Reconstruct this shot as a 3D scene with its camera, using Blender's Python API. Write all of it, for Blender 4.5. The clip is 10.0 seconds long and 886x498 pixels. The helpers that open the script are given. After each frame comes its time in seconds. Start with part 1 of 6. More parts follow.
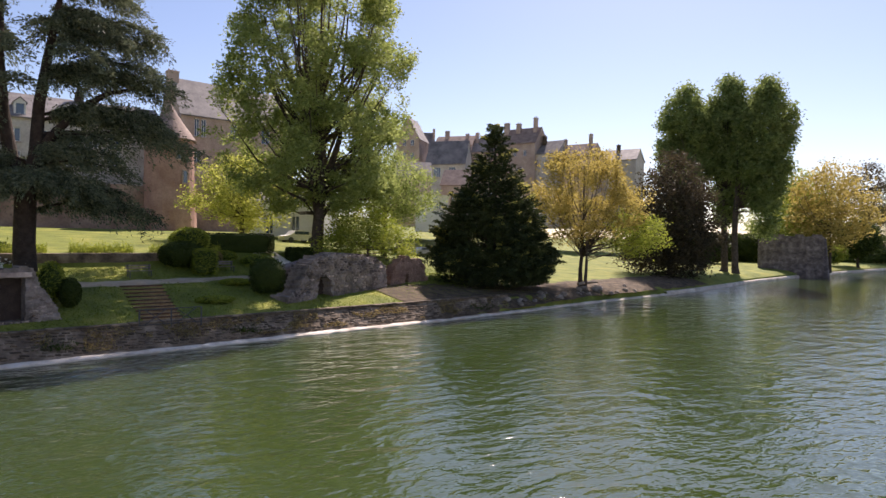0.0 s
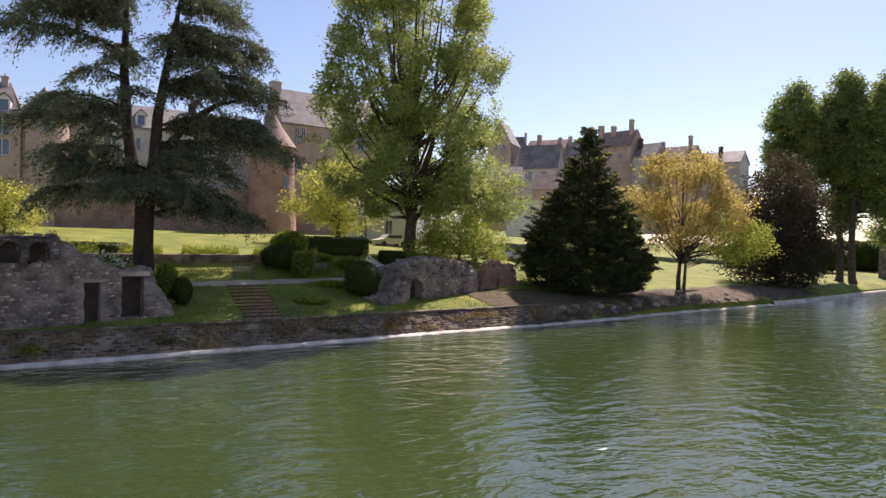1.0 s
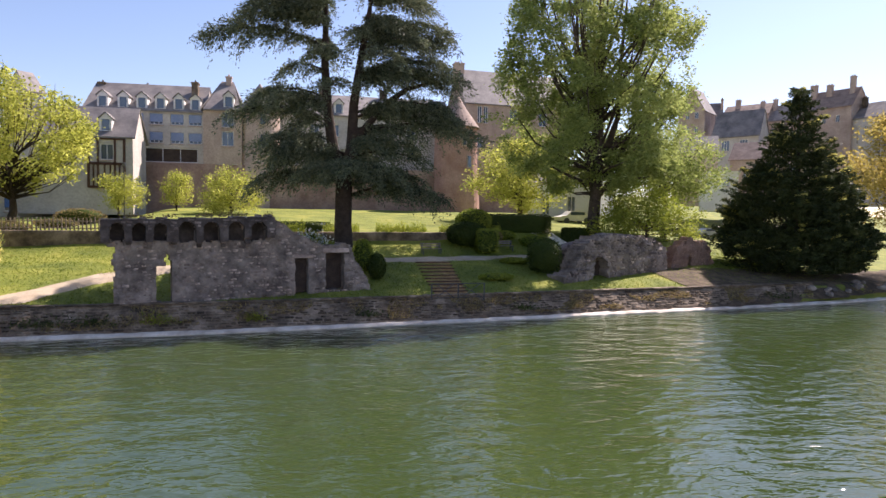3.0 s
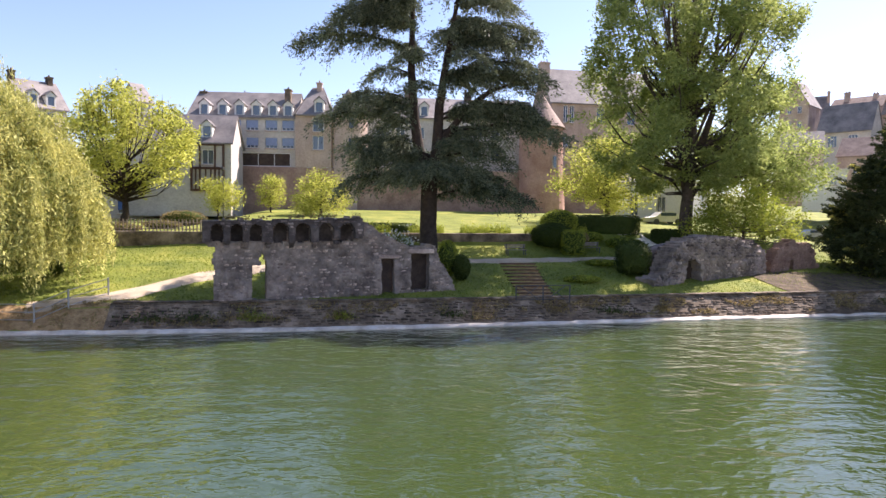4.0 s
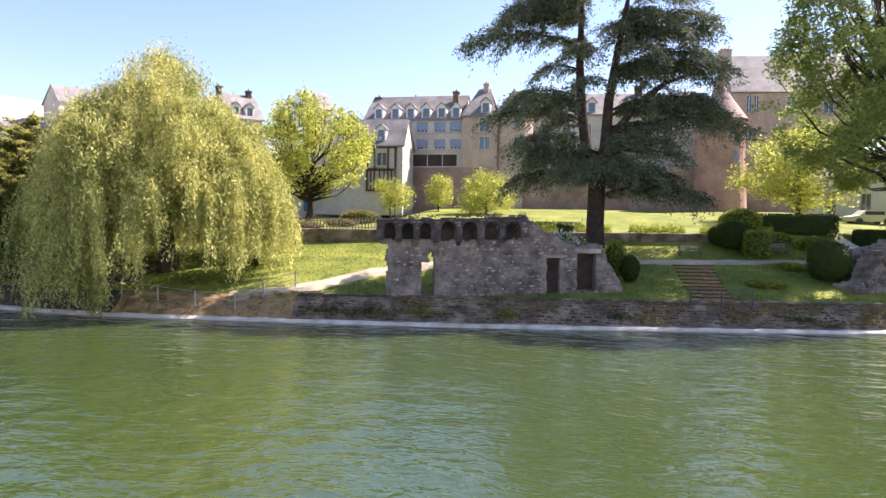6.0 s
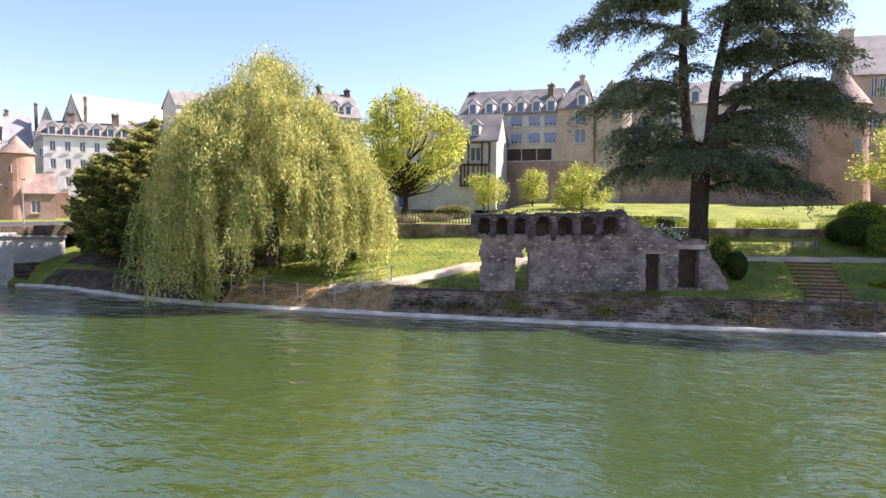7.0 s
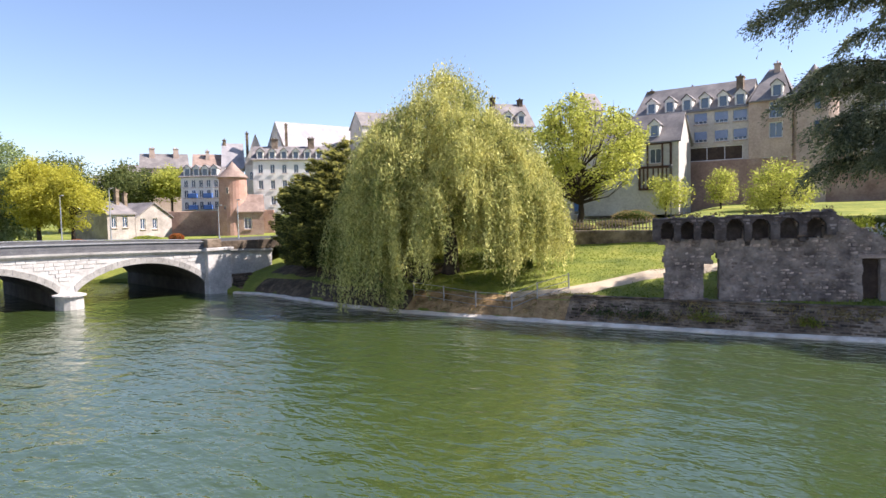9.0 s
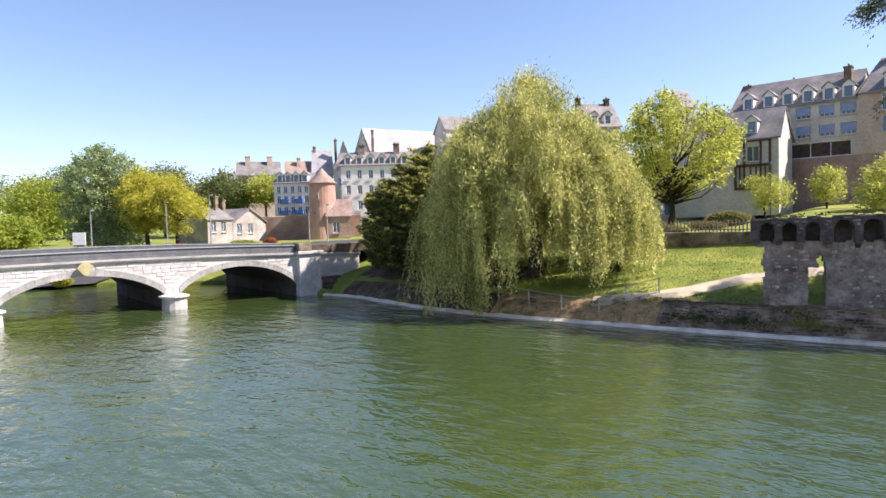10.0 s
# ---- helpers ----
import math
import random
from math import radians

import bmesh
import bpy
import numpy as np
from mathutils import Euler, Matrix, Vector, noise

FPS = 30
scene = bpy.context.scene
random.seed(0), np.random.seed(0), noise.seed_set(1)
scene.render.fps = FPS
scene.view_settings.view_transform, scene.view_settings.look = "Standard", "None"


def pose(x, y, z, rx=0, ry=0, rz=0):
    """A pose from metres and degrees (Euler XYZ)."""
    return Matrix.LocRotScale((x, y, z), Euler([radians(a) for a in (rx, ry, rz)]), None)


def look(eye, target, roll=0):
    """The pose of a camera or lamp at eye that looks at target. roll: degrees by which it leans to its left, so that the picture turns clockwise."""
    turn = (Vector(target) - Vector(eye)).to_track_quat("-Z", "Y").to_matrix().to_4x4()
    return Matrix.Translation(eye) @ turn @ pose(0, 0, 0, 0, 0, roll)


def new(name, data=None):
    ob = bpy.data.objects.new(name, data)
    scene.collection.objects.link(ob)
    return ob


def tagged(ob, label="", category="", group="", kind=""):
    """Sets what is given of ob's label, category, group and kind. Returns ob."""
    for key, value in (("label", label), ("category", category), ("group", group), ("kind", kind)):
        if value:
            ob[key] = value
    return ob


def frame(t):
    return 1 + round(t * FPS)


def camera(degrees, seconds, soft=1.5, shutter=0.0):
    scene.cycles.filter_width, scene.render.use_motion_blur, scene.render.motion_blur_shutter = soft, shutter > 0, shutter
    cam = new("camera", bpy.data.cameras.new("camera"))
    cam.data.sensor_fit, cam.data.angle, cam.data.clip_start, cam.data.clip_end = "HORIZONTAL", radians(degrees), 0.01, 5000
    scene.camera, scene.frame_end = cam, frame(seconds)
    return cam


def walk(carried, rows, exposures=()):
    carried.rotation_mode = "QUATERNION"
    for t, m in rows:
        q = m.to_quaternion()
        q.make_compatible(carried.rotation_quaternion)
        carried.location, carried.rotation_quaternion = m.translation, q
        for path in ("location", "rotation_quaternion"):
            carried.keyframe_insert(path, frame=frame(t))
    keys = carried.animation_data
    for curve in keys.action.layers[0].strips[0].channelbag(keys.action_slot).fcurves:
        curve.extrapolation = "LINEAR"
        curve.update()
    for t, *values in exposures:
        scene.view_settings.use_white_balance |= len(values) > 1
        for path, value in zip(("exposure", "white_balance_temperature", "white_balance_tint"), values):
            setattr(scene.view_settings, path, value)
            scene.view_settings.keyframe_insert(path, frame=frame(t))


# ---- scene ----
cam = camera(69.08, 10.0, 1.5, 0.15)
# t, x, y, z, rx, ry, rz
PATH = [
    (0, 0.258, 0.368, 6.50, 89.20, -0.90, -35.02),
    (0.5, 0.231, 0.386, 6.50, 89.11, -1.03, -30.85),
    (1, 0.204, 0.401, 6.50, 89.44, -1.39, -27.00),
    (1.5, 0.170, 0.416, 6.50, 88.47, -1.28, -22.23),
    (2, 0.141, 0.427, 6.50, 88.02, -1.32, -18.16),
    (2.5, 0.116, 0.435, 6.50, 87.82, -1.21, -14.90),
    (3, 0.086, 0.442, 6.50, 87.11, -0.78, -11.00),
    (4.5, 0.001, 0.450, 6.50, 87.06, -0.56, -0.06),
    (5, -0.027, 0.449, 6.50, 86.58, -0.14, 3.40),
    (5.5, -0.053, 0.447, 6.50, 86.95, -0.34, 6.82),
    (7, -0.148, 0.425, 6.50, 86.32, -0.45, 19.16),
    (7.5, -0.171, 0.416, 6.50, 86.68, 0.12, 22.38),
    (8, -0.199, 0.403, 6.50, 86.37, 0.41, 26.26),
    (8.5, -0.232, 0.386, 6.50, 86.78, 1.56, 30.88),
    (9, -0.255, 0.371, 6.50, 87.16, 1.29, 34.51),
    (9.5, -0.277, 0.355, 6.50, 86.89, 1.70, 37.92),
    (10, -0.301, 0.334, 6.50, 87.63, 1.74, 41.93),
]
walk(cam, [(t, pose(*p)) for t, *p in PATH],
     [(0.0, 0.68, 6750, 27), (1.5, 0.72, 6750, 27), (2.5, 0.84, 6650, 27), (3.4, 1.12, 6550, 27), (4.5, 1.46, 6500, 27), (5.5, 1.55, 6500, 26),
      (7.0, 1.44, 6400, 25), (8.0, 1.32, 6350, 23), (9.0, 1.2, 6300, 22), (10.0, 1.15, 6250, 22)])

# ---- world and sun ----
SUN_EL, SUN_AZ = 46.0, 54.0      # elevation; degrees clockwise from +Y
world = bpy.data.worlds.new("sky")
scene.world = world
world.use_nodes = True
wn = world.node_tree.nodes
sky = wn.new("ShaderNodeTexSky")
sky.sky_type = "NISHITA"
sky.sun_disc = False
sky.sun_elevation = radians(SUN_EL)
sky.sun_rotation = radians(SUN_AZ)
sky.air_density, sky.dust_density, sky.ozone_density = 1.0, 0.4, 2.0
wn["Background"].inputs["Strength"].default_value = 0.09
world.node_tree.links.new(sky.outputs["Color"], wn["Background"].inputs["Color"])
sun_data = bpy.data.lights.new("sun", "SUN")
sun_data.energy, sun_data.angle, sun_data.color = 5.0, radians(0.53), (1.0, 0.94, 0.84)
sun = new("sun", sun_data)
sa, se = radians(SUN_AZ), radians(SUN_EL)
sun.matrix_world = look((0, 0, 0), (-math.sin(sa) * math.cos(se), -math.cos(sa) * math.cos(se), -math.sin(se)))

# ---- materials ----
def mat(name, c1, c2, scale=3.0, rough=0.85, bump=0.3, fine=30.0, c3=None, detail=6.0, spec=0.3, metal=0.0, vary=0.0, bdist=0.03):
    """Two colours mixed by noise at two scales, with a fine bump; vary: brightness spread from piece to piece."""
    m = bpy.data.materials.new(name)
    m.use_nodes = True
    n, l = m.node_tree.nodes, m.node_tree.links
    b = n["Principled BSDF"]
    tc = n.new("ShaderNodeTexCoord")
    n1 = n.new("ShaderNodeTexNoise"); n1.inputs["Scale"].default_value = scale; n1.inputs["Detail"].default_value = detail; n1.inputs["Roughness"].default_value = 0.65
    n2 = n.new("ShaderNodeTexNoise"); n2.inputs["Scale"].default_value = fine; n2.inputs["Detail"].default_value = 5.0
    l.new(tc.outputs["Object"], n1.inputs["Vector"]); l.new(tc.outputs["Object"], n2.inputs["Vector"])
    ramp = n.new("ShaderNodeValToRGB")
    ramp.color_ramp.elements[0].position, ramp.color_ramp.elements[1].position = 0.34, 0.66
    ramp.color_ramp.elements[0].color, ramp.color_ramp.elements[1].color = (*c1, 1), (*c2, 1)
    if c3:
        e = ramp.color_ramp.elements.new(0.5); e.color = (*c3, 1)
    l.new(n1.outputs["Fac"], ramp.inputs["Fac"])
    mx = n.new("ShaderNodeMix"); mx.data_type = "RGBA"; mx.blend_type = "OVERLAY"; mx.inputs["Factor"].default_value = 0.45
    l.new(ramp.outputs["Color"], mx.inputs["A"]); l.new(n2.outputs["Color"], mx.inputs["B"])
    bw = n.new("ShaderNodeRGBToBW"); l.new(n2.outputs["Color"], bw.inputs["Color"]); l.new(bw.outputs["Val"], mx.inputs["B"])
    col = mx.outputs["Result"]
    if vary:
        oi = n.new("ShaderNodeObjectInfo"); ge = n.new("ShaderNodeNewGeometry")
        ad = n.new("ShaderNodeMath"); ad.operation = "ADD"; l.new(oi.outputs["Random"], ad.inputs[0]); l.new(ge.outputs["Random Per Island"], ad.inputs[1])
        fr = n.new("ShaderNodeMath"); fr.operation = "FRACT"; l.new(ad.outputs[0], fr.inputs[0])
        mr = n.new("ShaderNodeMapRange"); mr.inputs["To Min"].default_value = 1 - vary; mr.inputs["To Max"].default_value = 1 + vary
        l.new(fr.outputs[0], mr.inputs["Value"])
        hs = n.new("ShaderNodeHueSaturation"); l.new(mr.outputs[0], hs.inputs["Value"]); l.new(col, hs.inputs["Color"])
        col = hs.outputs["Color"]
    l.new(col, b.inputs["Base Color"])
    b.inputs["Roughness"].default_value, b.inputs["Metallic"].default_value = rough, metal
    b.inputs["Specular IOR Level"].default_value = spec
    if bump:
        bp = n.new("ShaderNodeBump"); bp.inputs["Strength"].default_value = bump; bp.inputs["Distance"].default_value = bdist
        ma = n.new("ShaderNodeMath"); ma.operation = "ADD"
        l.new(n1.outputs["Fac"], ma.inputs[0]); l.new(n2.outputs["Fac"], ma.inputs[1])
        l.new(ma.outputs[0], bp.inputs["Height"]); l.new(bp.outputs["Normal"], b.inputs["Normal"])
    return m


def leaf_mat(name, c1, c2, trans=0.45, patch=0.35, rough=0.55):
    """Foliage: each leaf its own shade, light shining through."""
    m = bpy.data.materials.new(name)
    m.use_nodes = True
    n, l = m.node_tree.nodes, m.node_tree.links
    out = n["Material Output"]; b = n["Principled BSDF"]
    ge = n.new("ShaderNodeNewGeometry"); tc = n.new("ShaderNodeTexCoord")
    no = n.new("ShaderNodeTexNoise"); no.inputs["Scale"].default_value = patch; no.inputs["Detail"].default_value = 3
    l.new(tc.outputs["Object"], no.inputs["Vector"])
    ad = n.new("ShaderNodeMath"); ad.operation = "MULTIPLY_ADD"; ad.inputs[1].default_value = 0.5
    l.new(ge.outputs["Random Per Island"], ad.inputs[0]); l.new(no.outputs["Fac"], ad.inputs[2])
    ramp = n.new("ShaderNodeValToRGB")
    ramp.color_ramp.elements[0].position, ramp.color_ramp.elements[1].position = 0.4, 1.0
    ramp.color_ramp.elements[0].color, ramp.color_ramp.elements[1].color = (*c1, 1), (*c2, 1)
    l.new(ad.outputs[0], ramp.inputs["Fac"])
    l.new(ramp.outputs["Color"], b.inputs["Base Color"])
    b.inputs["Roughness"].default_value = rough
    b.inputs["Specular IOR Level"].default_value = 0.08
    tr = n.new("ShaderNodeBsdfTranslucent")
    hs = n.new("ShaderNodeHueSaturation"); hs.inputs["Saturation"].default_value = 1.0; hs.inputs["Value"].default_value = 1.5
    l.new(ramp.outputs["Color"], hs.inputs["Color"]); l.new(hs.outputs["Color"], tr.inputs["Color"])
    ms = n.new("ShaderNodeMixShader"); ms.inputs[0].default_value = trans
    l.new(b.outputs[0], ms.inputs[1]); l.new(tr.outputs[0], ms.inputs[2]); l.new(ms.outputs[0], out.inputs["Surface"])
    return m


def glass_mat(name, tint, rough=0.08):
    m = bpy.data.materials.new(name)
    m.use_nodes = True
    b = m.node_tree.nodes["Principled BSDF"]
    b.inputs["Base Color"].default_value = (*tint, 1)
    b.inputs["Roughness"].default_value = rough
    b.inputs["Specular IOR Level"].default_value = 0.9
    return m


def water_mat():
    m = bpy.data.materials.new("river_water")
    m.use_nodes = True
    n, l = m.node_tree.nodes, m.node_tree.links
    b = n["Principled BSDF"]
    tc = n.new("ShaderNodeTexCoord")
    mp = n.new("ShaderNodeMapping"); mp.inputs["Scale"].default_value = (0.75, 1.3, 1); mp.inputs["Rotation"].default_value = (0, 0, 0.25)
    l.new(tc.outputs["Object"], mp.inputs["Vector"])
    hs = []
    for sc, w, de in ((0.5, 0.75, 1.0), (1.5, 0.40, 1.5), (4.6, 0.14, 1.5)):
        no = n.new("ShaderNodeTexNoise"); no.inputs["Scale"].default_value = sc; no.inputs["Detail"].default_value = de; no.inputs["Distortion"].default_value = 0.6
        l.new(mp.outputs["Vector"], no.inputs["Vector"])
        mu = n.new("ShaderNodeMath"); mu.operation = "MULTIPLY"; mu.inputs[1].default_value = w
        l.new(no.outputs["Fac"], mu.inputs[0]); hs.append(mu)
    a1 = n.new("ShaderNodeMath"); a2 = n.new("ShaderNodeMath")
    l.new(hs[0].outputs[0], a1.inputs[0]); l.new(hs[1].outputs[0], a1.inputs[1])
    l.new(a1.outputs[0], a2.inputs[0]); l.new(hs[2].outputs[0], a2.inputs[1])
    bp = n.new("ShaderNodeBump"); bp.inputs["Strength"].default_value = 1.0; bp.inputs["Distance"].default_value = 0.18
    l.new(a2.outputs[0], bp.inputs["Height"]); l.new(bp.outputs["Normal"], b.inputs["Normal"])
    big = n.new("ShaderNodeTexNoise"); big.inputs["Scale"].default_value = 0.06; big.inputs["Detail"].default_value = 3
    l.new(tc.outputs["Object"], big.inputs["Vector"])
    ramp = n.new("ShaderNodeValToRGB")
    ramp.color_ramp.elements[0].color, ramp.color_ramp.elements[1].color = (0.03, 0.051, 0.014, 1), (0.046, 0.07, 0.018, 1)
    l.new(big.outputs["Fac"], ramp.inputs["Fac"]); l.new(ramp.outputs["Color"], b.inputs["Base Color"])
    b.inputs["Roughness"].default_value = 0.04
    b.inputs["IOR"].default_value = 1.95
    return m


M_WATER = water_mat()
M_GRASS = mat("grass", (0.11, 0.14, 0.022), (0.27, 0.27, 0.05), 0.35, 0.9, 0.7, 7.0, (0.17, 0.20, 0.03), bdist=0.12)
M_PATH = mat("sandy_path", (0.38, 0.30, 0.205), (0.5, 0.42, 0.30), 0.8, 0.95, 0.3, 12)
M_DIRT = mat("bare_earth", (0.20, 0.125, 0.055), (0.46, 0.31, 0.155), 1.8, 0.95, 0.8, 9, (0.33, 0.215, 0.10), bdist=0.07)
M_QUAY = mat("quay_stone", (0.055, 0.042, 0.03), (0.25, 0.195, 0.14), 1.0, 0.9, 0.6, 9, (0.14, 0.105, 0.07), vary=0.5)
M_KERB = mat("pale_concrete", (0.46, 0.40, 0.32), (0.84, 0.77, 0.65), 0.8, 0.85, 0.4, 11)
M_RUIN = mat("ruin_stone", (0.105, 0.078, 0.066), (0.47, 0.375, 0.305), 0.6, 0.92, 0.8, 5, (0.25, 0.19, 0.158), vary=0.5, bdist=0.06)
M_RUIN_DARK = mat("blackened_ruin_stone", (0.07, 0.054, 0.048), (0.26, 0.215, 0.19), 0.9, 0.92, 0.8, 6, (0.14, 0.112, 0.1), vary=0.5)
M_MORTAR = mat("old_mortar", (0.08, 0.062, 0.053), (0.36, 0.295, 0.245), 0.8, 0.95, 0.6, 8)
M_RUIN_RED = mat("ruin_brick_stone", (0.17, 0.10, 0.072), (0.34, 0.225, 0.165), 1.1, 0.92, 0.8, 6, vary=0.3)
M_RAMPART = mat("rampart_stone", (0.24, 0.15, 0.115), (0.42, 0.30, 0.23), 0.35, 0.92, 0.5, 4, (0.33, 0.22, 0.17))
M_BRICK = mat("tower_brick", (0.34, 0.185, 0.135), (0.48, 0.30, 0.23), 0.4, 0.9, 0.5, 5)
M_LIME = mat("limestone", (0.36, 0.265, 0.21), (0.54, 0.425, 0.35), 0.35, 0.9, 0.3, 5)
M_RENDER = mat("pale_render", (0.42, 0.38, 0.335), (0.58, 0.54, 0.485), 0.3, 0.9, 0.2, 4)
M_WHITE = mat("white_render", (0.62, 0.60, 0.56), (0.76, 0.74, 0.70), 0.3, 0.85, 0.2, 4)
M_BRIDGE = mat("bridge_stone", (0.36, 0.345, 0.315), (0.56, 0.54, 0.50), 0.7, 0.85, 0.4, 6, vary=0.12)
M_SLATE = mat("slate_roof", (0.115, 0.105, 0.10), (0.25, 0.225, 0.205), 0.5, 0.65, 0.4, 6, spec=0.5)
# paler slate copy: sunlight on the old-town roofs put into the colour
M_SLATE_SUNLIT = mat("sunlit_slate", (0.24, 0.23, 0.235), (0.38, 0.36, 0.355), 0.5, 0.7, 0.4, 5, spec=0.4)
# vault stone kept near black to stand for deep shade under the arches
M_VAULT_SHADE = mat("shade_dark_vault_stone", (0.06, 0.055, 0.05), (0.13, 0.12, 0.105), 0.8, 0.9, 0.5, 7)
M_RING = mat("grey_arch_stone", (0.24, 0.23, 0.205), (0.40, 0.385, 0.35), 0.7, 0.85, 0.4, 6, vary=0.15)
M_RAIL = mat("grey_painted_rail", (0.085, 0.087, 0.09), (0.15, 0.15, 0.15), 1.5, 0.6, 0.1, 14)
# earth and litter, darkened to carry the tree shade on the ground
M_SHADED_LITTER = mat("shade_dark_litter", (0.05, 0.036, 0.022), (0.17, 0.125, 0.075), 1.3, 0.95, 0.8, 8, (0.09, 0.066, 0.04), bdist=0.08)
M_ROCK = mat("shore_rock", (0.16, 0.13, 0.10), (0.42, 0.36, 0.29), 1.4, 0.9, 0.7, 8, vary=0.3)
M_GREYWALL = mat("grey_rubble_wall", (0.25, 0.22, 0.19), (0.44, 0.40, 0.35), 0.5, 0.9, 0.5, 5)
M_TILE = mat("brown_tile_roof", (0.20, 0.14, 0.11), (0.34, 0.25, 0.20), 0.7, 0.8, 0.5, 5)
M_TIMBER = mat("dark_timber", (0.06, 0.03, 0.022), (0.12, 0.06, 0.04), 2, 0.8, 0.3, 14)
M_BARK = mat("grey_bark", (0.05, 0.038, 0.028), (0.13, 0.10, 0.075), 2.0, 0.95, 0.9, 9, bdist=0.06)
M_BARK_D = mat("dark_bark", (0.028, 0.02, 0.015), (0.07, 0.052, 0.04), 2.0, 0.95, 0.9, 9, bdist=0.06)
# dark boards; also painted shade at the back of recesses and openings
M_DARK = mat("boards_and_recess_shade", (0.05, 0.035, 0.028), (0.09, 0.065, 0.05), 2, 0.9, 0.3, 14)
M_METAL = mat("dark_painted_metal", (0.05, 0.05, 0.05), (0.09, 0.09, 0.09), 3, 0.5, 0.1, 20, spec=0.5)
M_GALV = mat("galvanised_metal", (0.32, 0.33, 0.33), (0.45, 0.45, 0.44), 3, 0.45, 0.1, 20, spec=0.5, metal=0.6)
M_WOOD = mat("weathered_wood", (0.20, 0.16, 0.12), (0.34, 0.28, 0.22), 3, 0.85, 0.3, 20)
M_ASPHALT = mat("asphalt", (0.045, 0.045, 0.045), (0.075, 0.073, 0.07), 1, 0.9, 0.3, 20)
M_FRAME = mat("white_frame", (0.6, 0.6, 0.6), (0.72, 0.72, 0.71), 2, 0.6, 0.0, 12)
M_PANE = glass_mat("window_glass", (0.06, 0.085, 0.13))
M_SHUT = mat("blue_shutter", (0.20, 0.26, 0.40), (0.27, 0.33, 0.48), 1, 0.7, 0.1, 9)
M_BLUE = mat("blue_paint", (0.05, 0.12, 0.32), (0.08, 0.17, 0.4), 2, 0.6, 0.1, 9)
M_YELLOW = mat("ochre_shield", (0.33, 0.29, 0.14), (0.44, 0.39, 0.21), 2, 0.7, 0.1, 9)
L_PLANE = leaf_mat("lime_leaves", (0.12, 0.165, 0.04), (0.31, 0.35, 0.11), 0.5)
L_LEFT = leaf_mat("maple_leaves", (0.22, 0.25, 0.04), (0.46, 0.46, 0.11), 0.5)
L_YELLOW = leaf_mat("golden_leaves", (0.22, 0.175, 0.04), (0.42, 0.34, 0.10), 0.5)
L_OCHRE = leaf_mat("spring_ochre_leaves", (0.27, 0.265, 0.03), (0.50, 0.47, 0.08), 0.5)
L_WILLOW = leaf_mat("willow_leaves", (0.13, 0.165, 0.035), (0.64, 0.60, 0.21), 0.22)
L_CEDAR = leaf_mat("cedar_needles", (0.032, 0.046, 0.03), (0.19, 0.215, 0.125), 0.25, 0.3)
L_YEW = leaf_mat("yew_needles", (0.018, 0.03, 0.014), (0.075, 0.092, 0.032), 0.15, 0.5)
L_YEWG = leaf_mat("yew_golden_tips", (0.17, 0.175, 0.035), (0.46, 0.43, 0.12), 0.5, 0.5)
L_YEWO = leaf_mat("olive_yew_needles", (0.035, 0.045, 0.015), (0.15, 0.155, 0.045), 0.25, 0.5)
L_DARK2 = leaf_mat("purple_leaves", (0.035, 0.03, 0.018), (0.10, 0.08, 0.045), 0.3)
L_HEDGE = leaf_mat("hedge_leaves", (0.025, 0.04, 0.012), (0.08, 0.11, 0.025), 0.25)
L_SHRUB = leaf_mat("shrub_leaves", (0.14, 0.19, 0.02), (0.33, 0.36, 0.06), 0.4)
L_POPLAR = leaf_mat("poplar_leaves", (0.10, 0.145, 0.04), (0.25, 0.30, 0.10), 0.4)
L_CHEST = leaf_mat("chestnut_leaves", (0.07, 0.115, 0.04), (0.34, 0.40, 0.18), 0.3)
L_GRASS = leaf_mat("grass_blades", (0.07, 0.11, 0.015), (0.24, 0.28, 0.05), 0.4)
L_DRY = leaf_mat("dry_weeds", (0.16, 0.12, 0.05), (0.34, 0.27, 0.12), 0.4)
L_FLOWER = leaf_mat("white_blossom", (0.45, 0.47, 0.40), (0.75, 0.76, 0.68), 0.4)
L_RED = leaf_mat("orange_red_leaves", (0.24, 0.07, 0.02), (0.42, 0.16, 0.05), 0.4)
L_MID = leaf_mat("hill_wood_leaves", (0.06, 0.085, 0.025), (0.16, 0.18, 0.06), 0.35)

# ---- helpers of the scene ----
rng = np.random.default_rng(7)


def mesh_ob(name, verts, faces, material, parent=None, label="", smooth=False):
    me = bpy.data.meshes.new(name)
    me.from_pydata(verts, [], faces)
    me.update()
    if material:
        me.materials.append(material)
    if smooth:
        me.polygons.foreach_set("use_smooth", [True] * len(me.polygons))
    ob = new(name, me)
    ob.parent = parent
    if label:
        ob["label"] = label
    return ob


def part(name, bm, material, parent=None, label="", smooth=False):
    me = bpy.data.meshes.new(name)
    bm.normal_update()
    bm.to_mesh(me)
    bm.free()
    me.materials.append(material)
    if smooth:
        me.polygons.foreach_set("use_smooth", [True] * len(me.polygons))
    ob = new(name, me)
    ob.parent = parent
    if label:
        ob["label"] = label
    return ob


def thing(name, place, label, category, group="", kind="", turn=0.0):
    ob = new(name)
    ob.matrix_world = pose(*place, 0, 0, turn)
    return tagged(ob, label, category, group, kind)


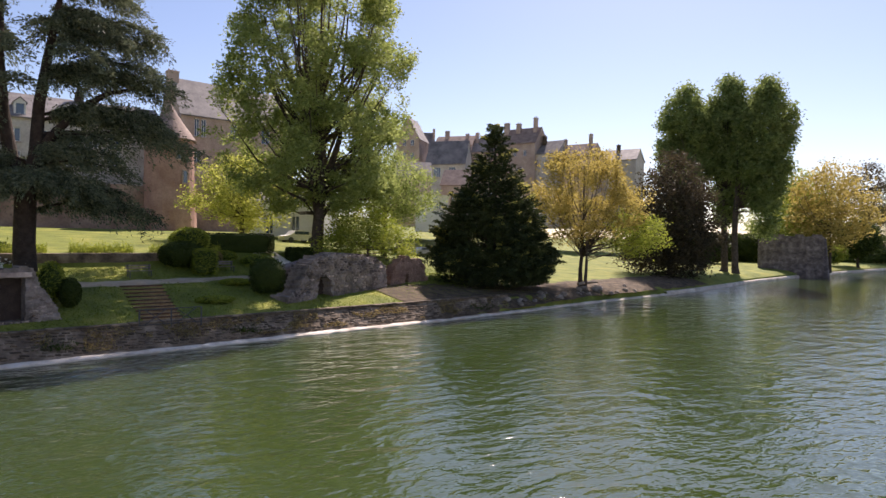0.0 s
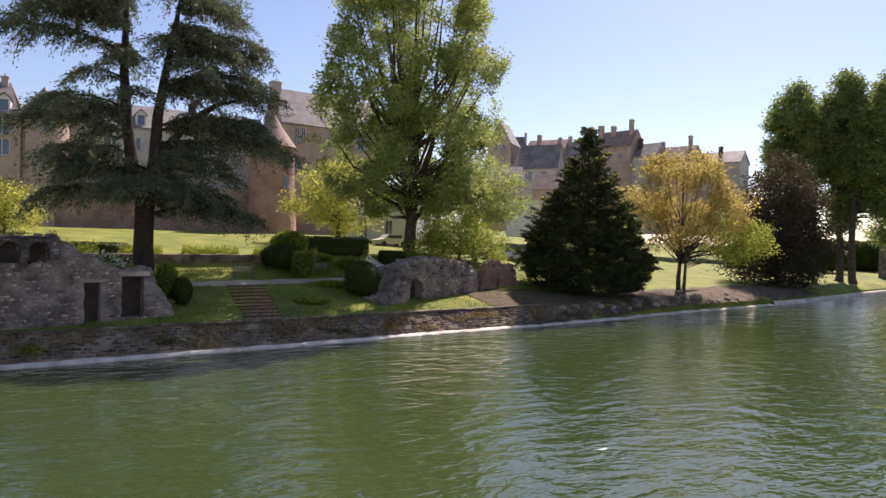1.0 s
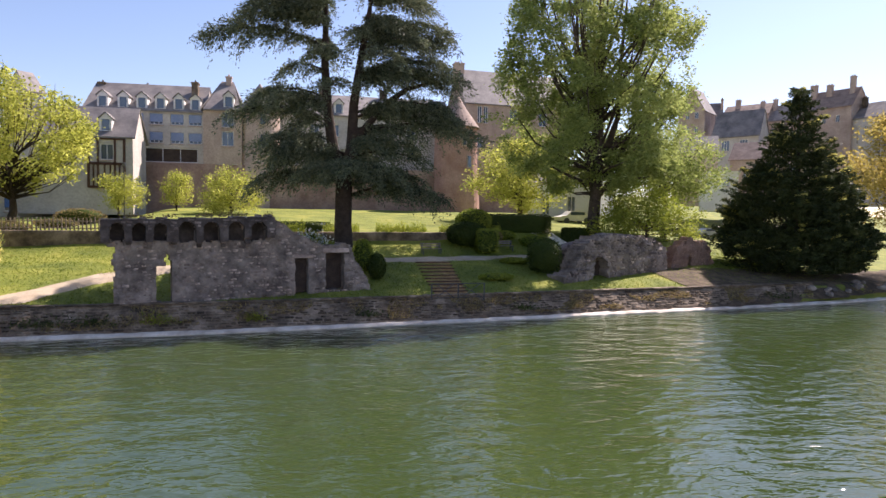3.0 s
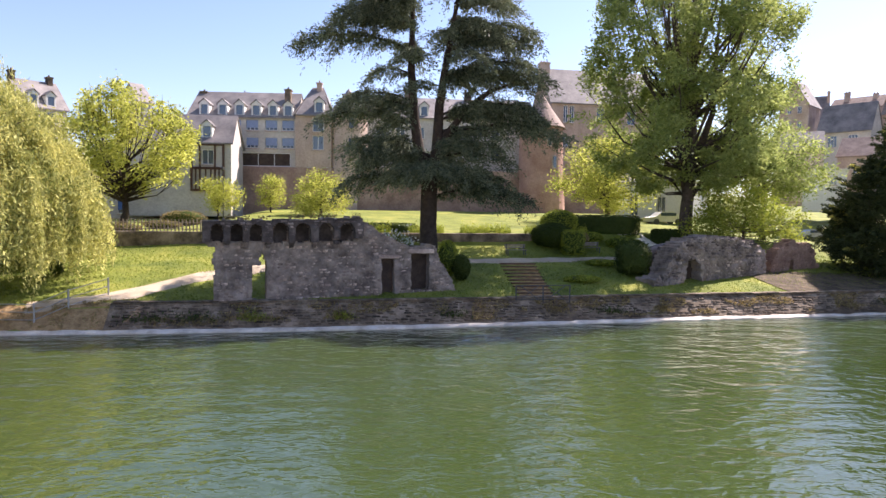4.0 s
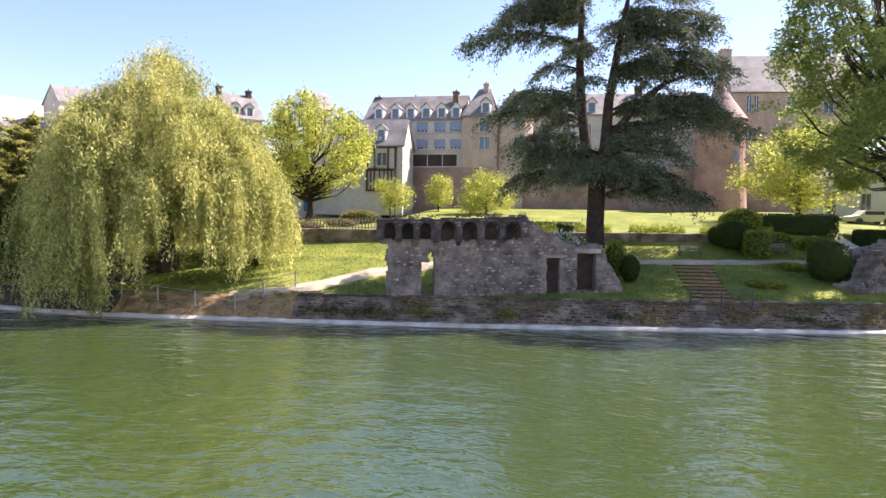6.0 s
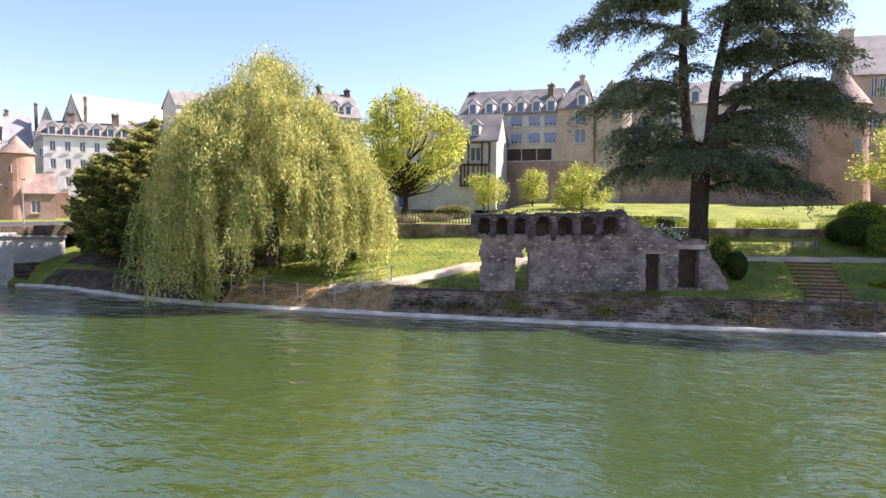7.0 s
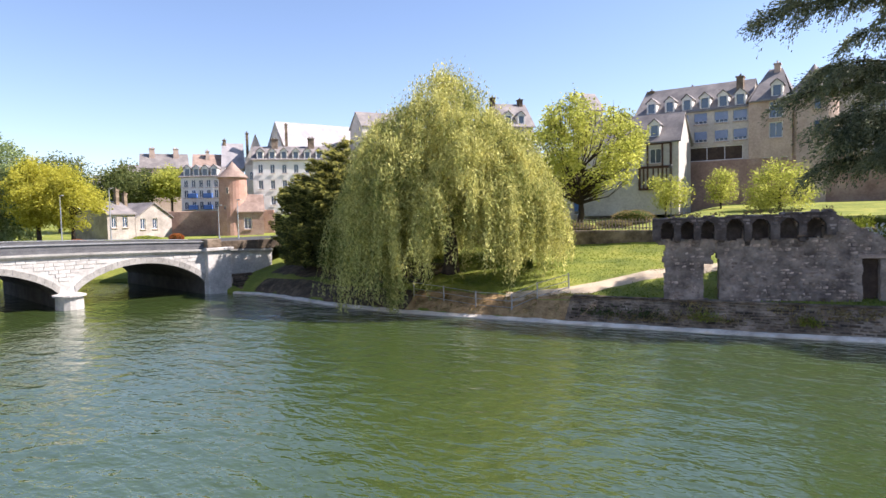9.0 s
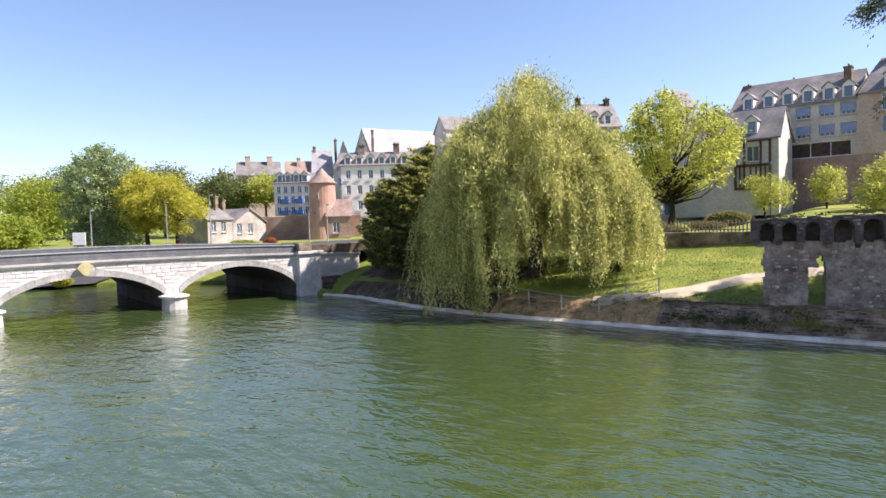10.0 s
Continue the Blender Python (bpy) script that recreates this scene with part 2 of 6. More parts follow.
def box(bm, x0, x1, y0, y1, z0, z1, bev=0.0, m=None):
    r = bmesh.ops.create_cube(bm, size=1.0, matrix=Matrix.LocRotScale(((x0 + x1) / 2, (y0 + y1) / 2, (z0 + z1) / 2), None, (abs(x1 - x0), abs(y1 - y0), abs(z1 - z0))))
    if bev:
        es = list({e for v in r["verts"] for e in v.link_edges})
        r = bmesh.ops.bevel(bm, geom=es, offset=bev, segments=1, affect="EDGES")
    if m is not None:
        bmesh.ops.transform(bm, matrix=m, verts=r["verts"])
    return bm


def boxbm(*a, **k):
    return box(bmesh.new(), *a, **k)


def tube(bm, pts, radii, sides=8):
    """A tapered round stem along points."""
    rings = []
    n = len(pts)
    for i, (p, r) in enumerate(zip(pts, radii)):
        p = Vector(p)
        d = Vector(pts[min(i + 1, n - 1)]) - Vector(pts[max(i - 1, 0)])
        d = d.normalized() if d.length > 1e-6 else Vector((0, 0, 1))
        a = d.orthogonal().normalized() if abs(d.z) < 0.9 else Vector((1, 0, 0)).cross(d).normalized().cross(d) * -1
        a = (a - d * a.dot(d)).normalized()
        b = d.cross(a)
        rings.append([bm.verts.new(p + (a * math.cos(2 * math.pi * k / sides) + b * math.sin(2 * math.pi * k / sides)) * r) for k in range(sides)])
    for q, w in zip(rings, rings[1:]):
        for k in range(sides):
            bm.faces.new((q[k], q[(k + 1) % sides], w[(k + 1) % sides], w[k]))
    bm.faces.new(rings[0][::-1])
    bm.faces.new(rings[-1])
    return bm


def smooth_line(table, x):
    xs, ys = zip(*table)
    return float(np.interp(x, xs, ys))


# ---- the river's banks and the ground ----
BANK = [(-400, -90), (-200, -20), (-120, 14), (-85, 30), (-76, 36), (-72, 39.3), (-69.5, 40.2), (-60, 38.5), (-52, 37.2), (-49, 37.3), (-45.5, 37.9), (-40, 36.6), (-34, 35.3), (-28.5, 34.7), (-22, 35.1), (-14, 35.7), (-7, 36.3),
        (2, 37.6), (12.3, 39.3), (19, 40.6), (25.5, 41.6), (38, 44), (52, 47.2), (77, 51.8), (109, 60.5), (152, 69.6), (208, 77.6), (400, 105), (3000, 500)]
NEAR = [(-400, -140), (-200, -64), (-120, -28), (-80, -10), (-57, -1), (-20, 0.6), (0, 1.0), (40, 0.5), (150, 20), (300, 42), (600, 70), (3000, 440)]


def bank(x):
    return (smooth_line(BANK, x - 1.5) + smooth_line(BANK, x) + smooth_line(BANK, x + 1.5)) / 3


P_MID = [(0.4, 0.12), (1.5, 1.3), (1.9, 1.42), (3, 1.6), (6, 2.2), (9, 2.95), (13, 3.5), (15.2, 4.2), (15.7, 5.05), (25, 5.8), (45, 7.1), (60, 7.5), (95, 9), (130, 11), (400, 16), (5000, 20)]
P_LEFT = [(0.4, 0.15), (1.5, 1.05), (2.3, 1.4), (4, 1.9), (8, 2.8), (13, 3.4), (15.2, 4.0), (15.7, 4.6), (22, 5.0), (30, 5.2), (60, 6.5), (100, 9), (130, 11), (400, 16), (5000, 20)]
P_BRIDGE = [(0.4, 0.3), (3, 1.5), (9, 3.4), (15, 3.9), (50, 4.1), (75, 5), (100, 7), (160, 11), (400, 18), (5000, 25)]
P_RIGHT = [(0.4, 0.75), (2, 1.3), (5, 1.6), (15, 2.2), (40, 3.6), (65, 4.6), (90, 6), (120, 10), (170, 16), (400, 20), (5000, 25)]
P_FAR = [(0.4, 0.6), (3, 1.2), (20, 2.2), (60, 4.2), (120, 5.5), (400, 12), (5000, 20)]


def blend(x, a, b):
    t = min(1, max(0, (x - a) / (b - a)))
    return t * t * (3 - 2 * t)


def ground(x, y):
    d = max(0.4, y - bank(x))
    z = smooth_line(P_MID, d)
    w = blend(-x, 15.5, 22)
    if w:
        z = z * (1 - w) + w * smooth_line(P_LEFT, d)
    w = blend(-x, 42, 54)
    if w:
        z = z * (1 - w) + w * smooth_line(P_BRIDGE, d)
    w = blend(x, 26, 55)
    if w:
        z = z * (1 - w) + w * smooth_line(P_RIGHT, d)
    w = blend(x, 150, 260)
    if w:
        z = z * (1 - w) + w * smooth_line(P_FAR, d)
    return z


def spread(*spans):
    out = []
    for a, b, s in spans:
        out += list(np.arange(a, b, s))
    return out + [spans[-1][1]]


def sheet(name, xs, ds, height, material, label, side):
    verts, faces = [], []
    for x in xs:
        for d in ds:
            y = side(x, d)
            verts.append((x, y, height(x, y, d)))
    n = len(ds)
    for i in range(len(xs) - 1):
        for j in range(n - 1):
            a = i * n + j
            faces.append((a, a + n, a + n + 1, a + 1) if side(0, 1) > side(0, 0) else (a, a + 1, a + n + 1, a + n))
    ob = mesh_ob(name, verts, faces, material, smooth=True)
    return tagged(ob, label, "ground", kind="structure")


GX = spread((-3000, -400, 260), (-400, -70, 15), (-70, 70, 1.0), (70, 220, 5), (220, 400, 20), (400, 3000, 260))
GD = [0.4, 0.6, 1, 1.5, 2, 2.5, 3, 4, 5, 6, 7, 8, 9, 10, 11, 12, 13, 14, 15.2, 15.7, 17, 19, 21, 23, 25, 28, 31, 35, 40, 45, 50, 55, 60, 68, 75, 85, 95, 110, 130, 160, 200, 300, 500, 1000, 3000]
sheet("ground_far_bank", GX, [0.4, 0.401] + GD[1:], lambda x, y, d: -1.5 if d == 0.4 else ground(x, y) + 0.05 * noise.noise((x * 0.3, y * 0.3, 0)),
      M_GRASS, "mown green park lawn rising from the river", lambda x, d: bank(x) + d)
sheet("ground_near_bank", spread((-3000, -400, 260), (-400, 400, 20), (400, 3000, 260)), [0, 0.01, 2, 8, 30, 100, 400, 3000], lambda x, y, d: -1.5 if d == 0 else 4.9 - (0.05 if d > 5 else 0),
      M_PATH, "sandy quay on the near bank", lambda x, d: smooth_line(NEAR, x) - d)
wv = [(x, y, 0.0) for x in (-3000, -400, -100, 100, 400, 3000) for y in (-1500, 0, 60, 900)]
wf = [(i * 4 + j, i * 4 + 4 + j, i * 4 + 5 + j, i * 4 + 1 + j) for i in range(5) for j in range(3)]
tagged(mesh_ob("water", wv, wf, M_WATER), "green rippled river water reflecting sky and trees", "river", kind="structure")


def strip(name, line, width, lift, material, label, category, step=1.0, jag=0.0):
    """A band laid on the ground along a line of (x, y)."""
    pts = [Vector((*p, 0)) for p in line]
    fine = []
    for a, b in zip(pts, pts[1:]):
        k = max(1, int((b - a).length / step))
        fine += [a.lerp(b, i / k) for i in range(k)]
    fine.append(pts[-1])
    verts, faces = [], []
    n = 5
    for i, p in enumerate(fine):
        d = (fine[min(i + 1, len(fine) - 1)] - fine[max(i - 1, 0)]).normalized()
        s = Vector((-d.y, d.x, 0))
        for k in range(n):
            u = (k / (n - 1) - 0.5) * width
            if k in (0, n - 1):
                u += jag * noise.noise((p.x * 0.9, p.y * 0.9, k))
            q = p + s * u
            verts.append((q.x, q.y, ground(q.x, q.y) + lift - (0.06 if k in (0, n - 1) else 0)))
    for i in range(len(fine) - 1):
        for k in range(n - 1):
            a = i * n + k
            faces.append((a, a + n, a + n + 1, a + 1))
    return tagged(mesh_ob(name, verts, faces, material, smooth=True), label, category, kind="structure")


strip("road", [(-79, 72), (-82, 58), (-86, 44), (-90, 28), (-95, 8)], 9.0, 0.1, M_ASPHALT, "grey asphalt road beyond the bridge", "road", step=3)
# the dark colour of this strip stands for willow and yew shade
strip("bare_earth", [(x, bank(x) + 5.4) for x in np.arange(-48, -27, 1.0)], 8.0, 0.05, M_SHADED_LITTER, "bare earth under the willow and yew, coloured dark for their shade", "earth", jag=1.2)
strip("path", [(-20.6, 36.9), (-18.5, 37.6), (-16, 39.2), (-13.5, 42.2), (-9, 45), (-3, 46.8), (5, 48.6), (12, 50.1), (20, 52), (27, 54.5), (36, 57)], 1.7, 0.07, M_PATH, "pale sandy path across the lawn", "path", jag=0.5)
# shore earth with litter; tree shade is painted into its dark colour
strip("shore_earth", [(x, bank(x) + 3.8) for x in np.arange(27, 84, 1.0)], 7.0, 0.06, M_SHADED_LITTER, "earth and leaf litter under the waterside trees, darkened for tree shade", "earth", jag=1.0)
# willow shade on the slope, painted as a dark strip
strip("shaded_slope", [(x, bank(x) + 1.25) for x in np.arange(-47, -27.4, 0.5)], 1.75, 0.06, M_SHADED_LITTER, "earth slope above the kerb, coloured dark for the willow's shade", "earth", step=0.5, jag=0.35)
strip("bare_slope", [(x, bank(x) + 1.25) for x in np.arange(-27.5, -15.4, 0.5)], 1.75, 0.06, M_DIRT, "orange-brown bare earth slope above the kerb", "earth", step=0.5, jag=0.35)


# kerb at the water's edge
def along(x0, x1, step):
    return [(x, bank(x)) for x in np.arange(x0, x1 + 1e-6, step)]


def ribbon(name, line, prof, material, label, category, jit=0.0):
    """A profile of (offset inland, height) swept along the bank."""
    verts, faces = [], []
    n = len(prof)
    for i, (x, y) in enumerate(line):
        xa, ya = line[max(i - 1, 0)]
        xb, yb = line[min(i + 1, len(line) - 1)]
        l = math.hypot(xb - xa, yb - ya)
        nx, ny = -(yb - ya) / l, (xb - xa) / l
        for k, (o, z) in enumerate(prof):
            j = jit * noise.noise((x * 1.3, k * 3.1, 5)) if 0 < k < n - 1 else 0
            verts.append((x + nx * (o + j), y + ny * (o + j), z + j * 0.6))
    for i in range(len(line) - 1):
        for k in range(n - 1):
            a = i * n + k
            faces.append((a, a + n, a + n + 1, a + 1))
    return tagged(mesh_ob(name, verts, faces, material), label, category, kind="structure")


ribbon("kerb", along(-49, 70, 0.5), [(-0.02, -1.5), (-0.05, 0.06), (0.04, 0.13), (0.20, 0.17), (0.36, 0.18), (0.42, 0.17), (0.42, -0.5)], M_KERB, "pale broken concrete kerb at the waterline", "kerb", 0.11)
ribbon("kerb_far", along(70, 220, 3), [(-0.02, -1.5), (-0.05, 0.3), (0.05, 0.45), (0.5, 0.5), (0.5, -0.5)], M_KERB, "pale stone water edge", "kerb", 0.05)
ribbon("quay_wall", along(-16, 40.0, 0.5), [(0.30, -0.3), (0.36, 0.2), (0.95, 0.82), (1.48, 1.38), (1.46, 1.44), (1.6, 1.47), (1.95, 1.48), (2.0, 0.9)], M_QUAY, "sloping rough stone quay wall with a coping", "wall", 0.03)


# ---- plants ----
def leaf_mesh(name, pts, size, material, parent, r, aspect=0.55, up=0.3, hang=0.0, label="", kind="", along=None):
    """Many small four-cornered leaves at the points; up: how far they lie flat; hang: how far they point down."""
    n = len(pts)
    pts = np.asarray(pts, dtype=np.float64)
    d = r.normal(size=(n, 3))
    d[:, 2] = d[:, 2] * (1 - up) - hang * 2.5
    if along is not None:
        d = along + d * 0.35
    d /= np.linalg.norm(d, axis=1)[:, None]
    q = r.normal(size=(n, 3))
    q[:, 2] *= 1 - up
    s = np.cross(d, q)
    s /= np.linalg.norm(s, axis=1)[:, None] + 1e-9
    ln = size * r.uniform(0.65, 1.35, n)[:, None]
    a = pts - d * ln * 0.5
    c = pts + d * ln * 0.5
    w = s * ln * aspect * 0.5
    v = np.stack([a, pts - w + d * ln * 0.08, c, pts + w + d * ln * 0.08], axis=1).reshape(-1, 3)
    me = bpy.data.meshes.new(name)
    me.vertices.add(4 * n)
    me.vertices.foreach_set("co", v.ravel().astype(np.float32))
    me.loops.add(4 * n)
    me.loops.foreach_set("vertex_index", np.arange(4 * n, dtype=np.int32))
    me.polygons.add(n)
    me.polygons.foreach_set("loop_start", np.arange(0, 4 * n, 4, dtype=np.int32))
    me.update(calc_edges=True)
    me.materials.append(material)
    ob = new(name, me)
    ob.parent = parent
    return tagged(ob, label, kind=kind)


def in_crown(r, n, z0, z1, rx, ry, prof, gap=0.0, seed=0.0, shell=0.5, freq=0.35):
    """Points in a crown whose radius over its height follows prof, thinned by noise."""
    xs, ys = zip(*prof)
    out = []
    while len(out) < n:
        t = r.uniform()
        k = np.interp(t, xs, ys)
        if r.uniform() > k * k + 0.05:
            continue
        a = r.uniform(0, 2 * math.pi)
        q = r.uniform() ** shell * (1 + 0.32 * noise.noise((math.cos(a) * 1.9, math.sin(a) * 1.9, t * 4.5 + seed)))
        p = (math.cos(a) * q * k * rx, math.sin(a) * q * k * ry, z0 + t * (z1 - z0))
        if noise.noise((p[0] * freq + seed, p[1] * freq, p[2] * freq)) < gap - 0.5:
            continue
        out.append(p)
    return np.array(out)


ROUND = [(0, 0.35), (0.12, 0.75), (0.35, 1.0), (0.6, 0.95), (0.8, 0.72), (0.93, 0.42), (1, 0.12)]
TALL = [(0, 0.55), (0.1, 0.85), (0.3, 1.0), (0.55, 0.92), (0.75, 0.78), (0.9, 0.55), (1, 0.2)]
CONE = [(0, 0.85), (0.12, 1.0), (0.35, 0.85), (0.6, 0.5), (0.8, 0.27), (0.95, 0.1), (1, 0.03)]
DOME = [(0, 0.95), (0.3, 1.0), (0.6, 0.85), (0.82, 0.6), (0.95, 0.3), (1, 0.1)]


def limbs(bm, r, base_r, fork, tips, count, lean=0.4):
    """Main limbs from the trunk's upper part to some of the crown's tips, with side twigs."""
    order = r.permutation(len(tips))[:count]
    for i in order:
        e = Vector(tips[i])
        z = min(e.z - 0.4, fork + (e.z - fork) * r.uniform(0.0, 0.45))
        s = Vector((0, 0, z))
        mid = s.lerp(e, 0.5) + Vector((e.x * 0.12, e.y * 0.12, -0.08 * (e - s).length))
        rr = base_r * r.uniform(0.16, 0.34)
        tube(bm, [s, s.lerp(mid, 0.55) + Vector((0, 0, 0.05)), mid, e], [rr, rr * 0.75, rr * 0.5, 0.02], 5)


def broadleaf(name, label, x, y, top, z0, rx, ry, trunk_r, leaf, bark, tips, per, size, seed, prof=ROUND, gap=0.3, spread=0.55, fork=None, shell=0.5, nlimb=26, z=None, category="tree", group="", shift=(0, 0), flat=0.3, stems=(), twigs=0):
    r = np.random.default_rng(seed)
    zb = ground(x, y) - 0.1 if z is None else z
    t = thing(name, (x, y, zb), label, category, group)
    h0, h1 = z0 - zb, top - zb
    fork = fork if fork is not None else h0 + 0.15 * (h1 - h0)
    p = in_crown(r, tips, h0, h1, rx, ry, prof, gap, seed * 1.7, shell)
    p[:, 0] += shift[0]
    p[:, 1] += shift[1]
    bm = bmesh.new()
    hs = [0, 0.25, 1.0, fork * 0.6, fork, fork + (h1 - fork) * 0.35, fork + (h1 - fork) * 0.7]
    rs = [1.45, 1.15, 1.0, 0.86, 0.75, 0.4, 0.08]
    pts = [(0.12 * trunk_r * i * math.sin(seed + i), 0.1 * trunk_r * i * math.cos(seed * 2 + i), q) for i, q in enumerate(hs)]
    tube(bm, pts, [trunk_r * k for k in rs], 10)
    limbs(bm, r, trunk_r, fork, p, nlimb)
    for pts, rad in stems:
        tube(bm, pts, [rad * k for k in np.linspace(1, 0.15, len(pts))], 8)
    outer = p[np.argsort(p[:, 2])[-max(1, tips // 4):]]
    for e in outer[r.permutation(len(outer))[:twigs]]:
        e = Vector(e)
        tube(bm, [e - Vector((0, 0, 1.2)), e, e + Vector((r.normal() * 0.25, r.normal() * 0.25, r.uniform(0.5, 1.1)))], [0.035, 0.025, 0.008], 4)
    part("trunk", bm, bark, t, smooth=True)
    q = np.repeat(p, per, axis=0) + r.normal(size=(tips * per, 3)) * np.array([spread, spread, spread * 0.8])
    leaf_mesh("crown", q, size, leaf, t, r, up=flat)
    return t


def spot(x, y, z):
    return x, y


# the tall lime, and the trees round it
broadleaf("lime_tree", "tall broadleaf tree in fresh green spring leaf", *spot(25.08, 56.06, 5.15), 36.0, 9.0, 8.8, 8.0, 0.62, L_PLANE, M_BARK, 2100, 56, 0.27, 3, [(0, 0.5), (0.07, 0.9), (0.22, 1.0), (0.5, 0.93), (0.75, 0.86), (0.9, 0.6), (1, 0.2)], 0.55, 0.36, fork=6.5, nlimb=90, shell=0.42,
          stems=[([(0, 0, 4.5), (-0.5, 0.1, 8), (-1.6, 0.2, 13), (-2.0, 0, 18), (-2.4, -0.2, 25)], 0.42), ([(0, 0, 4.8), (0.7, 0, 8), (2.0, -0.2, 12), (2.3, 0, 18), (2.9, 0.2, 24)], 0.44), ([(0, 0, 4), (1.4, -0.5, 6.5), (3.6, -0.9, 8.2), (5.8, -0.8, 9.5)], 0.24),
                 ([(0, 0, 4.2), (-1.5, -0.4, 6.0), (-3.6, -0.5, 6.8), (-5.6, -0.3, 8.0)], 0.22), ([(-1.6, 0.2, 12.5), (-3.4, -0.5, 15), (-5.4, -0.6, 17)], 0.2), ([(2.1, -0.1, 13), (4.2, -0.6, 15.5), (5.8, -0.4, 18)], 0.2), ([(0, 0, 6), (0.1, 0.6, 12), (0.3, 0.5, 20), (0.2, 0.2, 28)], 0.34)])
broadleaf("young_lime", "smaller bright green tree beside the hedge", *spot(22.08, 68.98, 6.26), 15.2, 7.3, 6.3, 5, 0.28, L_LEFT, M_BARK, 420, 40, 0.25, 5, ROUND, 0.42, 0.45)
broadleaf("maple_tree", "green tree behind the tall lime", *spot(35.97, 62.82, 6.44), 16.5, 8.0, 5.8, 5, 0.3, L_PLANE, M_BARK, 480, 40, 0.26, 6, ROUND, 0.2, 0.55)
broadleaf("flowering_shrub", "loose yellow-green flowering shrub behind the ruin", *spot(29.28, 53.96, 4.79), 9.4, 4.8, 5.2, 3, 0.16, L_SHRUB, M_BARK, 420, 30, 0.2, 8, DOME, 0.35, 0.4, nlimb=40, category="shrub")
# the left lawn
broadleaf("maple_tree", "spreading maple with bright yellow-green spring leaves", *spot(-25.53, 61.32, 5.50), 18.4, 8.2, 6.5, 6, 0.36, L_LEFT, M_BARK_D, 560, 40, 0.27, 11, ROUND, 0.55, 0.33, fork=2.4, nlimb=90, twigs=60)
broadleaf("plum_tree", "small purple-brown budding tree behind the maple", *spot(-33.05, 71.12, 5.41), 15.5, 8.5, 4.4, 4, 0.2, L_DARK2, M_BARK_D, 160, 24, 0.22, 12, ROUND, 0.4, 0.5, nlimb=40)
broadleaf("small_tree", "small round yellow-green tree on the upper lawn", *spot(-19.70, 70.74, 6.76), 10.2, 6.9, 2.6, 2.4, 0.1, L_LEFT, M_BARK_D, 120, 36, 0.2, 13, ROUND, 0.2, 0.35, group="small trees on the upper lawn")
broadleaf("small_tree", "small narrow young tree on the upper lawn", *spot(-15.01, 74.95, 6.84), 11.0, 7.4, 1.65, 1.6, 0.08, L_LEFT, M_BARK_D, 110, 30, 0.19, 14, TALL, 0.2, 0.3, group="small trees on the upper lawn")
broadleaf("small_tree", "dome-shaped yellow-green tree before the rampart", *spot(-8.95, 71.89, 6.69), 11.5, 6.9, 3.2, 3.0, 0.12, L_LEFT, M_BARK_D, 220, 40, 0.2, 15, DOME, 0.15, 0.35, group="small trees on the upper lawn")
# the right bank
broadleaf("golden_tree", "wide tree with pale golden spring leaves by the water", *spot(55.27, 51.35, 1.60), 17.6, 6.2, 8.3, 6.5, 0.26, L_YELLOW, M_BARK, 620, 34, 0.27, 21, [(0, 0.45), (0.15, 0.8), (0.4, 1.0), (0.65, 0.85), (0.85, 0.6), (1, 0.25)], 0.62, 0.42, fork=3.4, nlimb=80, shift=(1.0, 0.3), twigs=50)
broadleaf("golden_tree", "low golden side branch tree leaning to the water", *spot(54.87, 50.30, 1.68), 10.2, 5.2, 4.8, 3.5, 0.2, L_SHRUB, M_BARK, 160, 36, 0.26, 22, ROUND, 0.3, 0.5, fork=3.0, nlimb=16, shift=(6.3, -1.5))
broadleaf("copper_tree", "dense dark purple-brown weeping tree at the water", *spot(84.08, 60.23, 1.67), 20.0, 1.9, 8.2, 7, 0.4, L_DARK2, M_BARK_D, 1000, 40, 0.36, 23, [(0, 0.7), (0.15, 0.95), (0.4, 1), (0.65, 0.8), (0.85, 0.5), (1, 0.15)], 0.1, 0.7, fork=3)
for spot_xy, seed, tp in (((104.6, 68.6, -1.6, 2.6), 31, 35.2), ((108.2, 66.2, 0.6, 0), 32, 36.6), ((107.6, 63.6, 1.8, -3.9), 33, 35.4)):
    broadleaf("poplar", "tall clipped columnar tree with dense green crown", spot_xy[0], spot_xy[1], tp, 8.0, 4.9, 4.6, 0.6, L_POPLAR, M_BARK, 900, 44, 0.5, seed, [(0, 0.2), (0.15, 0.5), (0.4, 0.9), (0.65, 1.0), (0.82, 0.8), (0.94, 0.45), (1, 0.15)], 0.3, 0.6, shift=spot_xy[2:], nlimb=50, group="three tall clipped trees")
for sx, seed, tp, rr, lm, zz in (((158.03, 76.10, 11.21), 41, 24, 7, L_SHRUB, 6), ((151.05, 67.35, 10.95), 42, 25, 9, L_YELLOW, 6), ((223.66, 88.08, 12.99), 43, 32, 12, L_DARK2, 4), ((168.96, 87.77, 11.59), 44, 22, 8, L_PLANE, 6), ((245.51, 86.69, 13.53), 45, 30, 14, L_MID, 4), ((185.53, 75.69, 8.96), 46, 13, 5, L_HEDGE, 4)):
    broadleaf("riverside_tree", "distant spring tree on the far bank", sx[0], sx[1], tp, zz, rr, rr, 0.35, lm, M_BARK, 260, 40, 0.6, seed, ROUND, 0.2, 1.0, group="distant bank trees")


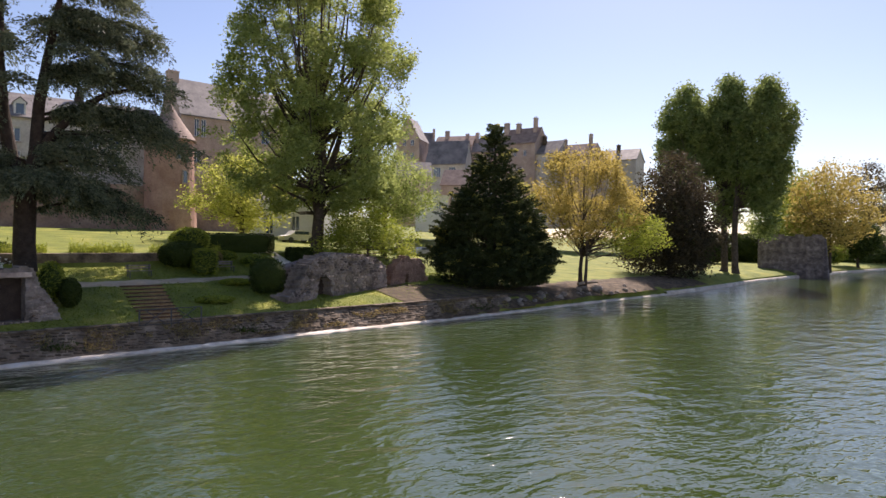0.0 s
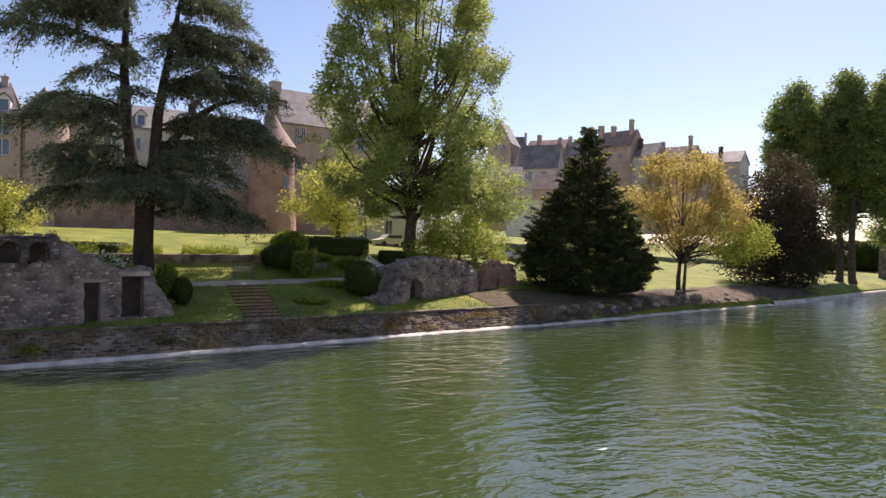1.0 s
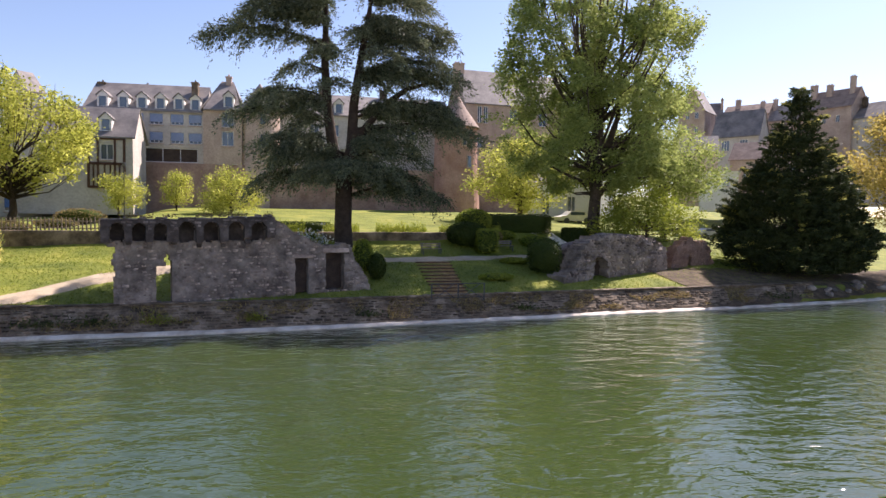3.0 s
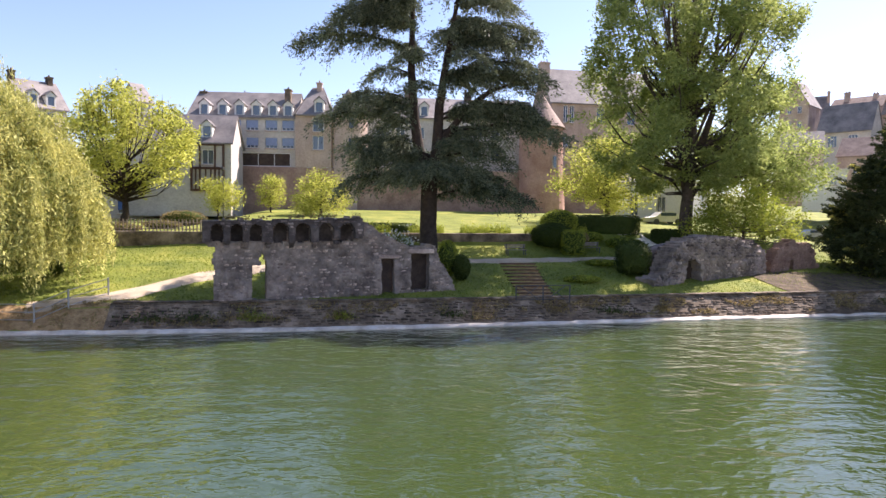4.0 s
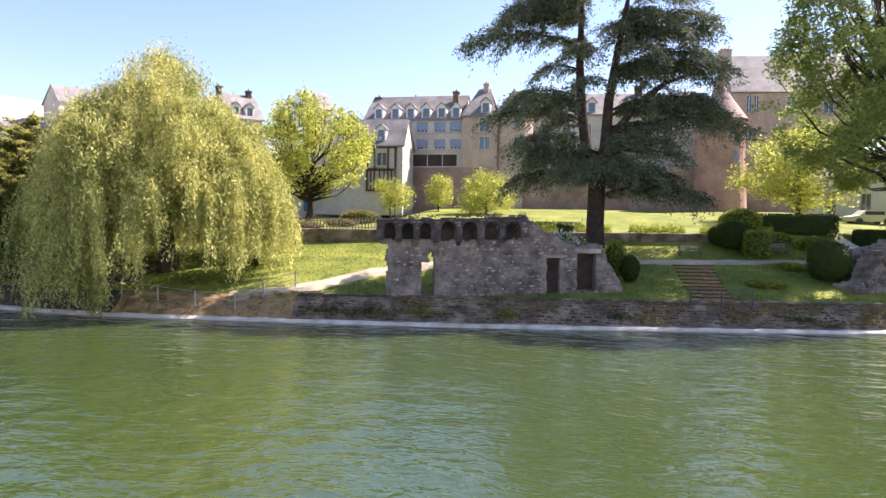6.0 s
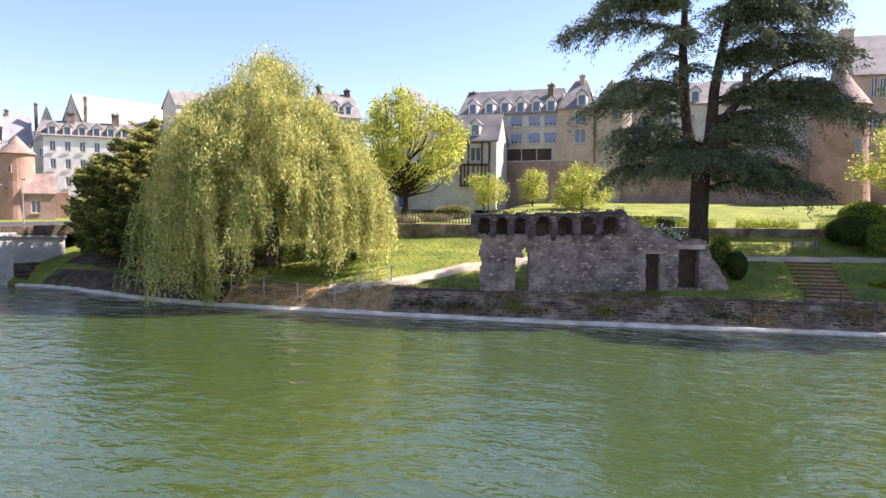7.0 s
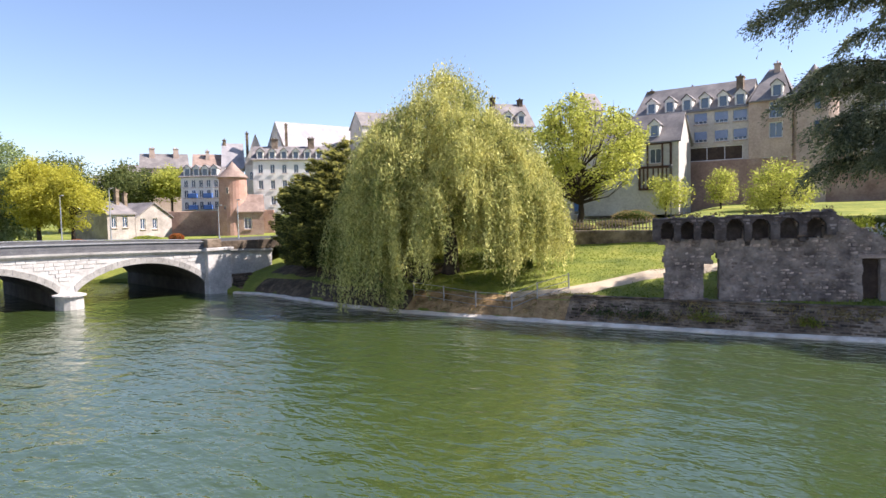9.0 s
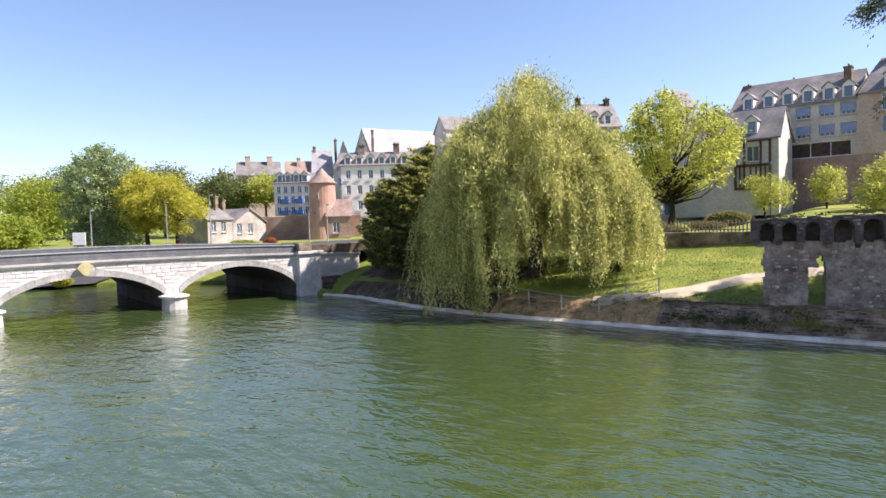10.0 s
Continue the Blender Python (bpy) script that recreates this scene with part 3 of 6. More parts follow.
def conifer(name, label, x, y, top, rx, ry, leaf, seed, sprays, prof=CONE, low=0.6, tipleaf=None, gold=0.3, trunk_r=0.35, rise=0.45, reach=1.7):
    """A dense evergreen of many feathery sprays that rise outwards and nod at the tips."""
    r = np.random.default_rng(seed)
    zb = ground(x, y) - 0.1
    t = thing(name, (x, y, zb), label, "tree")
    h = top - zb
    bm = bmesh.new()
    tube(bm, [(0, 0, 0), (0, 0, 1), (0.1, 0, h * 0.5), (0, 0, h * 0.95)], [trunk_r * 1.3, trunk_r, trunk_r * 0.6, 0.03], 8)
    p = in_crown(r, sprays, low, h - 0.6, rx * 0.86, ry * 0.86, prof, 0.15, seed, 0.22, 0.3)
    limbs(bm, r, trunk_r, 1.0, p, 60)
    part("trunk", bm, M_BARK_D, t, smooth=True)
    dark, dark_d, pale, pale_d = [], [], [], []
    m = 110
    for c in p:
        a = math.atan2(c[1], c[0]) + r.normal() * 0.35
        ln = reach * r.uniform(0.7, 1.3)
        out = np.array([math.cos(a), math.sin(a), rise + r.normal() * 0.25])
        out /= np.linalg.norm(out)
        side = np.array([-math.sin(a), math.cos(a), r.normal() * 0.25])
        u = r.uniform(0, 1, m)
        k = r.choice([-1.0, 1.0], m)
        w = (0.42 * ln * (1 - u) + 0.06) * r.uniform(0, 1, m)
        q = np.array(c) + np.outer((u - 0.45) * ln, out) + np.outer(k * w, side) + r.normal(size=(m, 3)) * 0.07
        q[:, 2] -= 0.28 * ln * u * u + 0.25 * w
        dr = out * 0.7 + np.outer(k, side) * 0.6 + np.array([0, 0, -0.3])
        dark.append(q); dark_d.append(dr)
        if tipleaf and r.uniform() < gold * (0.4 + 1.2 * c[2] / h):
            o = u > 0.45
            pale.append(q[o] + out * 0.14 + np.array([0, 0, 0.06])); pale_d.append(dr[o])
    n = sprays * 22
    fill = in_crown(r, n, low, h - 1.0, rx * 0.8, ry * 0.8, prof, 0.0, seed, 0.4)
    dark.append(fill); dark_d.append(r.normal(size=(n, 3)))
    q = np.concatenate(dark)
    q[:, 2] = np.maximum(q[:, 2], 0.3)
    leaf_mesh("crown", q, 0.27, leaf, t, r, aspect=0.34, up=0.2, along=np.concatenate(dark_d))
    if pale:
        leaf_mesh("shoot_layer", np.concatenate(pale), 0.24, tipleaf, t, r, aspect=0.3, up=0.2, label="olive-gold young shoots", along=np.concatenate(pale_d))
    return t


conifer("yew_tree", "large dark green cone-shaped yew on the bank", *spot(42.25, 51.29, 1.56), 19.0, 8.0, 6.5, L_YEW, 51, 1250, tipleaf=L_YEWG, gold=0.14, rise=0.75)
conifer("yew_tree", "dark spreading yew with olive tips beside the willow", *spot(-40.0, 42.4, 0.71), 13.9, 8.0, 5.0, L_YEWO, 52, 1100, [(0, 0.8), (0.2, 1.0), (0.48, 0.95), (0.6, 0.82), (0.72, 0.57), (0.87, 0.24), (1, 0.05)], tipleaf=L_YEWG, gold=1.0, rise=0.85, reach=2.0)


# the cedar: flat tiers of dark needles on forked stems
def cedar(x, y):
    r = np.random.default_rng(61)
    zb = ground(x, y) - 0.1
    t = thing("cedar_tree", (x, y, zb), "huge dark cedar with flat layered tiers of needles", "tree")
    bm = bmesh.new()
    H = 24.5 - zb
    tube(bm, [(0, 0, 0), (0.05, 0, 0.6), (-0.05, 0, 3), (0, 0, 5.5), (0.05, 0, 7.0)], [0.95, 0.68, 0.6, 0.58, 0.55], 12)
    tube(bm, [(0, 0, 6.2), (-0.75, 0, 8.2), (-1.15, 0.1, 11), (-1.35, 0, 14), (-1.3, 0, 18), (-1.2, 0, H)], [0.42, 0.40, 0.34, 0.28, 0.17, 0.04], 9)
    tube(bm, [(0, 0, 6.2), (0.5, 0, 8.4), (0.65, 0, 11.5), (1.1, 0.1, 14.5), (1.7, 0, 18), (2.0, 0, H - 1.5)], [0.44, 0.40, 0.33, 0.26, 0.16, 0.04], 9)
    tube(bm, [(0.6, 0, 8.6), (1.6, -0.2, 10.0), (2.9, -0.2, 11.6), (4.4, 0, 12.7), (6.2, 0.2, 13.3)], [0.3, 0.27, 0.22, 0.16, 0.06], 7)
    tube(bm, [(0.6, 0, 9.6), (1.9, 0.5, 10.0), (3.2, 0.6, 10.2), (4.3, 0.6, 9.4)], [0.2, 0.16, 0.11, 0.04], 6)
    # branch tips: x, y, z above the foot, fullness
    low_tips = [(-6.0, -0.3, 5.0, 1.0), (-5.0, 1.2, 6.0, 1.0), (-4.2, -1.6, 6.2, 1.1), (-2.0, -2.8, 5.8, 1.2), (0.5, -3.2, 5.5, 1.2), (2.6, -2.6, 5.3, 1.1), (4.2, -1.0, 5.0, 1.0), (6.9, 0.2, 4.4, 0.8), (5.2, 1.6, 5.2, 0.8), (-2.0, 2.8, 6.4, 1.0), (2.0, 2.8, 6.4, 1.0), (-3.4, 0.3, 7.4, 1.0), (1.4, -1.6, 7.0, 1.0)]
    mid_tips = [(-7.4, -0.3, 10.4, 0.9), (-6.2, 1.0, 11.4, 0.9), (-5.2, -1.3, 11.2, 0.9), (-3.2, -0.8, 9.6, 0.7), (-2.4, -1.6, 10.6, 0.7), (9.4, -0.2, 9.8, 0.8), (8.2, 1.0, 10.6, 1.2), (7.0, -1.2, 11.2, 1.2), (5.6, 0.8, 10.4, 0.6), (4.6, -1.4, 9.0, 0.45), (5.4, 0.0, 7.2, 0.4), (-4.0, -1.0, 13.2, 0.6)]
    top_tips = [(-9.0, -0.5, 15.0, 0.9), (-7.4, 1.0, 16.0, 1.0), (-6.2, -1.8, 16.0, 1.0), (-4.6, 0.3, 17.0, 1.0), (8.0, 0.0, 12.8, 0.9), (7.2, -1.2, 14.0, 0.9), (6.6, 1.0, 15.6, 1.0), (7.4, 0.3, 17.2, 0.9), (5.4, -1.6, 15.0, 1.0), (4.6, 1.4, 16.6, 1.0), (3.4, -1.8, 13.8, 0.9), (3.4, -2.0, 17.0, 1.0), (-6.0, 0.0, 18.8, 1.0), (-3.5, -1.3, 19.0, 1.0),
                (-1.5, 1.2, 19.6, 1.0), (1.5, -1.5, 19.0, 1.0), (4.8, 0.0, 19.4, 1.0), (6.0, 0.5, 18.4, 0.9), (-4.0, 1.0, 18.0, 1.0), (-2.0, -1.8, 16.4, 0.8), (0.6, -2.0, 15.8, 0.8), (2.6, 1.4, 20.8, 0.9), (-2.8, 0.4, 21.0, 0.9)]
    pts, dirs = [], []
    spare = [(r.uniform(2.2, 6.8), r.uniform(-2.2, 2.2), r.uniform(11.5, 20), 0.7) for _ in range(6)] + [(r.uniform(-5.5, -1.5), r.uniform(-2.4, 2.4), r.choice([r.uniform(5.5, 7.5), r.uniform(15.5, 20)]), 0.8) for _ in range(8)] + [(r.uniform(0.5, 4.5), r.uniform(-2.8, 2.4), r.uniform(5.4, 7.4), 0.9) for _ in range(4)] + [(r.uniform(-2.0, 3.4), r.choice([-1, 1]) * r.uniform(1.6, 3.2), z_, 0.8) for z_ in np.linspace(12.5, 20.5, 12)]
    for tx, ty, tz, full in low_tips + mid_tips + top_tips + spare:
        tz += 0.3 * r.normal() + (1.1 if tz < 8 else 1.2 if tx < -4 and tz > 14 else 0)
        stem = -1.2 if tx < -0.3 else 0.9 if tz < 14 else 1.6
        root = np.array([stem if tz > 8 else 0.0, 0.0, tz + 0.4 - 0.08 * abs(tx)])
        tip = np.array([tx, ty, tz])
        ln = np.linalg.norm(tip - root)
        peak = (root + tip) / 2 + np.array([0, 0, 0.5 + 0.14 * ln])
        curve = lambda u: np.outer((1 - u) ** 2, root) + np.outer(2 * u * (1 - u), peak) + np.outer(u * u, tip)
        line = curve(np.linspace(0, 1, 6))
        tube(bm, [tuple(q) for q in line], [0.035 + 0.011 * ln] + [(0.03 + 0.009 * ln) * (1 - k / 6) + 0.012 for k in range(1, 6)], 5)
        ax = (tip - root) / ln
        lat = np.array([-ax[1], ax[0], 0.0])
        lat /= np.linalg.norm(lat) + 1e-9
        for k in range(int(14 * ln * full)):
            u = r.uniform(0.06, 1.0)
            c = curve(np.array([u]))[0]
            reach = (1.9 * math.sin(math.pi * min(1, 0.12 + 0.8 * (1 - u) + 0.1)) ** 0.7 * 0.85 + 0.45) * r.uniform(0.4, 1.2)
            d = lat * r.choice([-1.0, 1.0]) * r.uniform(0.35, 1) + ax * r.uniform(0.25, 0.9)
            d[2] = r.uniform(-0.12, 0.22)
            c = c + np.array([0, 0, r.normal() * 0.16])
            d /= np.linalg.norm(d)
            m = int(30 + 22 * reach)
            v = r.uniform(0, 1, m)
            q = c + np.outer(v * reach, d) + r.normal(size=(m, 3)) * np.array([0.13, 0.13, 0.07])
            nod = 0.3 * (v * reach) ** 2 + 0.25 * u * v
            hang = np.where(r.uniform(size=m) < 0.3, r.uniform(0, 0.6, m), 0) * (0.3 + u)
            q[:, 2] -= nod + hang
            pts.append(q)
            dirs.append(np.outer(np.ones(m), d) - np.outer(0.4 * v + 1.4 * (hang > 0), (0, 0, 1)))
    part("trunk", bm, M_BARK_D, t, smooth=True)
    leaf_mesh("crown", np.concatenate(pts), 0.21, L_CEDAR, t, r, aspect=0.34, up=0.35, along=np.concatenate(dirs))
    return t


cedar(*spot(1.89, 46.41, 4.19))


# the weeping willow: an uneven dome of limbs with long hanging strands
def willow(x, y):
    r = np.random.default_rng(71)
    zb = ground(x, y) - 0.1
    t = thing("willow_tree", (x, y, zb), "weeping willow with long pale yellow-green strands", "tree")
    bm = bmesh.new()
    tube(bm, [(0, 0, 0), (0.1, 0, 0.8), (0.0, 0.1, 2.5), (-0.4, 0, 4.2)], [0.75, 0.55, 0.5, 0.4], 10)
    ends = []
    for k in range(26):
        a = k * 2.4 + r.uniform(-0.3, 0.3)
        q = r.uniform(2.2, 7.4)
        zz = 14.6 - 0.07 * q * q + r.uniform(-2.4, 0.4) - zb
        e = Vector((math.cos(a) * q, math.sin(a) * q * 0.8, zz))
        s = Vector((-0.3, 0, r.uniform(2.8, 4.2)))
        tube(bm, [s, s.lerp(e, 0.45) + Vector((0, 0, 1.3)), s.lerp(e, 0.8) + Vector((0, 0, 0.9)), e], [0.22, 0.13, 0.07, 0.02], 5)
        ends.append(e)
    part("trunk", bm, M_BARK, t, smooth=True)
    pts = []
    DOME_TOP = [(0, 15.8), (0.2, 15.5), (0.37, 14.6), (0.57, 13.4), (0.8, 11.8), (0.9, 10.1), (1.0, 7.8), (1.1, 6.6)]
    right, front = np.array([0.83, 0.56]), np.array([0.56, -0.83])

    def cascade(px, py, top, ln, wide, count):
        """A tuft on a twig's end from which a bundle of strands hangs."""
        o = Vector((px, py)).normalized() if px or py else Vector((1, 0))
        lean = r.normal(size=2) * 0.12
        for _ in range(count):
            l = ln * r.uniform(0.45, 1.1)
            m = max(7, int(l * 11))
            u = np.linspace(0, 1, m)
            arc = (1 - np.exp(-u * l * 1.3)) * r.uniform(0.3, 1.1)
            sx, sy = r.normal(size=2) * wide
            jx = r.normal(size=(2, m)) * 0.07
            pts.append(np.stack([px + sx * (0.35 + 0.65 * u ** 0.5) + o.x * arc + lean[0] * u * l + jx[0], py + sy * (0.35 + 0.65 * u ** 0.5) + o.y * arc + lean[1] * u * l + jx[1],
                                 top + r.normal() * 0.28 + 0.45 * np.sin(np.minimum(u * l * 2.2, math.pi)) - l * u + r.normal(size=m) * 0.05], axis=1))
        k = count * 5
        pts.append(np.array([px + o.x * 0.3, py + o.y * 0.3, top + 0.1]) + r.normal(size=(k, 3)) * np.array([wide * 1.25, wide * 1.25, 0.34]))
    # the upper skin of the dome, in layers of short tufts
    for k in range(260):
        a, q = k * 2.39996 + r.normal() * 0.1, math.sqrt((k + 0.5) / 260) * 1.0
        lump = noise.noise((math.cos(a) * q * 3.2, math.sin(a) * q * 3.2, 3.3))
        top = smooth_line(DOME_TOP, q) + 1.8 * lump - abs(r.normal()) * 0.6 - 0.9 * q * (math.cos(a) * right[0] + math.sin(a) * right[1]) - zb
        cascade(math.cos(a) * q * 8.1, math.sin(a) * q * 7.0, top, r.uniform(1.6, 4.2), r.uniform(0.22, 0.42), 13)
    # the skirt: long curtains round the edge, open in the middle of the river side
    for k in range(330):
        a = r.uniform(0, 2 * math.pi)
        if noise.noise((math.cos(a) * 2.6, math.sin(a) * 2.6, 7.0)) < -0.12:
            continue
        q = r.uniform(0.62, 1.06)
        x_, y_ = math.cos(a) * q * 8.0, math.sin(a) * q * 6.9
        along = (x_ * right[0] + y_ * right[1]) / 8
        near = (x_ * front[0] + y_ * front[1]) / 8
        if near > 0.2 and -0.55 < along < 0.3 and r.uniform() < 0.6:
            continue
        foot = np.interp(along, [-1, -0.6, -0.2, 0.3, 0.6, 1], [0.3, 0.3, 1.6, 3.0, 2.7, 2.5]) + abs(r.normal()) * (0.6 if along < -0.4 else 1.1)
        top = min(smooth_line(DOME_TOP, q), r.uniform(6.0, 11.0))
        cascade(x_, y_, top - zb, max(1.2, top - foot), r.uniform(0.15, 0.3), 10)
    # shaded strands within
    for k in range(230):
        a, q = r.uniform(0, 2 * math.pi), r.uniform(0.05, 0.7)
        top = r.uniform(8, 12.5)
        cascade(math.cos(a) * q * 8, math.sin(a) * q * 7, top - zb, r.uniform(2.5, 6.0), 0.3, 6)
    # wispy top sprays
    for k in range(190):
        a, q = r.uniform(0, 2 * math.pi), abs(r.normal()) * 2.0
        c = np.array([math.cos(a) * q * 1.25, math.sin(a) * q, 16.5 - zb - 0.2 * q * q + r.normal() * 0.45])
        pts.append(c + r.normal(size=(24, 3)) * np.array([0.36, 0.36, 0.42]))
    # one long strand that reaches the water
    for k in range(110):
        ln = r.uniform(5.2, 7.6)
        m = int(ln * 12)
        u = np.linspace(0, 1, m)
        cx, cy = WX - x + r.normal() * 0.24, WY - y + r.normal() * 0.24
        pts.append(np.stack([cx + 0.35 * u + r.normal(size=m) * 0.08, cy + r.normal(size=m) * 0.08, 7.7 - zb + r.normal() * 0.25 - ln * u], axis=1))
    q = np.concatenate(pts)
    q[:, 2] = np.maximum(q[:, 2], 0.12 - zb)
    leaf_mesh("crown", q, 0.27, L_WILLOW, t, r, aspect=0.25, up=0.0, hang=0.55)
    return t


WX, WY = spot(-28.01, 34.00, 0.06)
willow(*spot(-27.33, 40.60, 1.81))


# hedges and shrubs
def bush(name, label, x, y, z, rx, ry, h, leaf, seed, n=1800, size=0.12, square=2.0, category="shrub", group="", turn=0.0):
    """A shrub or hedge: a solid dark green core under a skin of leaves; square: 2 round, higher boxy."""
    r = np.random.default_rng(seed)
    t = thing(name, (x, y, z), label, category, group, turn=turn)
    bm = bmesh.new()
    bmesh.ops.create_icosphere(bm, subdivisions=3, radius=1.0)
    for v in bm.verts:
        k = (abs(v.co.x) ** square + abs(v.co.y) ** square + abs(v.co.z) ** square) ** (-1 / square)
        g = 0.88 + 0.1 * noise.noise(v.co * 2.3 + Vector((seed, 0, 0)))
        v.co = Vector((v.co.x * k * rx * g, v.co.y * k * ry * g, max(-0.1, h * 0.5 + v.co.z * k * h * 0.5 * g)))
    part("core", bm, L_HEDGE, t, smooth=True, label="solid dark green inner core")
    d = r.normal(size=(n, 3))
    k = (np.abs(d) ** square).sum(axis=1) ** (-1 / square)
    d *= k[:, None]
    q = d * np.array([rx, ry, h * 0.5]) * r.uniform(0.86, 1.06, n)[:, None]
    q[:, 2] = np.maximum(q[:, 2] + h * 0.5, 0.03)
    leaf_mesh("foliage", q, size, leaf, t, r, up=0.1)
    return t


def shrub_at(name, label, p, w, d, h, leaf, seed, **k):
    return bush(name, label, p[0], p[1], ground(p[0], p[1]), w / 2, d / 2, h, leaf, seed, **k)


shrub_at("round_shrub", "large rounded dark green shrub by the path", (12.60, 53.99, 4.10), 3.5, 2.8, 2.05, L_HEDGE, 81, n=4200, size=0.16)
shrub_at("round_shrub", "yellow-green top of a shrub beside the hedge", (13.60, 55.80, 4.32), 3.2, 2.4, 2.1, L_SHRUB, 82, n=3200, size=0.16)
shrub_at("clipped_shrub", "small clipped cube-shaped green shrub", (13.98, 52.61, 3.91), 1.8, 1.6, 2.0, L_SHRUB, 83, n=2600, size=0.13, square=6)
shrub_at("clipped_shrub", "dark clipped rounded shrub on the slope", (16.98, 46.87, 2.35), 2.4, 2.2, 2.5, L_HEDGE, 84, n=4200, size=0.12, square=3.2)
shrub_at("shrub", "dark green upright shrub at the ruin's end", (4.03, 43.86, 2.43), 1.2, 1.2, 1.75, L_HEDGE, 85, n=2200, size=0.12)
shrub_at("shrub", "green shrub at the ruin's broken end", (3.11, 44.54, 2.75), 1.5, 1.3, 2.5, L_SHRUB, 86, n=2400, size=0.12)
shrub_at("flowering_shrub", "white-flowering shrub behind the ruin wall", (-0.39, 43.95, 4.30), 2.4, 1.2, 3.0, L_SHRUB, 87, n=2600, size=0.13)
shrub_at("small_bush", "small green bush on the lawn", (-21.64, 42.21, 1.89), 0.8, 0.8, 0.8, L_HEDGE, 88, n=800, size=0.1)
hp = [(15.17, 58.50, 4.84), (20.97, 56.67, 4.95), (22.04, 56.26, 4.97), (24.19, 55.36, 5.02)]
for (a, b, sd) in ((hp[0], hp[1], 91), (hp[2], hp[3], 92)):
    w = math.hypot(b[0] - a[0], b[1] - a[1])
    bush("clipped_hedge", "clipped dark green box hedge along the terrace", (a[0] + b[0]) / 2, (a[1] + b[1]) / 2, ground((a[0] + b[0]) / 2, (a[1] + b[1]) / 2) - 0.15, w / 2, 0.8, 1.75, L_HEDGE, sd, 7000, 0.13, 9.0, "hedge", turn=math.degrees(math.atan2(b[1] - a[1], b[0] - a[0])))
rf_ = np.random.default_rng(89)
fl = bpy.data.objects["flowering_shrub.001"]
leaf_mesh("blossom", rf_.normal(size=(420, 3)) * np.array([0.75, 0.3, 0.4]) + np.array([0, -0.45, 2.35]), 0.15, L_FLOWER, fl, rf_, aspect=0.9, label="clusters of white flowers")
for px_, w_, h_, lf_, sd_ in (((150.89, 89.45, 5.55), 34, 7, L_HEDGE, 601), ((165.72, 83.11, 5.75), 30, 6, L_SHRUB, 602), ((212.25, 89.57, 5.88), 40, 6, L_HEDGE, 603), ((123.27, 86.21, 5.47), 24, 6, L_HEDGE, 604)):
    bush("bank_thicket", "dark green thicket along the far lawn", px_[0], px_[1], ground(px_[0], px_[1]) - 0.4, w_ / 2, 3.5, h_, lf_, sd_, 7000, 0.6, 3.0, "thicket", "thickets on the far lawn", -25)
bush("clipped_hedge", "long low dark hedge behind the ruin", *spot(-1.78, 54.42, 4.70), 4.6, 2.9, 0.6, 1.3, L_HEDGE, 93, 5000, 0.13, 9.0, "hedge", turn=2)


# ---- buildings ----
def holed(bm, w, z0, z1, holes, y=0.0, reveal=0.22):
    """A wall face in the xz plane at y, with rectangular openings and their reveals."""
    xs = sorted({0.0, w, *[h[0] for h in holes], *[h[1] for h in holes]})
    zs = sorted({z0, z1, *[h[2] for h in holes], *[h[3] for h in holes]})
    grid = {}

    def v(i, j):
        if (i, j) not in grid:
            grid[i, j] = bm.verts.new((xs[i], y, zs[j]))
        return grid[i, j]
    for i in range(len(xs) - 1):
        for j in range(len(zs) - 1):
            cx, cz = (xs[i] + xs[i + 1]) / 2, (zs[j] + zs[j + 1]) / 2
            if any(a < cx < b and c < cz < d for a, b, c, d in holes):
                continue
            bm.faces.new((v(i, j), v(i + 1, j), v(i + 1, j + 1), v(i, j + 1)))
    for a, b, c, d in holes:
        q = [(a, c), (b, c), (b, d), (a, d)]
        for (x0, q0), (x1, q1) in zip(q, q[1:] + q[:1]):
            f = [bm.verts.new(p) for p in ((x0, y, q0), (x1, y, q1), (x1, y + reveal, q1), (x0, y + reveal, q0))]
            bm.faces.new(f[::-1])


def window(parent, a, b, c, d, y, pane=None, bars=1, shutter=None):
    """Frame, pane and bars in an opening."""
    bm = bmesh.new()
    f = 0.09
    cuts = [0.0] + [(b - a) * (k + 1) / (bars + 1) for k in range(bars)] + [b - a]
    lights = [(p + (f if p == 0 else 0.04), q - (f if q == b - a else 0.04), c + f, d - f) for p, q in zip(cuts, cuts[1:])]
    holed(bm, b - a, c, d, lights, y, 0.08)
    bmesh.ops.remove_doubles(bm, verts=bm.verts, dist=1e-4)
    bmesh.ops.translate(bm, vec=(a, 0, 0), verts=bm.verts)
    wn_ = part("window", bm, M_FRAME, parent)
    # very wide openings get a dark pane that stands for a shaded loggia
    part("pane", boxbm(a + 0.02, b - 0.02, y + 0.09, y + 0.12, c + 0.02, d - 0.02), M_DARK if b - a > 3 else pane or M_PANE, wn_)
    part("sill", boxbm(a - 0.1, b + 0.1, y - 0.32, y - 0.2, c - 0.14, c - 0.02), M_LIME, wn_)
    if shutter and b - a < 2:
        part("shutter", boxbm(a + 0.03, b - 0.03, y - 0.1, y - 0.05, c + (d - c) * 0.25, d - 0.03), shutter, wn_)
    return wn_


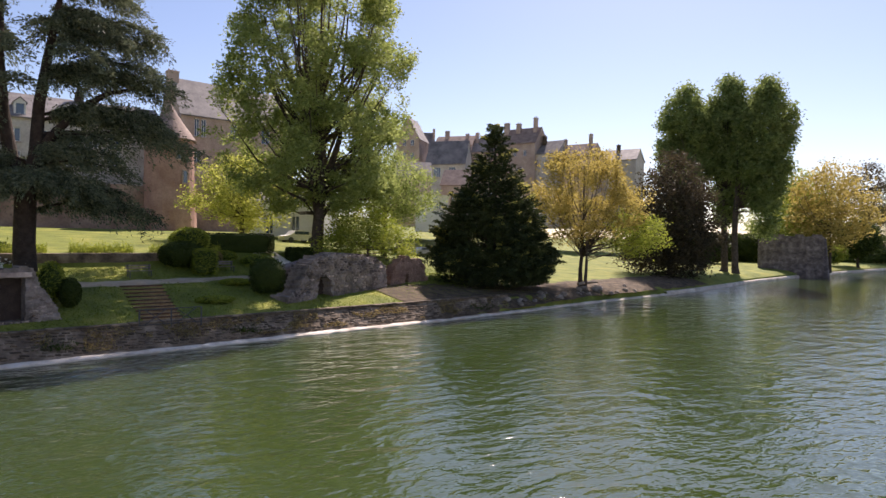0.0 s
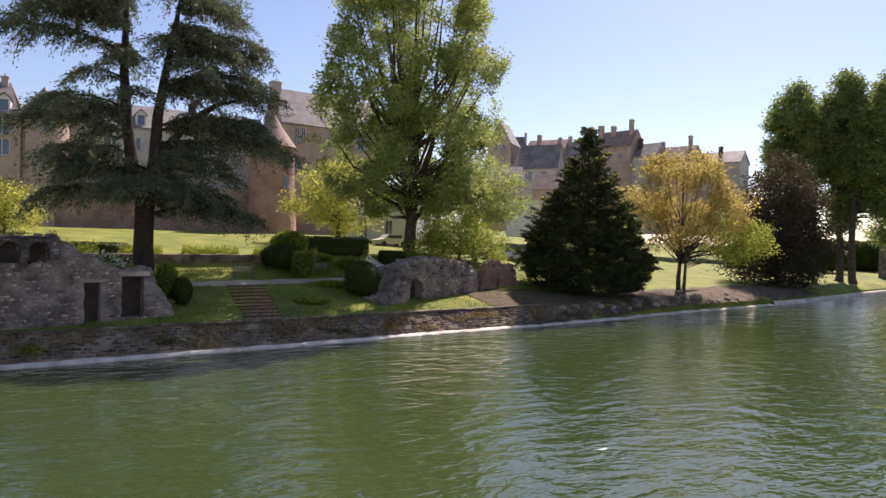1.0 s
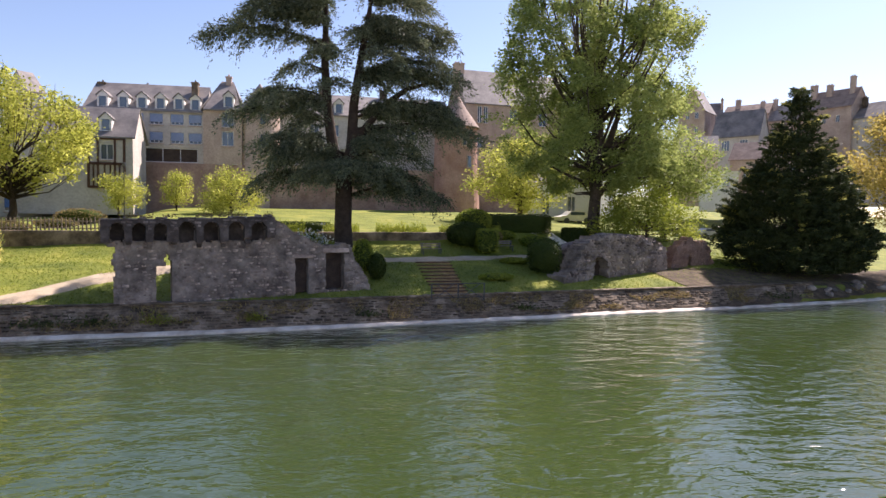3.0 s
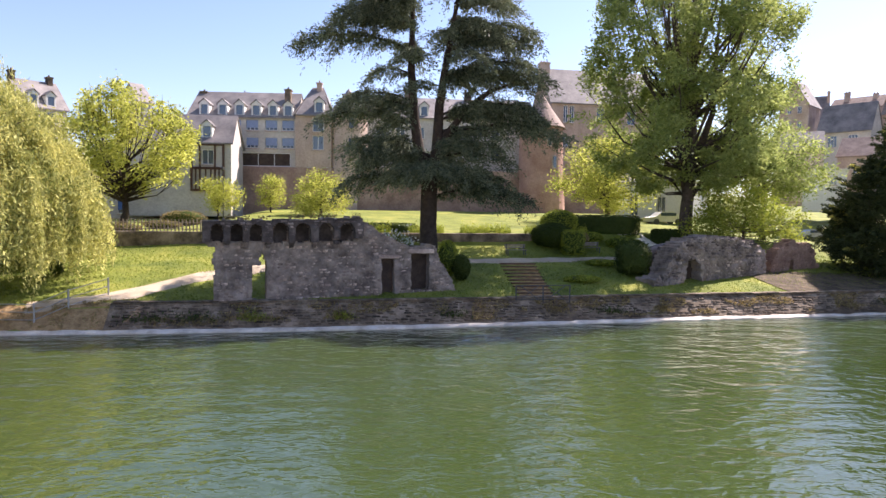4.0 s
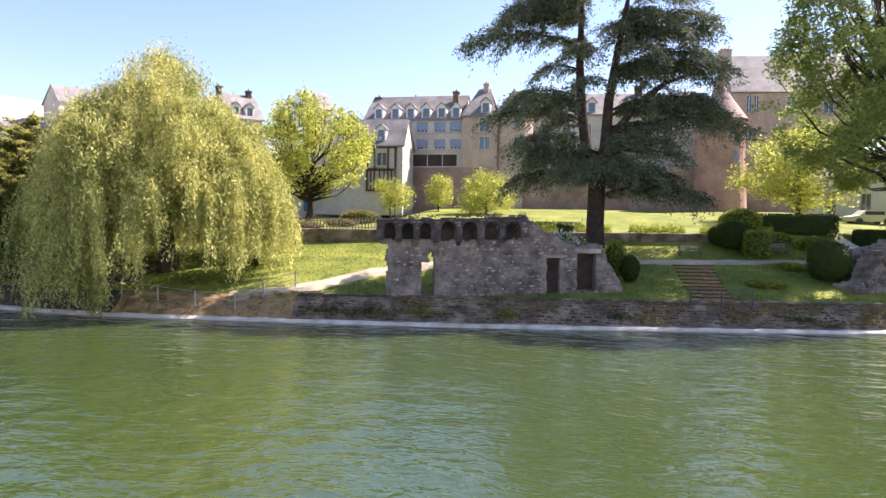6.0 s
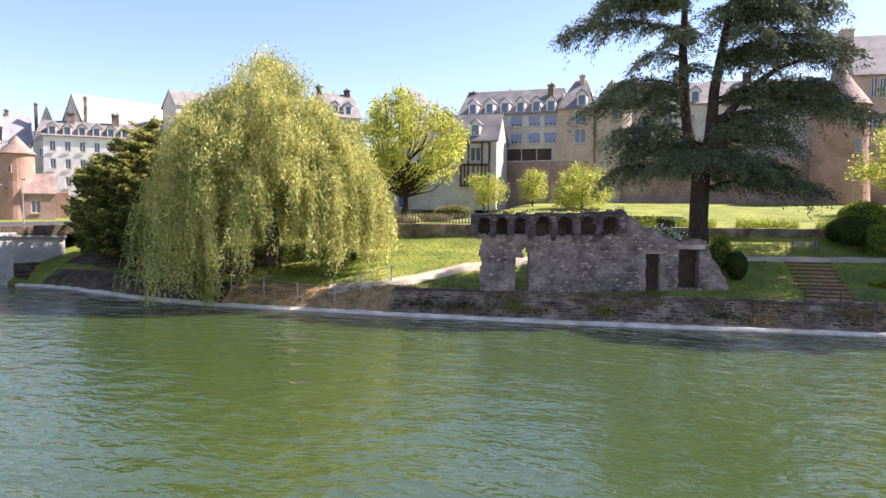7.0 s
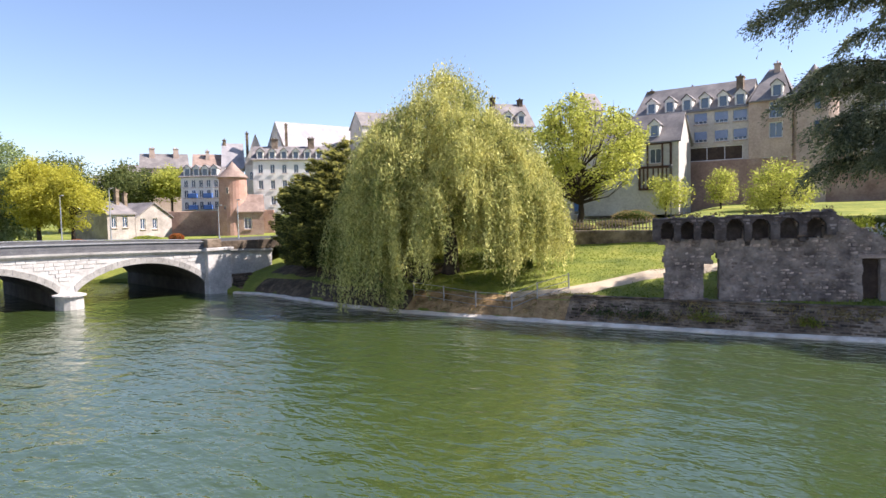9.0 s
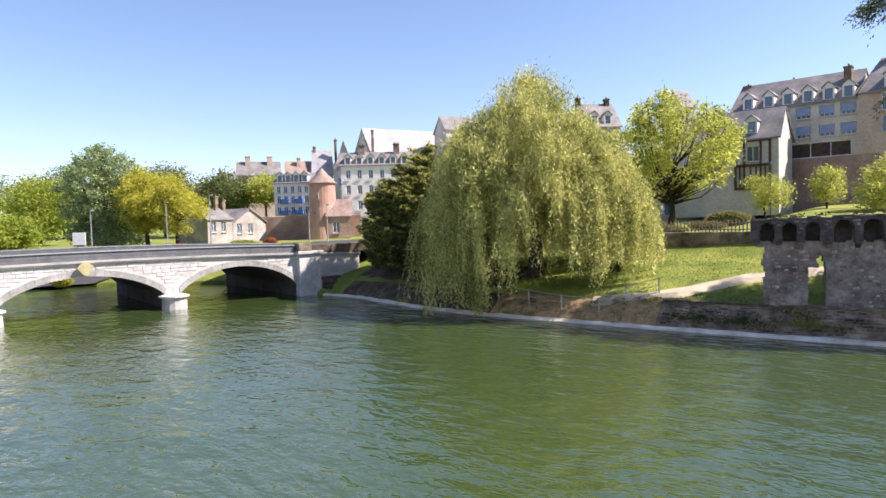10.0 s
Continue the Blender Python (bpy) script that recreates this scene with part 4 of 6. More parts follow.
def house(name, label, a, b, zb, eave, ridge, depth, wall, roof, rows=(), kind="side", chimneys=(), dormers=(), hip=0.0, over=0.3, category="house", group="", pane=None, shutter=None, ridge_at=0.5, dz=0.9):
    """A house whose front runs from a to b (left to right seen from the river). rows: (bottom, top, [window centres], width)."""
    ax, ay, bx, by = a[0], a[1], b[0], b[1]
    w = math.hypot(bx - ax, by - ay)
    t = thing(name, (ax, ay, zb), label, category, group, turn=math.degrees(math.atan2(by - ay, bx - ax)))
    he, hr = eave - zb, ridge - zb
    holes = []
    for z0, z1, cs, ww in rows:
        for c in cs:
            holes.append((c - ww / 2, c + ww / 2, z0 - zb, z1 - zb))
    bm = bmesh.new()
    holed(bm, w, 0, he, holes)
    D = depth
    mid = D * ridge_at

    def quad(*p):
        bm.faces.new([bm.verts.new(q) for q in p])
    quad((w, D, 0), (0, D, 0), (0, D, he), (w, D, he))
    if kind == "side" and not hip:
        quad((0, D, 0), (0, 0, 0), (0, 0, he), (0, mid, hr), (0, D, he))
        quad((w, 0, 0), (w, D, 0), (w, D, he), (w, mid, hr), (w, 0, he))
    else:
        quad((0, D, 0), (0, 0, 0), (0, 0, he), (0, D, he))
        quad((w, 0, 0), (w, D, 0), (w, D, he), (w, 0, he))
        if kind == "front":
            quad((0, 0, he), (w, 0, he), (w / 2, 0, hr))
            quad((w, D, he), (0, D, he), (w / 2, D, hr))
    part("wall", bm, wall, t)
    for h in holes:
        window(t, *h, 0.13, pane, 1 if h[1] - h[0] < 1.6 else 2, shutter)
    bm = bmesh.new()
    o, th = over, 0.18

    def slab(pts):
        lo = [bm.verts.new(p) for p in pts]
        hi = [bm.verts.new((p[0], p[1], p[2] + th)) for p in pts]
        bm.faces.new(lo[::-1])
        bm.faces.new(hi)
        n = len(pts)
        for i in range(n):
            bm.faces.new((lo[i], lo[(i + 1) % n], hi[(i + 1) % n], hi[i]))
    if kind == "side":
        s = (hr - he) / mid * o
        s2 = (hr - he) / (D - mid) * o
        slab([(-o * (not hip), -o, he - s), (w + o * (not hip), -o, he - s), (w - hip + 0.1 * (not hip), mid, hr), (hip - 0.1 * (not hip), mid, hr)])
        slab([(w + o * (not hip), D + o, he - s2), (-o * (not hip), D + o, he - s2), (hip - 0.1 * (not hip), mid, hr), (w - hip + 0.1 * (not hip), mid, hr)])
        if hip:
            for x0, x1 in ((-o, hip), (w + o, w - hip)):
                p = [(x0, D + o, he - s2), (x0, -o, he - s), (x1, mid, hr)]
                slab(p if x0 < 0 else p[::-1])
    elif kind == "front":
        s = (hr - he) / (w / 2) * o
        slab([(-o, D + o, he - s), (-o, -o, he - s), (w / 2, -o, hr), (w / 2, D + o, hr)])
        slab([(w + o, -o, he - s), (w + o, D + o, he - s), (w / 2, D + o, hr), (w / 2, -o, hr)])
    else:
        slab([(-o, -o, he), (w + o, -o, he), (w + o, D + o, he), (-o, D + o, he)])
    rf = part("roof", bm, roof, t)
    for cx, cy, cw, cd, top in chimneys:
        bm = boxbm(cx - cw / 2, cx + cw / 2, cy - cd / 2, cy + cd / 2, he - 0.5, top - zb - 0.25)
        box(bm, cx - cw / 2 - 0.08, cx + cw / 2 + 0.08, cy - cd / 2 - 0.08, cy + cd / 2 + 0.08, top - zb - 0.25, top - zb - 0.05)
        for k in range(max(1, int(cw / 0.5))):
            px = cx - cw / 2 + (k + 0.5) * cw / max(1, int(cw / 0.5))
            tube(bm, [(px, cy, top - zb - 0.05), (px, cy, top - zb + 0.3)], [0.13, 0.1], 6)
        part("chimney", bm, M_QUAY if wall is not M_LIME else M_LIME, rf)
    for dx in dormers:
        dw, dh = 1.25, 1.55
        zb_ = he + dz * 0.25
        y0 = 0.15 + (zb_ - he) / max(0.3, (hr - he)) * mid
        y1 = min(mid, y0 + dh / max(0.3, (hr - he)) * mid + 0.3)
        bm = bmesh.new()
        holed(bm, dw, zb_, zb_ + dh, [(0.2, dw - 0.2, zb_ + 0.15, zb_ + dh - 0.15)], y0 - 0.25, 0.12)
        for v_ in bm.verts:
            v_.co.x += dx - dw / 2
        x0, x1 = dx - dw / 2, dx + dw / 2
        for f in (((x0, y0 - 0.25, zb_), (x0, y0 - 0.25, zb_ + dh), (x0, y1, zb_ + dh), (x0, y1, zb_)), ((x1, y0 - 0.25, zb_), (x1, y1, zb_), (x1, y1, zb_ + dh), (x1, y0 - 0.25, zb_ + dh)),
                  ((x0, y0 - 0.25, zb_ + dh), (x1, y0 - 0.25, zb_ + dh), (dx, y0 - 0.25, zb_ + dh + 0.55))):
            bm.faces.new([bm.verts.new(p) for p in f])
        do = part("dormer", bm, M_WHITE, rf, "white dormer window")
        bm = bmesh.new()
        for sgn in (-1, 1):
            p = [(dx + sgn * (dw / 2 + 0.15), y0 - 0.4, zb_ + dh - 0.1), (dx, y0 - 0.4, zb_ + dh + 0.6), (dx, y1 + 0.5, zb_ + dh + 0.6), (dx + sgn * (dw / 2 + 0.15), y1 + 0.5, zb_ + dh - 0.1)]
            lo = [bm.verts.new(q) for q in p]
            hi = [bm.verts.new((q[0], q[1], q[2] + 0.1)) for q in p]
            bm.faces.new(lo)
            bm.faces.new(hi)
            for i in range(4):
                bm.faces.new((lo[i], lo[(i + 1) % 4], hi[(i + 1) % 4], hi[i]))
        part("dormer_roof", bm, roof, rf)
        part("dormer_pane", boxbm(dx - dw / 2 + 0.22, dx + dw / 2 - 0.22, y0 - 0.16, y0 - 0.12, zb_ + 0.17, zb_ + dh - 0.17), M_PANE, rf)
    return t


def drum(name, label, x, y, zb, r0, r1, eave, apex, wall, roof, wins=(), over=0.3, sides=28):
    """A round tower with a conical roof. wins: (angle, bottom, top, width), angle in degrees from the river side."""
    t = thing(name, (x, y, zb), label, "tower")
    bm = bmesh.new()
    hs = [0, (eave - zb) * 0.3, (eave - zb) * 0.6, eave - zb]
    tube(bm, [(0, 0, h) for h in hs], [r0, r0 * 0.6 + r1 * 0.4, r1 * 1.02, r1], sides)
    part("wall", bm, wall, t, smooth=False)
    bm = bmesh.new()
    tube(bm, [(0, 0, eave - zb - 0.12), (0, 0, eave - zb), (0, 0, (eave + apex) / 2 - zb), (0, 0, apex - zb)], [r1 + over, r1 + over + 0.05, (r1 + over) * 0.48, 0.05], sides)
    part("roof", bm, roof, t)
    for a, z0, z1, ww in wins:
        m = pose(0, 0, 0, 0, 0, a) @ Matrix.Translation((0, -r1 - 0.1, 0))
        w_ = part("window", boxbm(-ww / 2, ww / 2, -0.05, 0.3, z0 - zb, z1 - zb, m=m), M_LIME, t, "pale stone window surround")
        part("pane", boxbm(-ww / 2 + 0.15, ww / 2 - 0.15, -0.09, -0.06, z0 - zb + 0.15, z1 - zb - 0.15, m=m), M_PANE, w_)
    return t


def even(w, n, edge=1.4):
    return [edge + (w - 2 * edge) * i / max(1, n - 1) for i in range(n)]


# the old town's wall and the terrace of houses on it
RW = [(-44, 87.5), (-30, 88), (-5.5, 88.3), (16.5, 90), (40, 96)]
verts, faces = [], []
n_ = 0
for (x0, y0), (x1, y1) in zip(RW, RW[1:]):
    k = int(math.hypot(x1 - x0, y1 - y0) / 1.5)
    for i in range(k + 1):
        u = i / k
        xx, yy = x0 + (x1 - x0) * u, y0 + (y1 - y0) * u
        for z, o in ((5.5, -1.1), (8.5, -0.8), (11.0, -0.5), (12.8 + 0.25 * noise.noise((xx * 0.4, 0, 0)), -0.3), (12.9 + 0.25 * noise.noise((xx * 0.4, 0, 0)), 0.7), (5.5, 0.8)):
            verts.append((xx, yy + o + 0.12 * noise.noise((xx * 0.7, z * 0.7, 1)), z))
        if i:
            b_ = len(verts) - 12
            faces += [(b_ + q, b_ + 6 + q, b_ + 7 + q, b_ + 1 + q) for q in range(5)]
tagged(mesh_ob("wall_rampart", verts, faces, M_RAMPART), "weathered pink-brown Roman rampart wall of small stones", "wall", kind="structure")
house("terrace_house", "grey-roofed town house with blue shutters and dormers", (-28.4, 88.4), (-14.4, 88.4), 12.6, 19.5, 23.4, 11, M_RENDER, M_SLATE,
      [(17.7, 19.1, [6.0, 8.3, 10.8, 13.0], 1.6), (15.35, 16.75, [6.0, 8.3, 10.8, 13.0], 1.6), (12.95, 14.75, [10.1], 6.4)], dormers=[2.0, 4.4, 6.6, 8.8, 11.0, 13.0],
      chimneys=[(0.6, 5, 0.9, 1.1, 23.6), (6.0, 5.5, 0.7, 0.7, 23.6), (9.6, 3.6, 1.1, 0.8, 22.2), (12.5, 3.2, 0.8, 1.2, 23.8)], shutter=M_SHUT, ridge_at=0.45, group="houses on the rampart", dz=0.4)
house("corner_house", "tall ochre stone house with a hipped slate roof", (-14.35, 87.9), (-9.6, 87.9), 7.0, 19.9, 24.2, 10, M_LIME, M_SLATE,
      [(17.6, 19.6, [3.0], 1.5), (15.2, 17.1, [3.0], 1.5), (11.6, 12.9, [1.9, 3.9], 0.7)], hip=1.6, chimneys=[(2.6, 4.6, 0.7, 0.7, 25.0)], dormers=[3.1], group="houses on the rampart")
drum("stair_turret", "round ochre stone turret with a slate cone", -7.5, 90.1, 7.0, 3.1, 2.55, 20.2, 23.8, M_LIME, M_SLATE, [(12, 18.0, 19.6, 0.9), (12, 15.3, 16.9, 0.9)])
house("terrace_house", "long pale stone house with large windows", (-6.0, 93.0), (19.6, 94.4), 11.0, 20.6, 24.2, 11, M_RENDER, M_SLATE,
      [(17.6, 19.3, [2.8, 5.6, 8.4, 11.2, 14.0, 16.8, 19.4], 1.3), (14.6, 16.5, [2.8, 5.6, 8.4, 11.2, 14.0, 16.8, 19.4], 1.3)], dormers=[4, 9, 14, 18], chimneys=[(7, 5, 1.2, 0.8, 25.6), (16, 5, 1.0, 0.8, 25.4)], group="houses on the rampart")
drum("round_tower", "round brick rampart tower with a low slate cone", 19.25, 90.2, 6.8, 3.5, 3.0, 19.0, 23.9, M_BRICK, M_TILE, [(25, 13.2, 15.0, 0.8), (10, 16.2, 17.4, 0.7)])
house("manor_house", "tall stone manor with a steep slate roof and mullioned windows", (22.3, 97.5), (40, 99.5), 9.0, 24.1, 29.8, 9, M_LIME, M_SLATE,
      [(21.0, 23.6, [2.3], 0.75), (21.0, 23.6, [3.3], 0.75), (17.2, 18.9, [2.3], 1.2), (21, 23.4, [8, 13], 1.4)], chimneys=[(0.25, 4.5, 1.5, 1.3, 30.9)], over=0.25)
house("timbered_house", "half-timbered house with a steep grey roof and white gable", (-33.5, 79.0), (-20.6, 79.6), 6.2, 15.1, 18.6, 7, M_RENDER, M_SLATE,
      [(12.4, 14.2, [10.2], 1.4), (9.2, 10.8, [10.0], 1.3)], dormers=[10.0], dz=2.0)
tim = thing("timber_frame", (-33.5, 78.92, 6.2), "dark red-brown timber framing on the house front", "timber frame", turn=math.degrees(math.atan2(0.6, 12.9)))
for (x0, x1, z0, z1) in [(8.2, 8.45, 3.2, 8.7), (9.2, 9.4, 3.2, 8.7), (10.95, 11.15, 3.2, 8.7), (11.9, 12.15, 3.2, 8.7), (8.2, 12.15, 5.6, 5.9), (8.2, 12.15, 8.45, 8.7), (8.2, 12.15, 3.0, 3.25), (8.75, 8.9, 3.2, 5.6), (9.9, 10.05, 3.2, 5.6), (10.5, 10.65, 3.2, 5.6), (11.45, 11.6, 3.2, 5.6)]:
    part("beam", boxbm(x0, x1, -0.1, 0.05, z0, z1), M_TIMBER, tim)
house("white_pavilion", "low white garden building behind the trees", (26.69, 80.10, 6.93), (33.05, 73.31, 6.98), 6.6, 11.0, 12.4, 6, M_WHITE, M_SLATE, [(6.9, 9.2, [2.5, 6.0, 9.0], 1.1)])
house("low_building", "long low white building below the town wall", (-34.66, 76.99, 5.29), (-26.88, 84.22, 6.02), 5.8, 9.0, 10.2, 6, M_RENDER, M_SLATE, [(6.4, 8.2, [2.5, 5.5, 9.0, 12.0], 1.3)], shutter=M_BLUE)
# further up the hill
house("hill_house", "white-dormered house with a brown roof on the hill", (-51.73, 91.89, 20.80), (-47.84, 96.21, 20.86), 10, 21.0, 25.0, 8, M_RENDER, M_SLATE, [(18.6, 20.4, [1.2, 3.6], 1.5)], dormers=[1.6, 3.8], chimneys=[(0.2, 4, 0.7, 0.9, 26.2), (5.0, 4, 0.7, 1.0, 26.0)])
house("tower_block", "distant pale modern block top above the willow", (-94.50, 135.81, 41.48), (-90.47, 138.53, 41.37), 12, 41.5, 43.0, 6, M_WHITE, M_WHITE, [(39.2, 40.4, [1.2, 3.5], 1.6)], kind="flat")
house("hill_house", "low slate roof beyond the willow", (-99.55, 112.80, 30.14), (-93.52, 124.17, 31.48), 12, 28.0, 31.5, 8, M_RENDER, M_SLATE)
house("hill_house", "dark roof behind the maple", (-41.14, 104.62, 24.56), (-39.76, 106.23, 24.86), 12, 24.0, 27.0, 6, M_RENDER, M_SLATE)


# the town beyond the bridge
house("church", "large church with a long pale steep roof", (-111.73, 100.76, 19.22), (-105.19, 121.15, 21.63), 8, 22.5, 29.3, 11, M_RENDER, M_SLATE_SUNLIT, [(19, 23, [3, 7, 11, 15], 1.0)], category="church")
def town_house(label, group, a, b, zb, ev, rd, kd, wall, roof, wins, ch):
    return house("old_house", label, a, b, zb, ev, rd, 8, wall, roof, wins, kd, ch, group=group)


town_house("old town house with a steep roof on the hill", "old town on the hill", (-120.42, 90.18, 19.46), (-117.71, 93.69, 19.40), 8, 18.5, 24.0, "side", M_RENDER, M_SLATE_SUNLIT, [(15.5, 17.4, [1.2, 3.2], 0.9)], [(0.5, 4, 0.7, 0.8, 25.0)])
town_house("old town house with a steep roof on the hill", "old town on the hill", (-115.99, 92.64, 19.22), (-112.93, 96.35, 19.13), 8, 18.8, 25.5, "front", M_RENDER, M_SLATE_SUNLIT, [(15.5, 17.4, [1.4, 3.6], 0.9), (19.2, 20.6, [2.5], 0.9)], [(0.6, 4, 0.6, 0.8, 26.4)])
town_house("old town house with a steep roof on the hill", "old town on the hill", (-111.41, 95.05, 18.96), (-108.58, 98.27, 18.88), 8, 19.5, 26.0, "front", M_WHITE, M_SLATE_SUNLIT, [(16.0, 18.0, [1.2, 3.2], 0.9)], [(4.2, 4, 0.6, 0.8, 28.2)])
town_house("old town house with a steep roof on the hill", "old town on the hill", (-123.94, 85.26, 18.26), (-120.52, 90.04, 18.18), 8, 17.5, 21.5, "side", M_LIME, M_TILE, [(15, 16.6, [1.5, 4], 0.9)], [(3, 3, 0.8, 0.8, 22.4)])
town_house("old town house with a steep roof on the hill", "old town on the hill", (-164.02, 96.76, 18.37), (-157.60, 106.90, 18.20), 8, 21.5, 25.4, "side", M_LIME, M_SLATE, [(18.3, 20.4, [2, 5, 8, 11], 1.2), (14.8, 17, [2, 5, 8, 11], 1.2)], [(3, 3, 1.4, 0.8, 27.0), (9, 3, 1.4, 0.8, 27.0)])
town_house("old town house with a steep roof on the hill", "old town on the hill", (-179.74, 99.46, 19.37), (-176.61, 104.93, 19.30), 8, 21.5, 23.5, "side", M_RENDER, M_SLATE, [(18.3, 20.4, [2, 5], 1.2)], [])
town_house("old town house with a steep roof on the hill", "old town on the hill", (-182.72, 93.87, 19.43), (-179.35, 100.16, 19.36), 8, 18.0, 20.5, "side", M_RENDER, M_SLATE, [], [])
town_house("old town house with a steep roof on the hill", "old town on the hill", (-104.23, 60.32, 7.02), (-105.52, 67.82, 7.39), 4, 7.6, 10.0, "front", M_GREYWALL, M_SLATE, [(5.6, 7.4, [1.5, 4.0], 1.0)], [(0.5, 3, 0.6, 0.6, 11.8)])
town_house("old town house with a steep roof on the hill", "old town on the hill", (-101.85, 54.30, 5.70), (-102.52, 59.28, 5.83), 4, 8.2, 10.2, "side", M_GREYWALL, M_SLATE, [(6, 7.8, [1.2, 3.2], 0.9)], [(4, 3, 0.6, 0.6, 12.3)])
A, B = (-110.38, 73.17, 8.51), (-104.68, 77.82, 8.28)
W = math.hypot(B[0] - A[0], B[1] - A[1])
house("apartment_house", "white three-storey house with blue balconies", A, B, 8.2, 15.2, 17.2, 8, M_WHITE, M_SLATE, [(13.2, 14.6, even(W, 5, 0.9), 0.8), (11.2, 12.7, even(W, 5, 0.9), 0.8), (9.0, 10.5, even(W, 5, 0.9), 0.8)], dormers=even(W, 4, 1.2), dz=0.3)
bal = bpy.data.objects["apartment_house"]
for zz in (0.75, 2.95):
    for k in (1, 3):
        part("balcony", boxbm(even(W, 5, 0.9)[k] - 0.8, even(W, 5, 0.9)[k] + 0.8, -0.9, -0.05, zz, zz + 0.85, 0.03), M_BLUE, bal, "blue balcony")
A, B = (-99.46, 81.28, 8.64), (-86.94, 94.56, 9.00)
W = math.hypot(B[0] - A[0], B[1] - A[1])
house("apartment_house", "long white house with a row of dormers", A, B, 8.2, 18.2, 21.0, 9, M_WHITE, M_SLATE, [(15.6, 17.3, even(W, 8, 1.4), 0.9), (12.6, 14.3, even(W, 8, 1.4), 0.9), (9.6, 11.3, even(W, 8, 1.4), 0.9)], dormers=even(W, 8, 1.4), dz=0.3, chimneys=[(4, 4, 1.2, 0.8, 22.6), (11, 4, 1.2, 0.8, 22.8)])
drum("round_tower", "round pink brick tower with a pointed tile roof", *spot(-97.01, 74.70, 5.48), 3.6, 3.1, 2.4, 14.4, 17.3, M_BRICK, M_TILE, [(30, 11.4, 12.6, 0.5), (18, 8.5, 9.4, 0.5)])
RA, RB = (-118.4, 57.6, 5.61), (-94.11, 81.43, 5.02)
bm = bmesh.new()
L_ = math.hypot(RB[0] - RA[0], RB[1] - RA[1])
box(bm, 0, L_, 0, 1.2, -1, 4.4, 0.1)
rw2 = part("wall_rampart_north", bm, M_RAMPART)
rw2.matrix_world = pose(RA[0], RA[1], 4.2, 0, 0, math.degrees(math.atan2(RB[1] - RA[1], RB[0] - RA[0])))
tagged(rw2, "dark brown rampart wall below the white houses", "wall", kind="structure")
house("gatehouse", "low brick gatehouse with a tiled roof", (-94.20, 73.43, 5.48), (-91.52, 76.76, 5.35), 3.8, 8.4, 11.2, 5, M_RAMPART, M_TILE, [(5.2, 7.2, [1.6], 1.3)])


# the town on the hill to the south
town_house("brown stone town house with chimneys on the hill", "hill town roofs", (87.17, 146.45, 21.45), (91.17, 141.62, 21.25), 10, 33.0, 38.5, "front", M_LIME, M_SLATE, [(31, 32.6, [2.2, 4.4], 0.9), (27.5, 29.2, [2.2, 4.4], 0.9), (23.5, 25.4, [2.2, 4.4], 1.0)], [])
town_house("brown stone town house with chimneys on the hill", "hill town roofs", (97.06, 149.72, 22.12), (100.09, 147.71, 22.09), 10, 31.0, 36.5, "side", M_LIME, M_SLATE, [(28, 29.6, [1.5], 0.9)], [(3.5, 3, 0.6, 0.8, 37.5)])
town_house("brown stone town house with chimneys on the hill", "hill town roofs", (91.07, 138.10, 20.97), (97.36, 130.00, 20.61), 10, 26.0, 32.0, "side", M_RENDER, M_SLATE, [(22.5, 25, [3, 7], 1.8)], [])
town_house("brown stone town house with chimneys on the hill", "hill town roofs", (104.02, 153.50, 22.71), (110.88, 144.85, 22.33), 10, 33.5, 36.5, "side", M_LIME, M_TILE, [(30, 31.6, [3, 6, 9], 0.9)], [(3, 3, 1.2, 0.8, 38.0), (9, 3, 1.0, 0.8, 37.0)])
town_house("brown stone town house with chimneys on the hill", "hill town roofs", (110.45, 145.18, 22.34), (115.32, 136.13, 21.85), 10, 31.5, 35.5, "side", M_LIME, M_SLATE, [(28, 29.6, [2, 5, 8], 0.9)], [(1, 3, 0.9, 0.8, 37.2), (6, 3, 1.2, 0.8, 37.6)])
town_house("brown stone town house with chimneys on the hill", "hill town roofs", (112.23, 134.81, 21.61), (116.15, 124.68, 21.00), 10, 32.5, 36.8, "side", M_LIME, M_TILE, [(29, 30.6, [2, 5, 8], 0.9)], [(1, 3, 1.4, 0.9, 38.6), (4.6, 3, 1.2, 0.9, 38.2), (9.6, 3, 1.0, 0.9, 39.4)])
town_house("brown stone town house with chimneys on the hill", "hill town roofs", (116.40, 127.17, 21.20), (118.97, 119.17, 20.69), 10, 29.5, 33.0, "side", M_RENDER, M_SLATE, [(26, 27.6, [2, 5], 0.9)], [(3, 3, 1, 0.8, 34.4)])
town_house("brown stone town house with chimneys on the hill", "hill town roofs", (119.60, 121.37, 20.89), (123.36, 111.65, 20.30), 10, 28.5, 31.8, "side", M_LIME, M_TILE, [], [(2, 3, 1, 0.8, 33.2), (9, 3, 0.8, 0.8, 34.2)])
town_house("brown stone town house with chimneys on the hill", "hill town roofs", (130.89, 116.82, 25.81), (134.99, 107.28, 25.35), 10, 28.0, 31.0, "side", M_RENDER, M_SLATE, [], [(5, 3, 0.9, 0.8, 32.3)])
town_house("brown stone town house with chimneys on the hill", "hill town roofs", (68.65, 116.75, 16.11), (75.47, 112.44, 16.11), 10, 19.5, 23.0, "side", M_LIME, M_SLATE, [], [])
town_house("brown stone town house with chimneys on the hill", "hill town roofs", (80.09, 115.34, 15.31), (89.52, 105.56, 15.14), 10, 18.5, 22.0, "side", M_LIME, M_TILE, [(15, 16.8, [3, 7, 11], 1.0)], [])
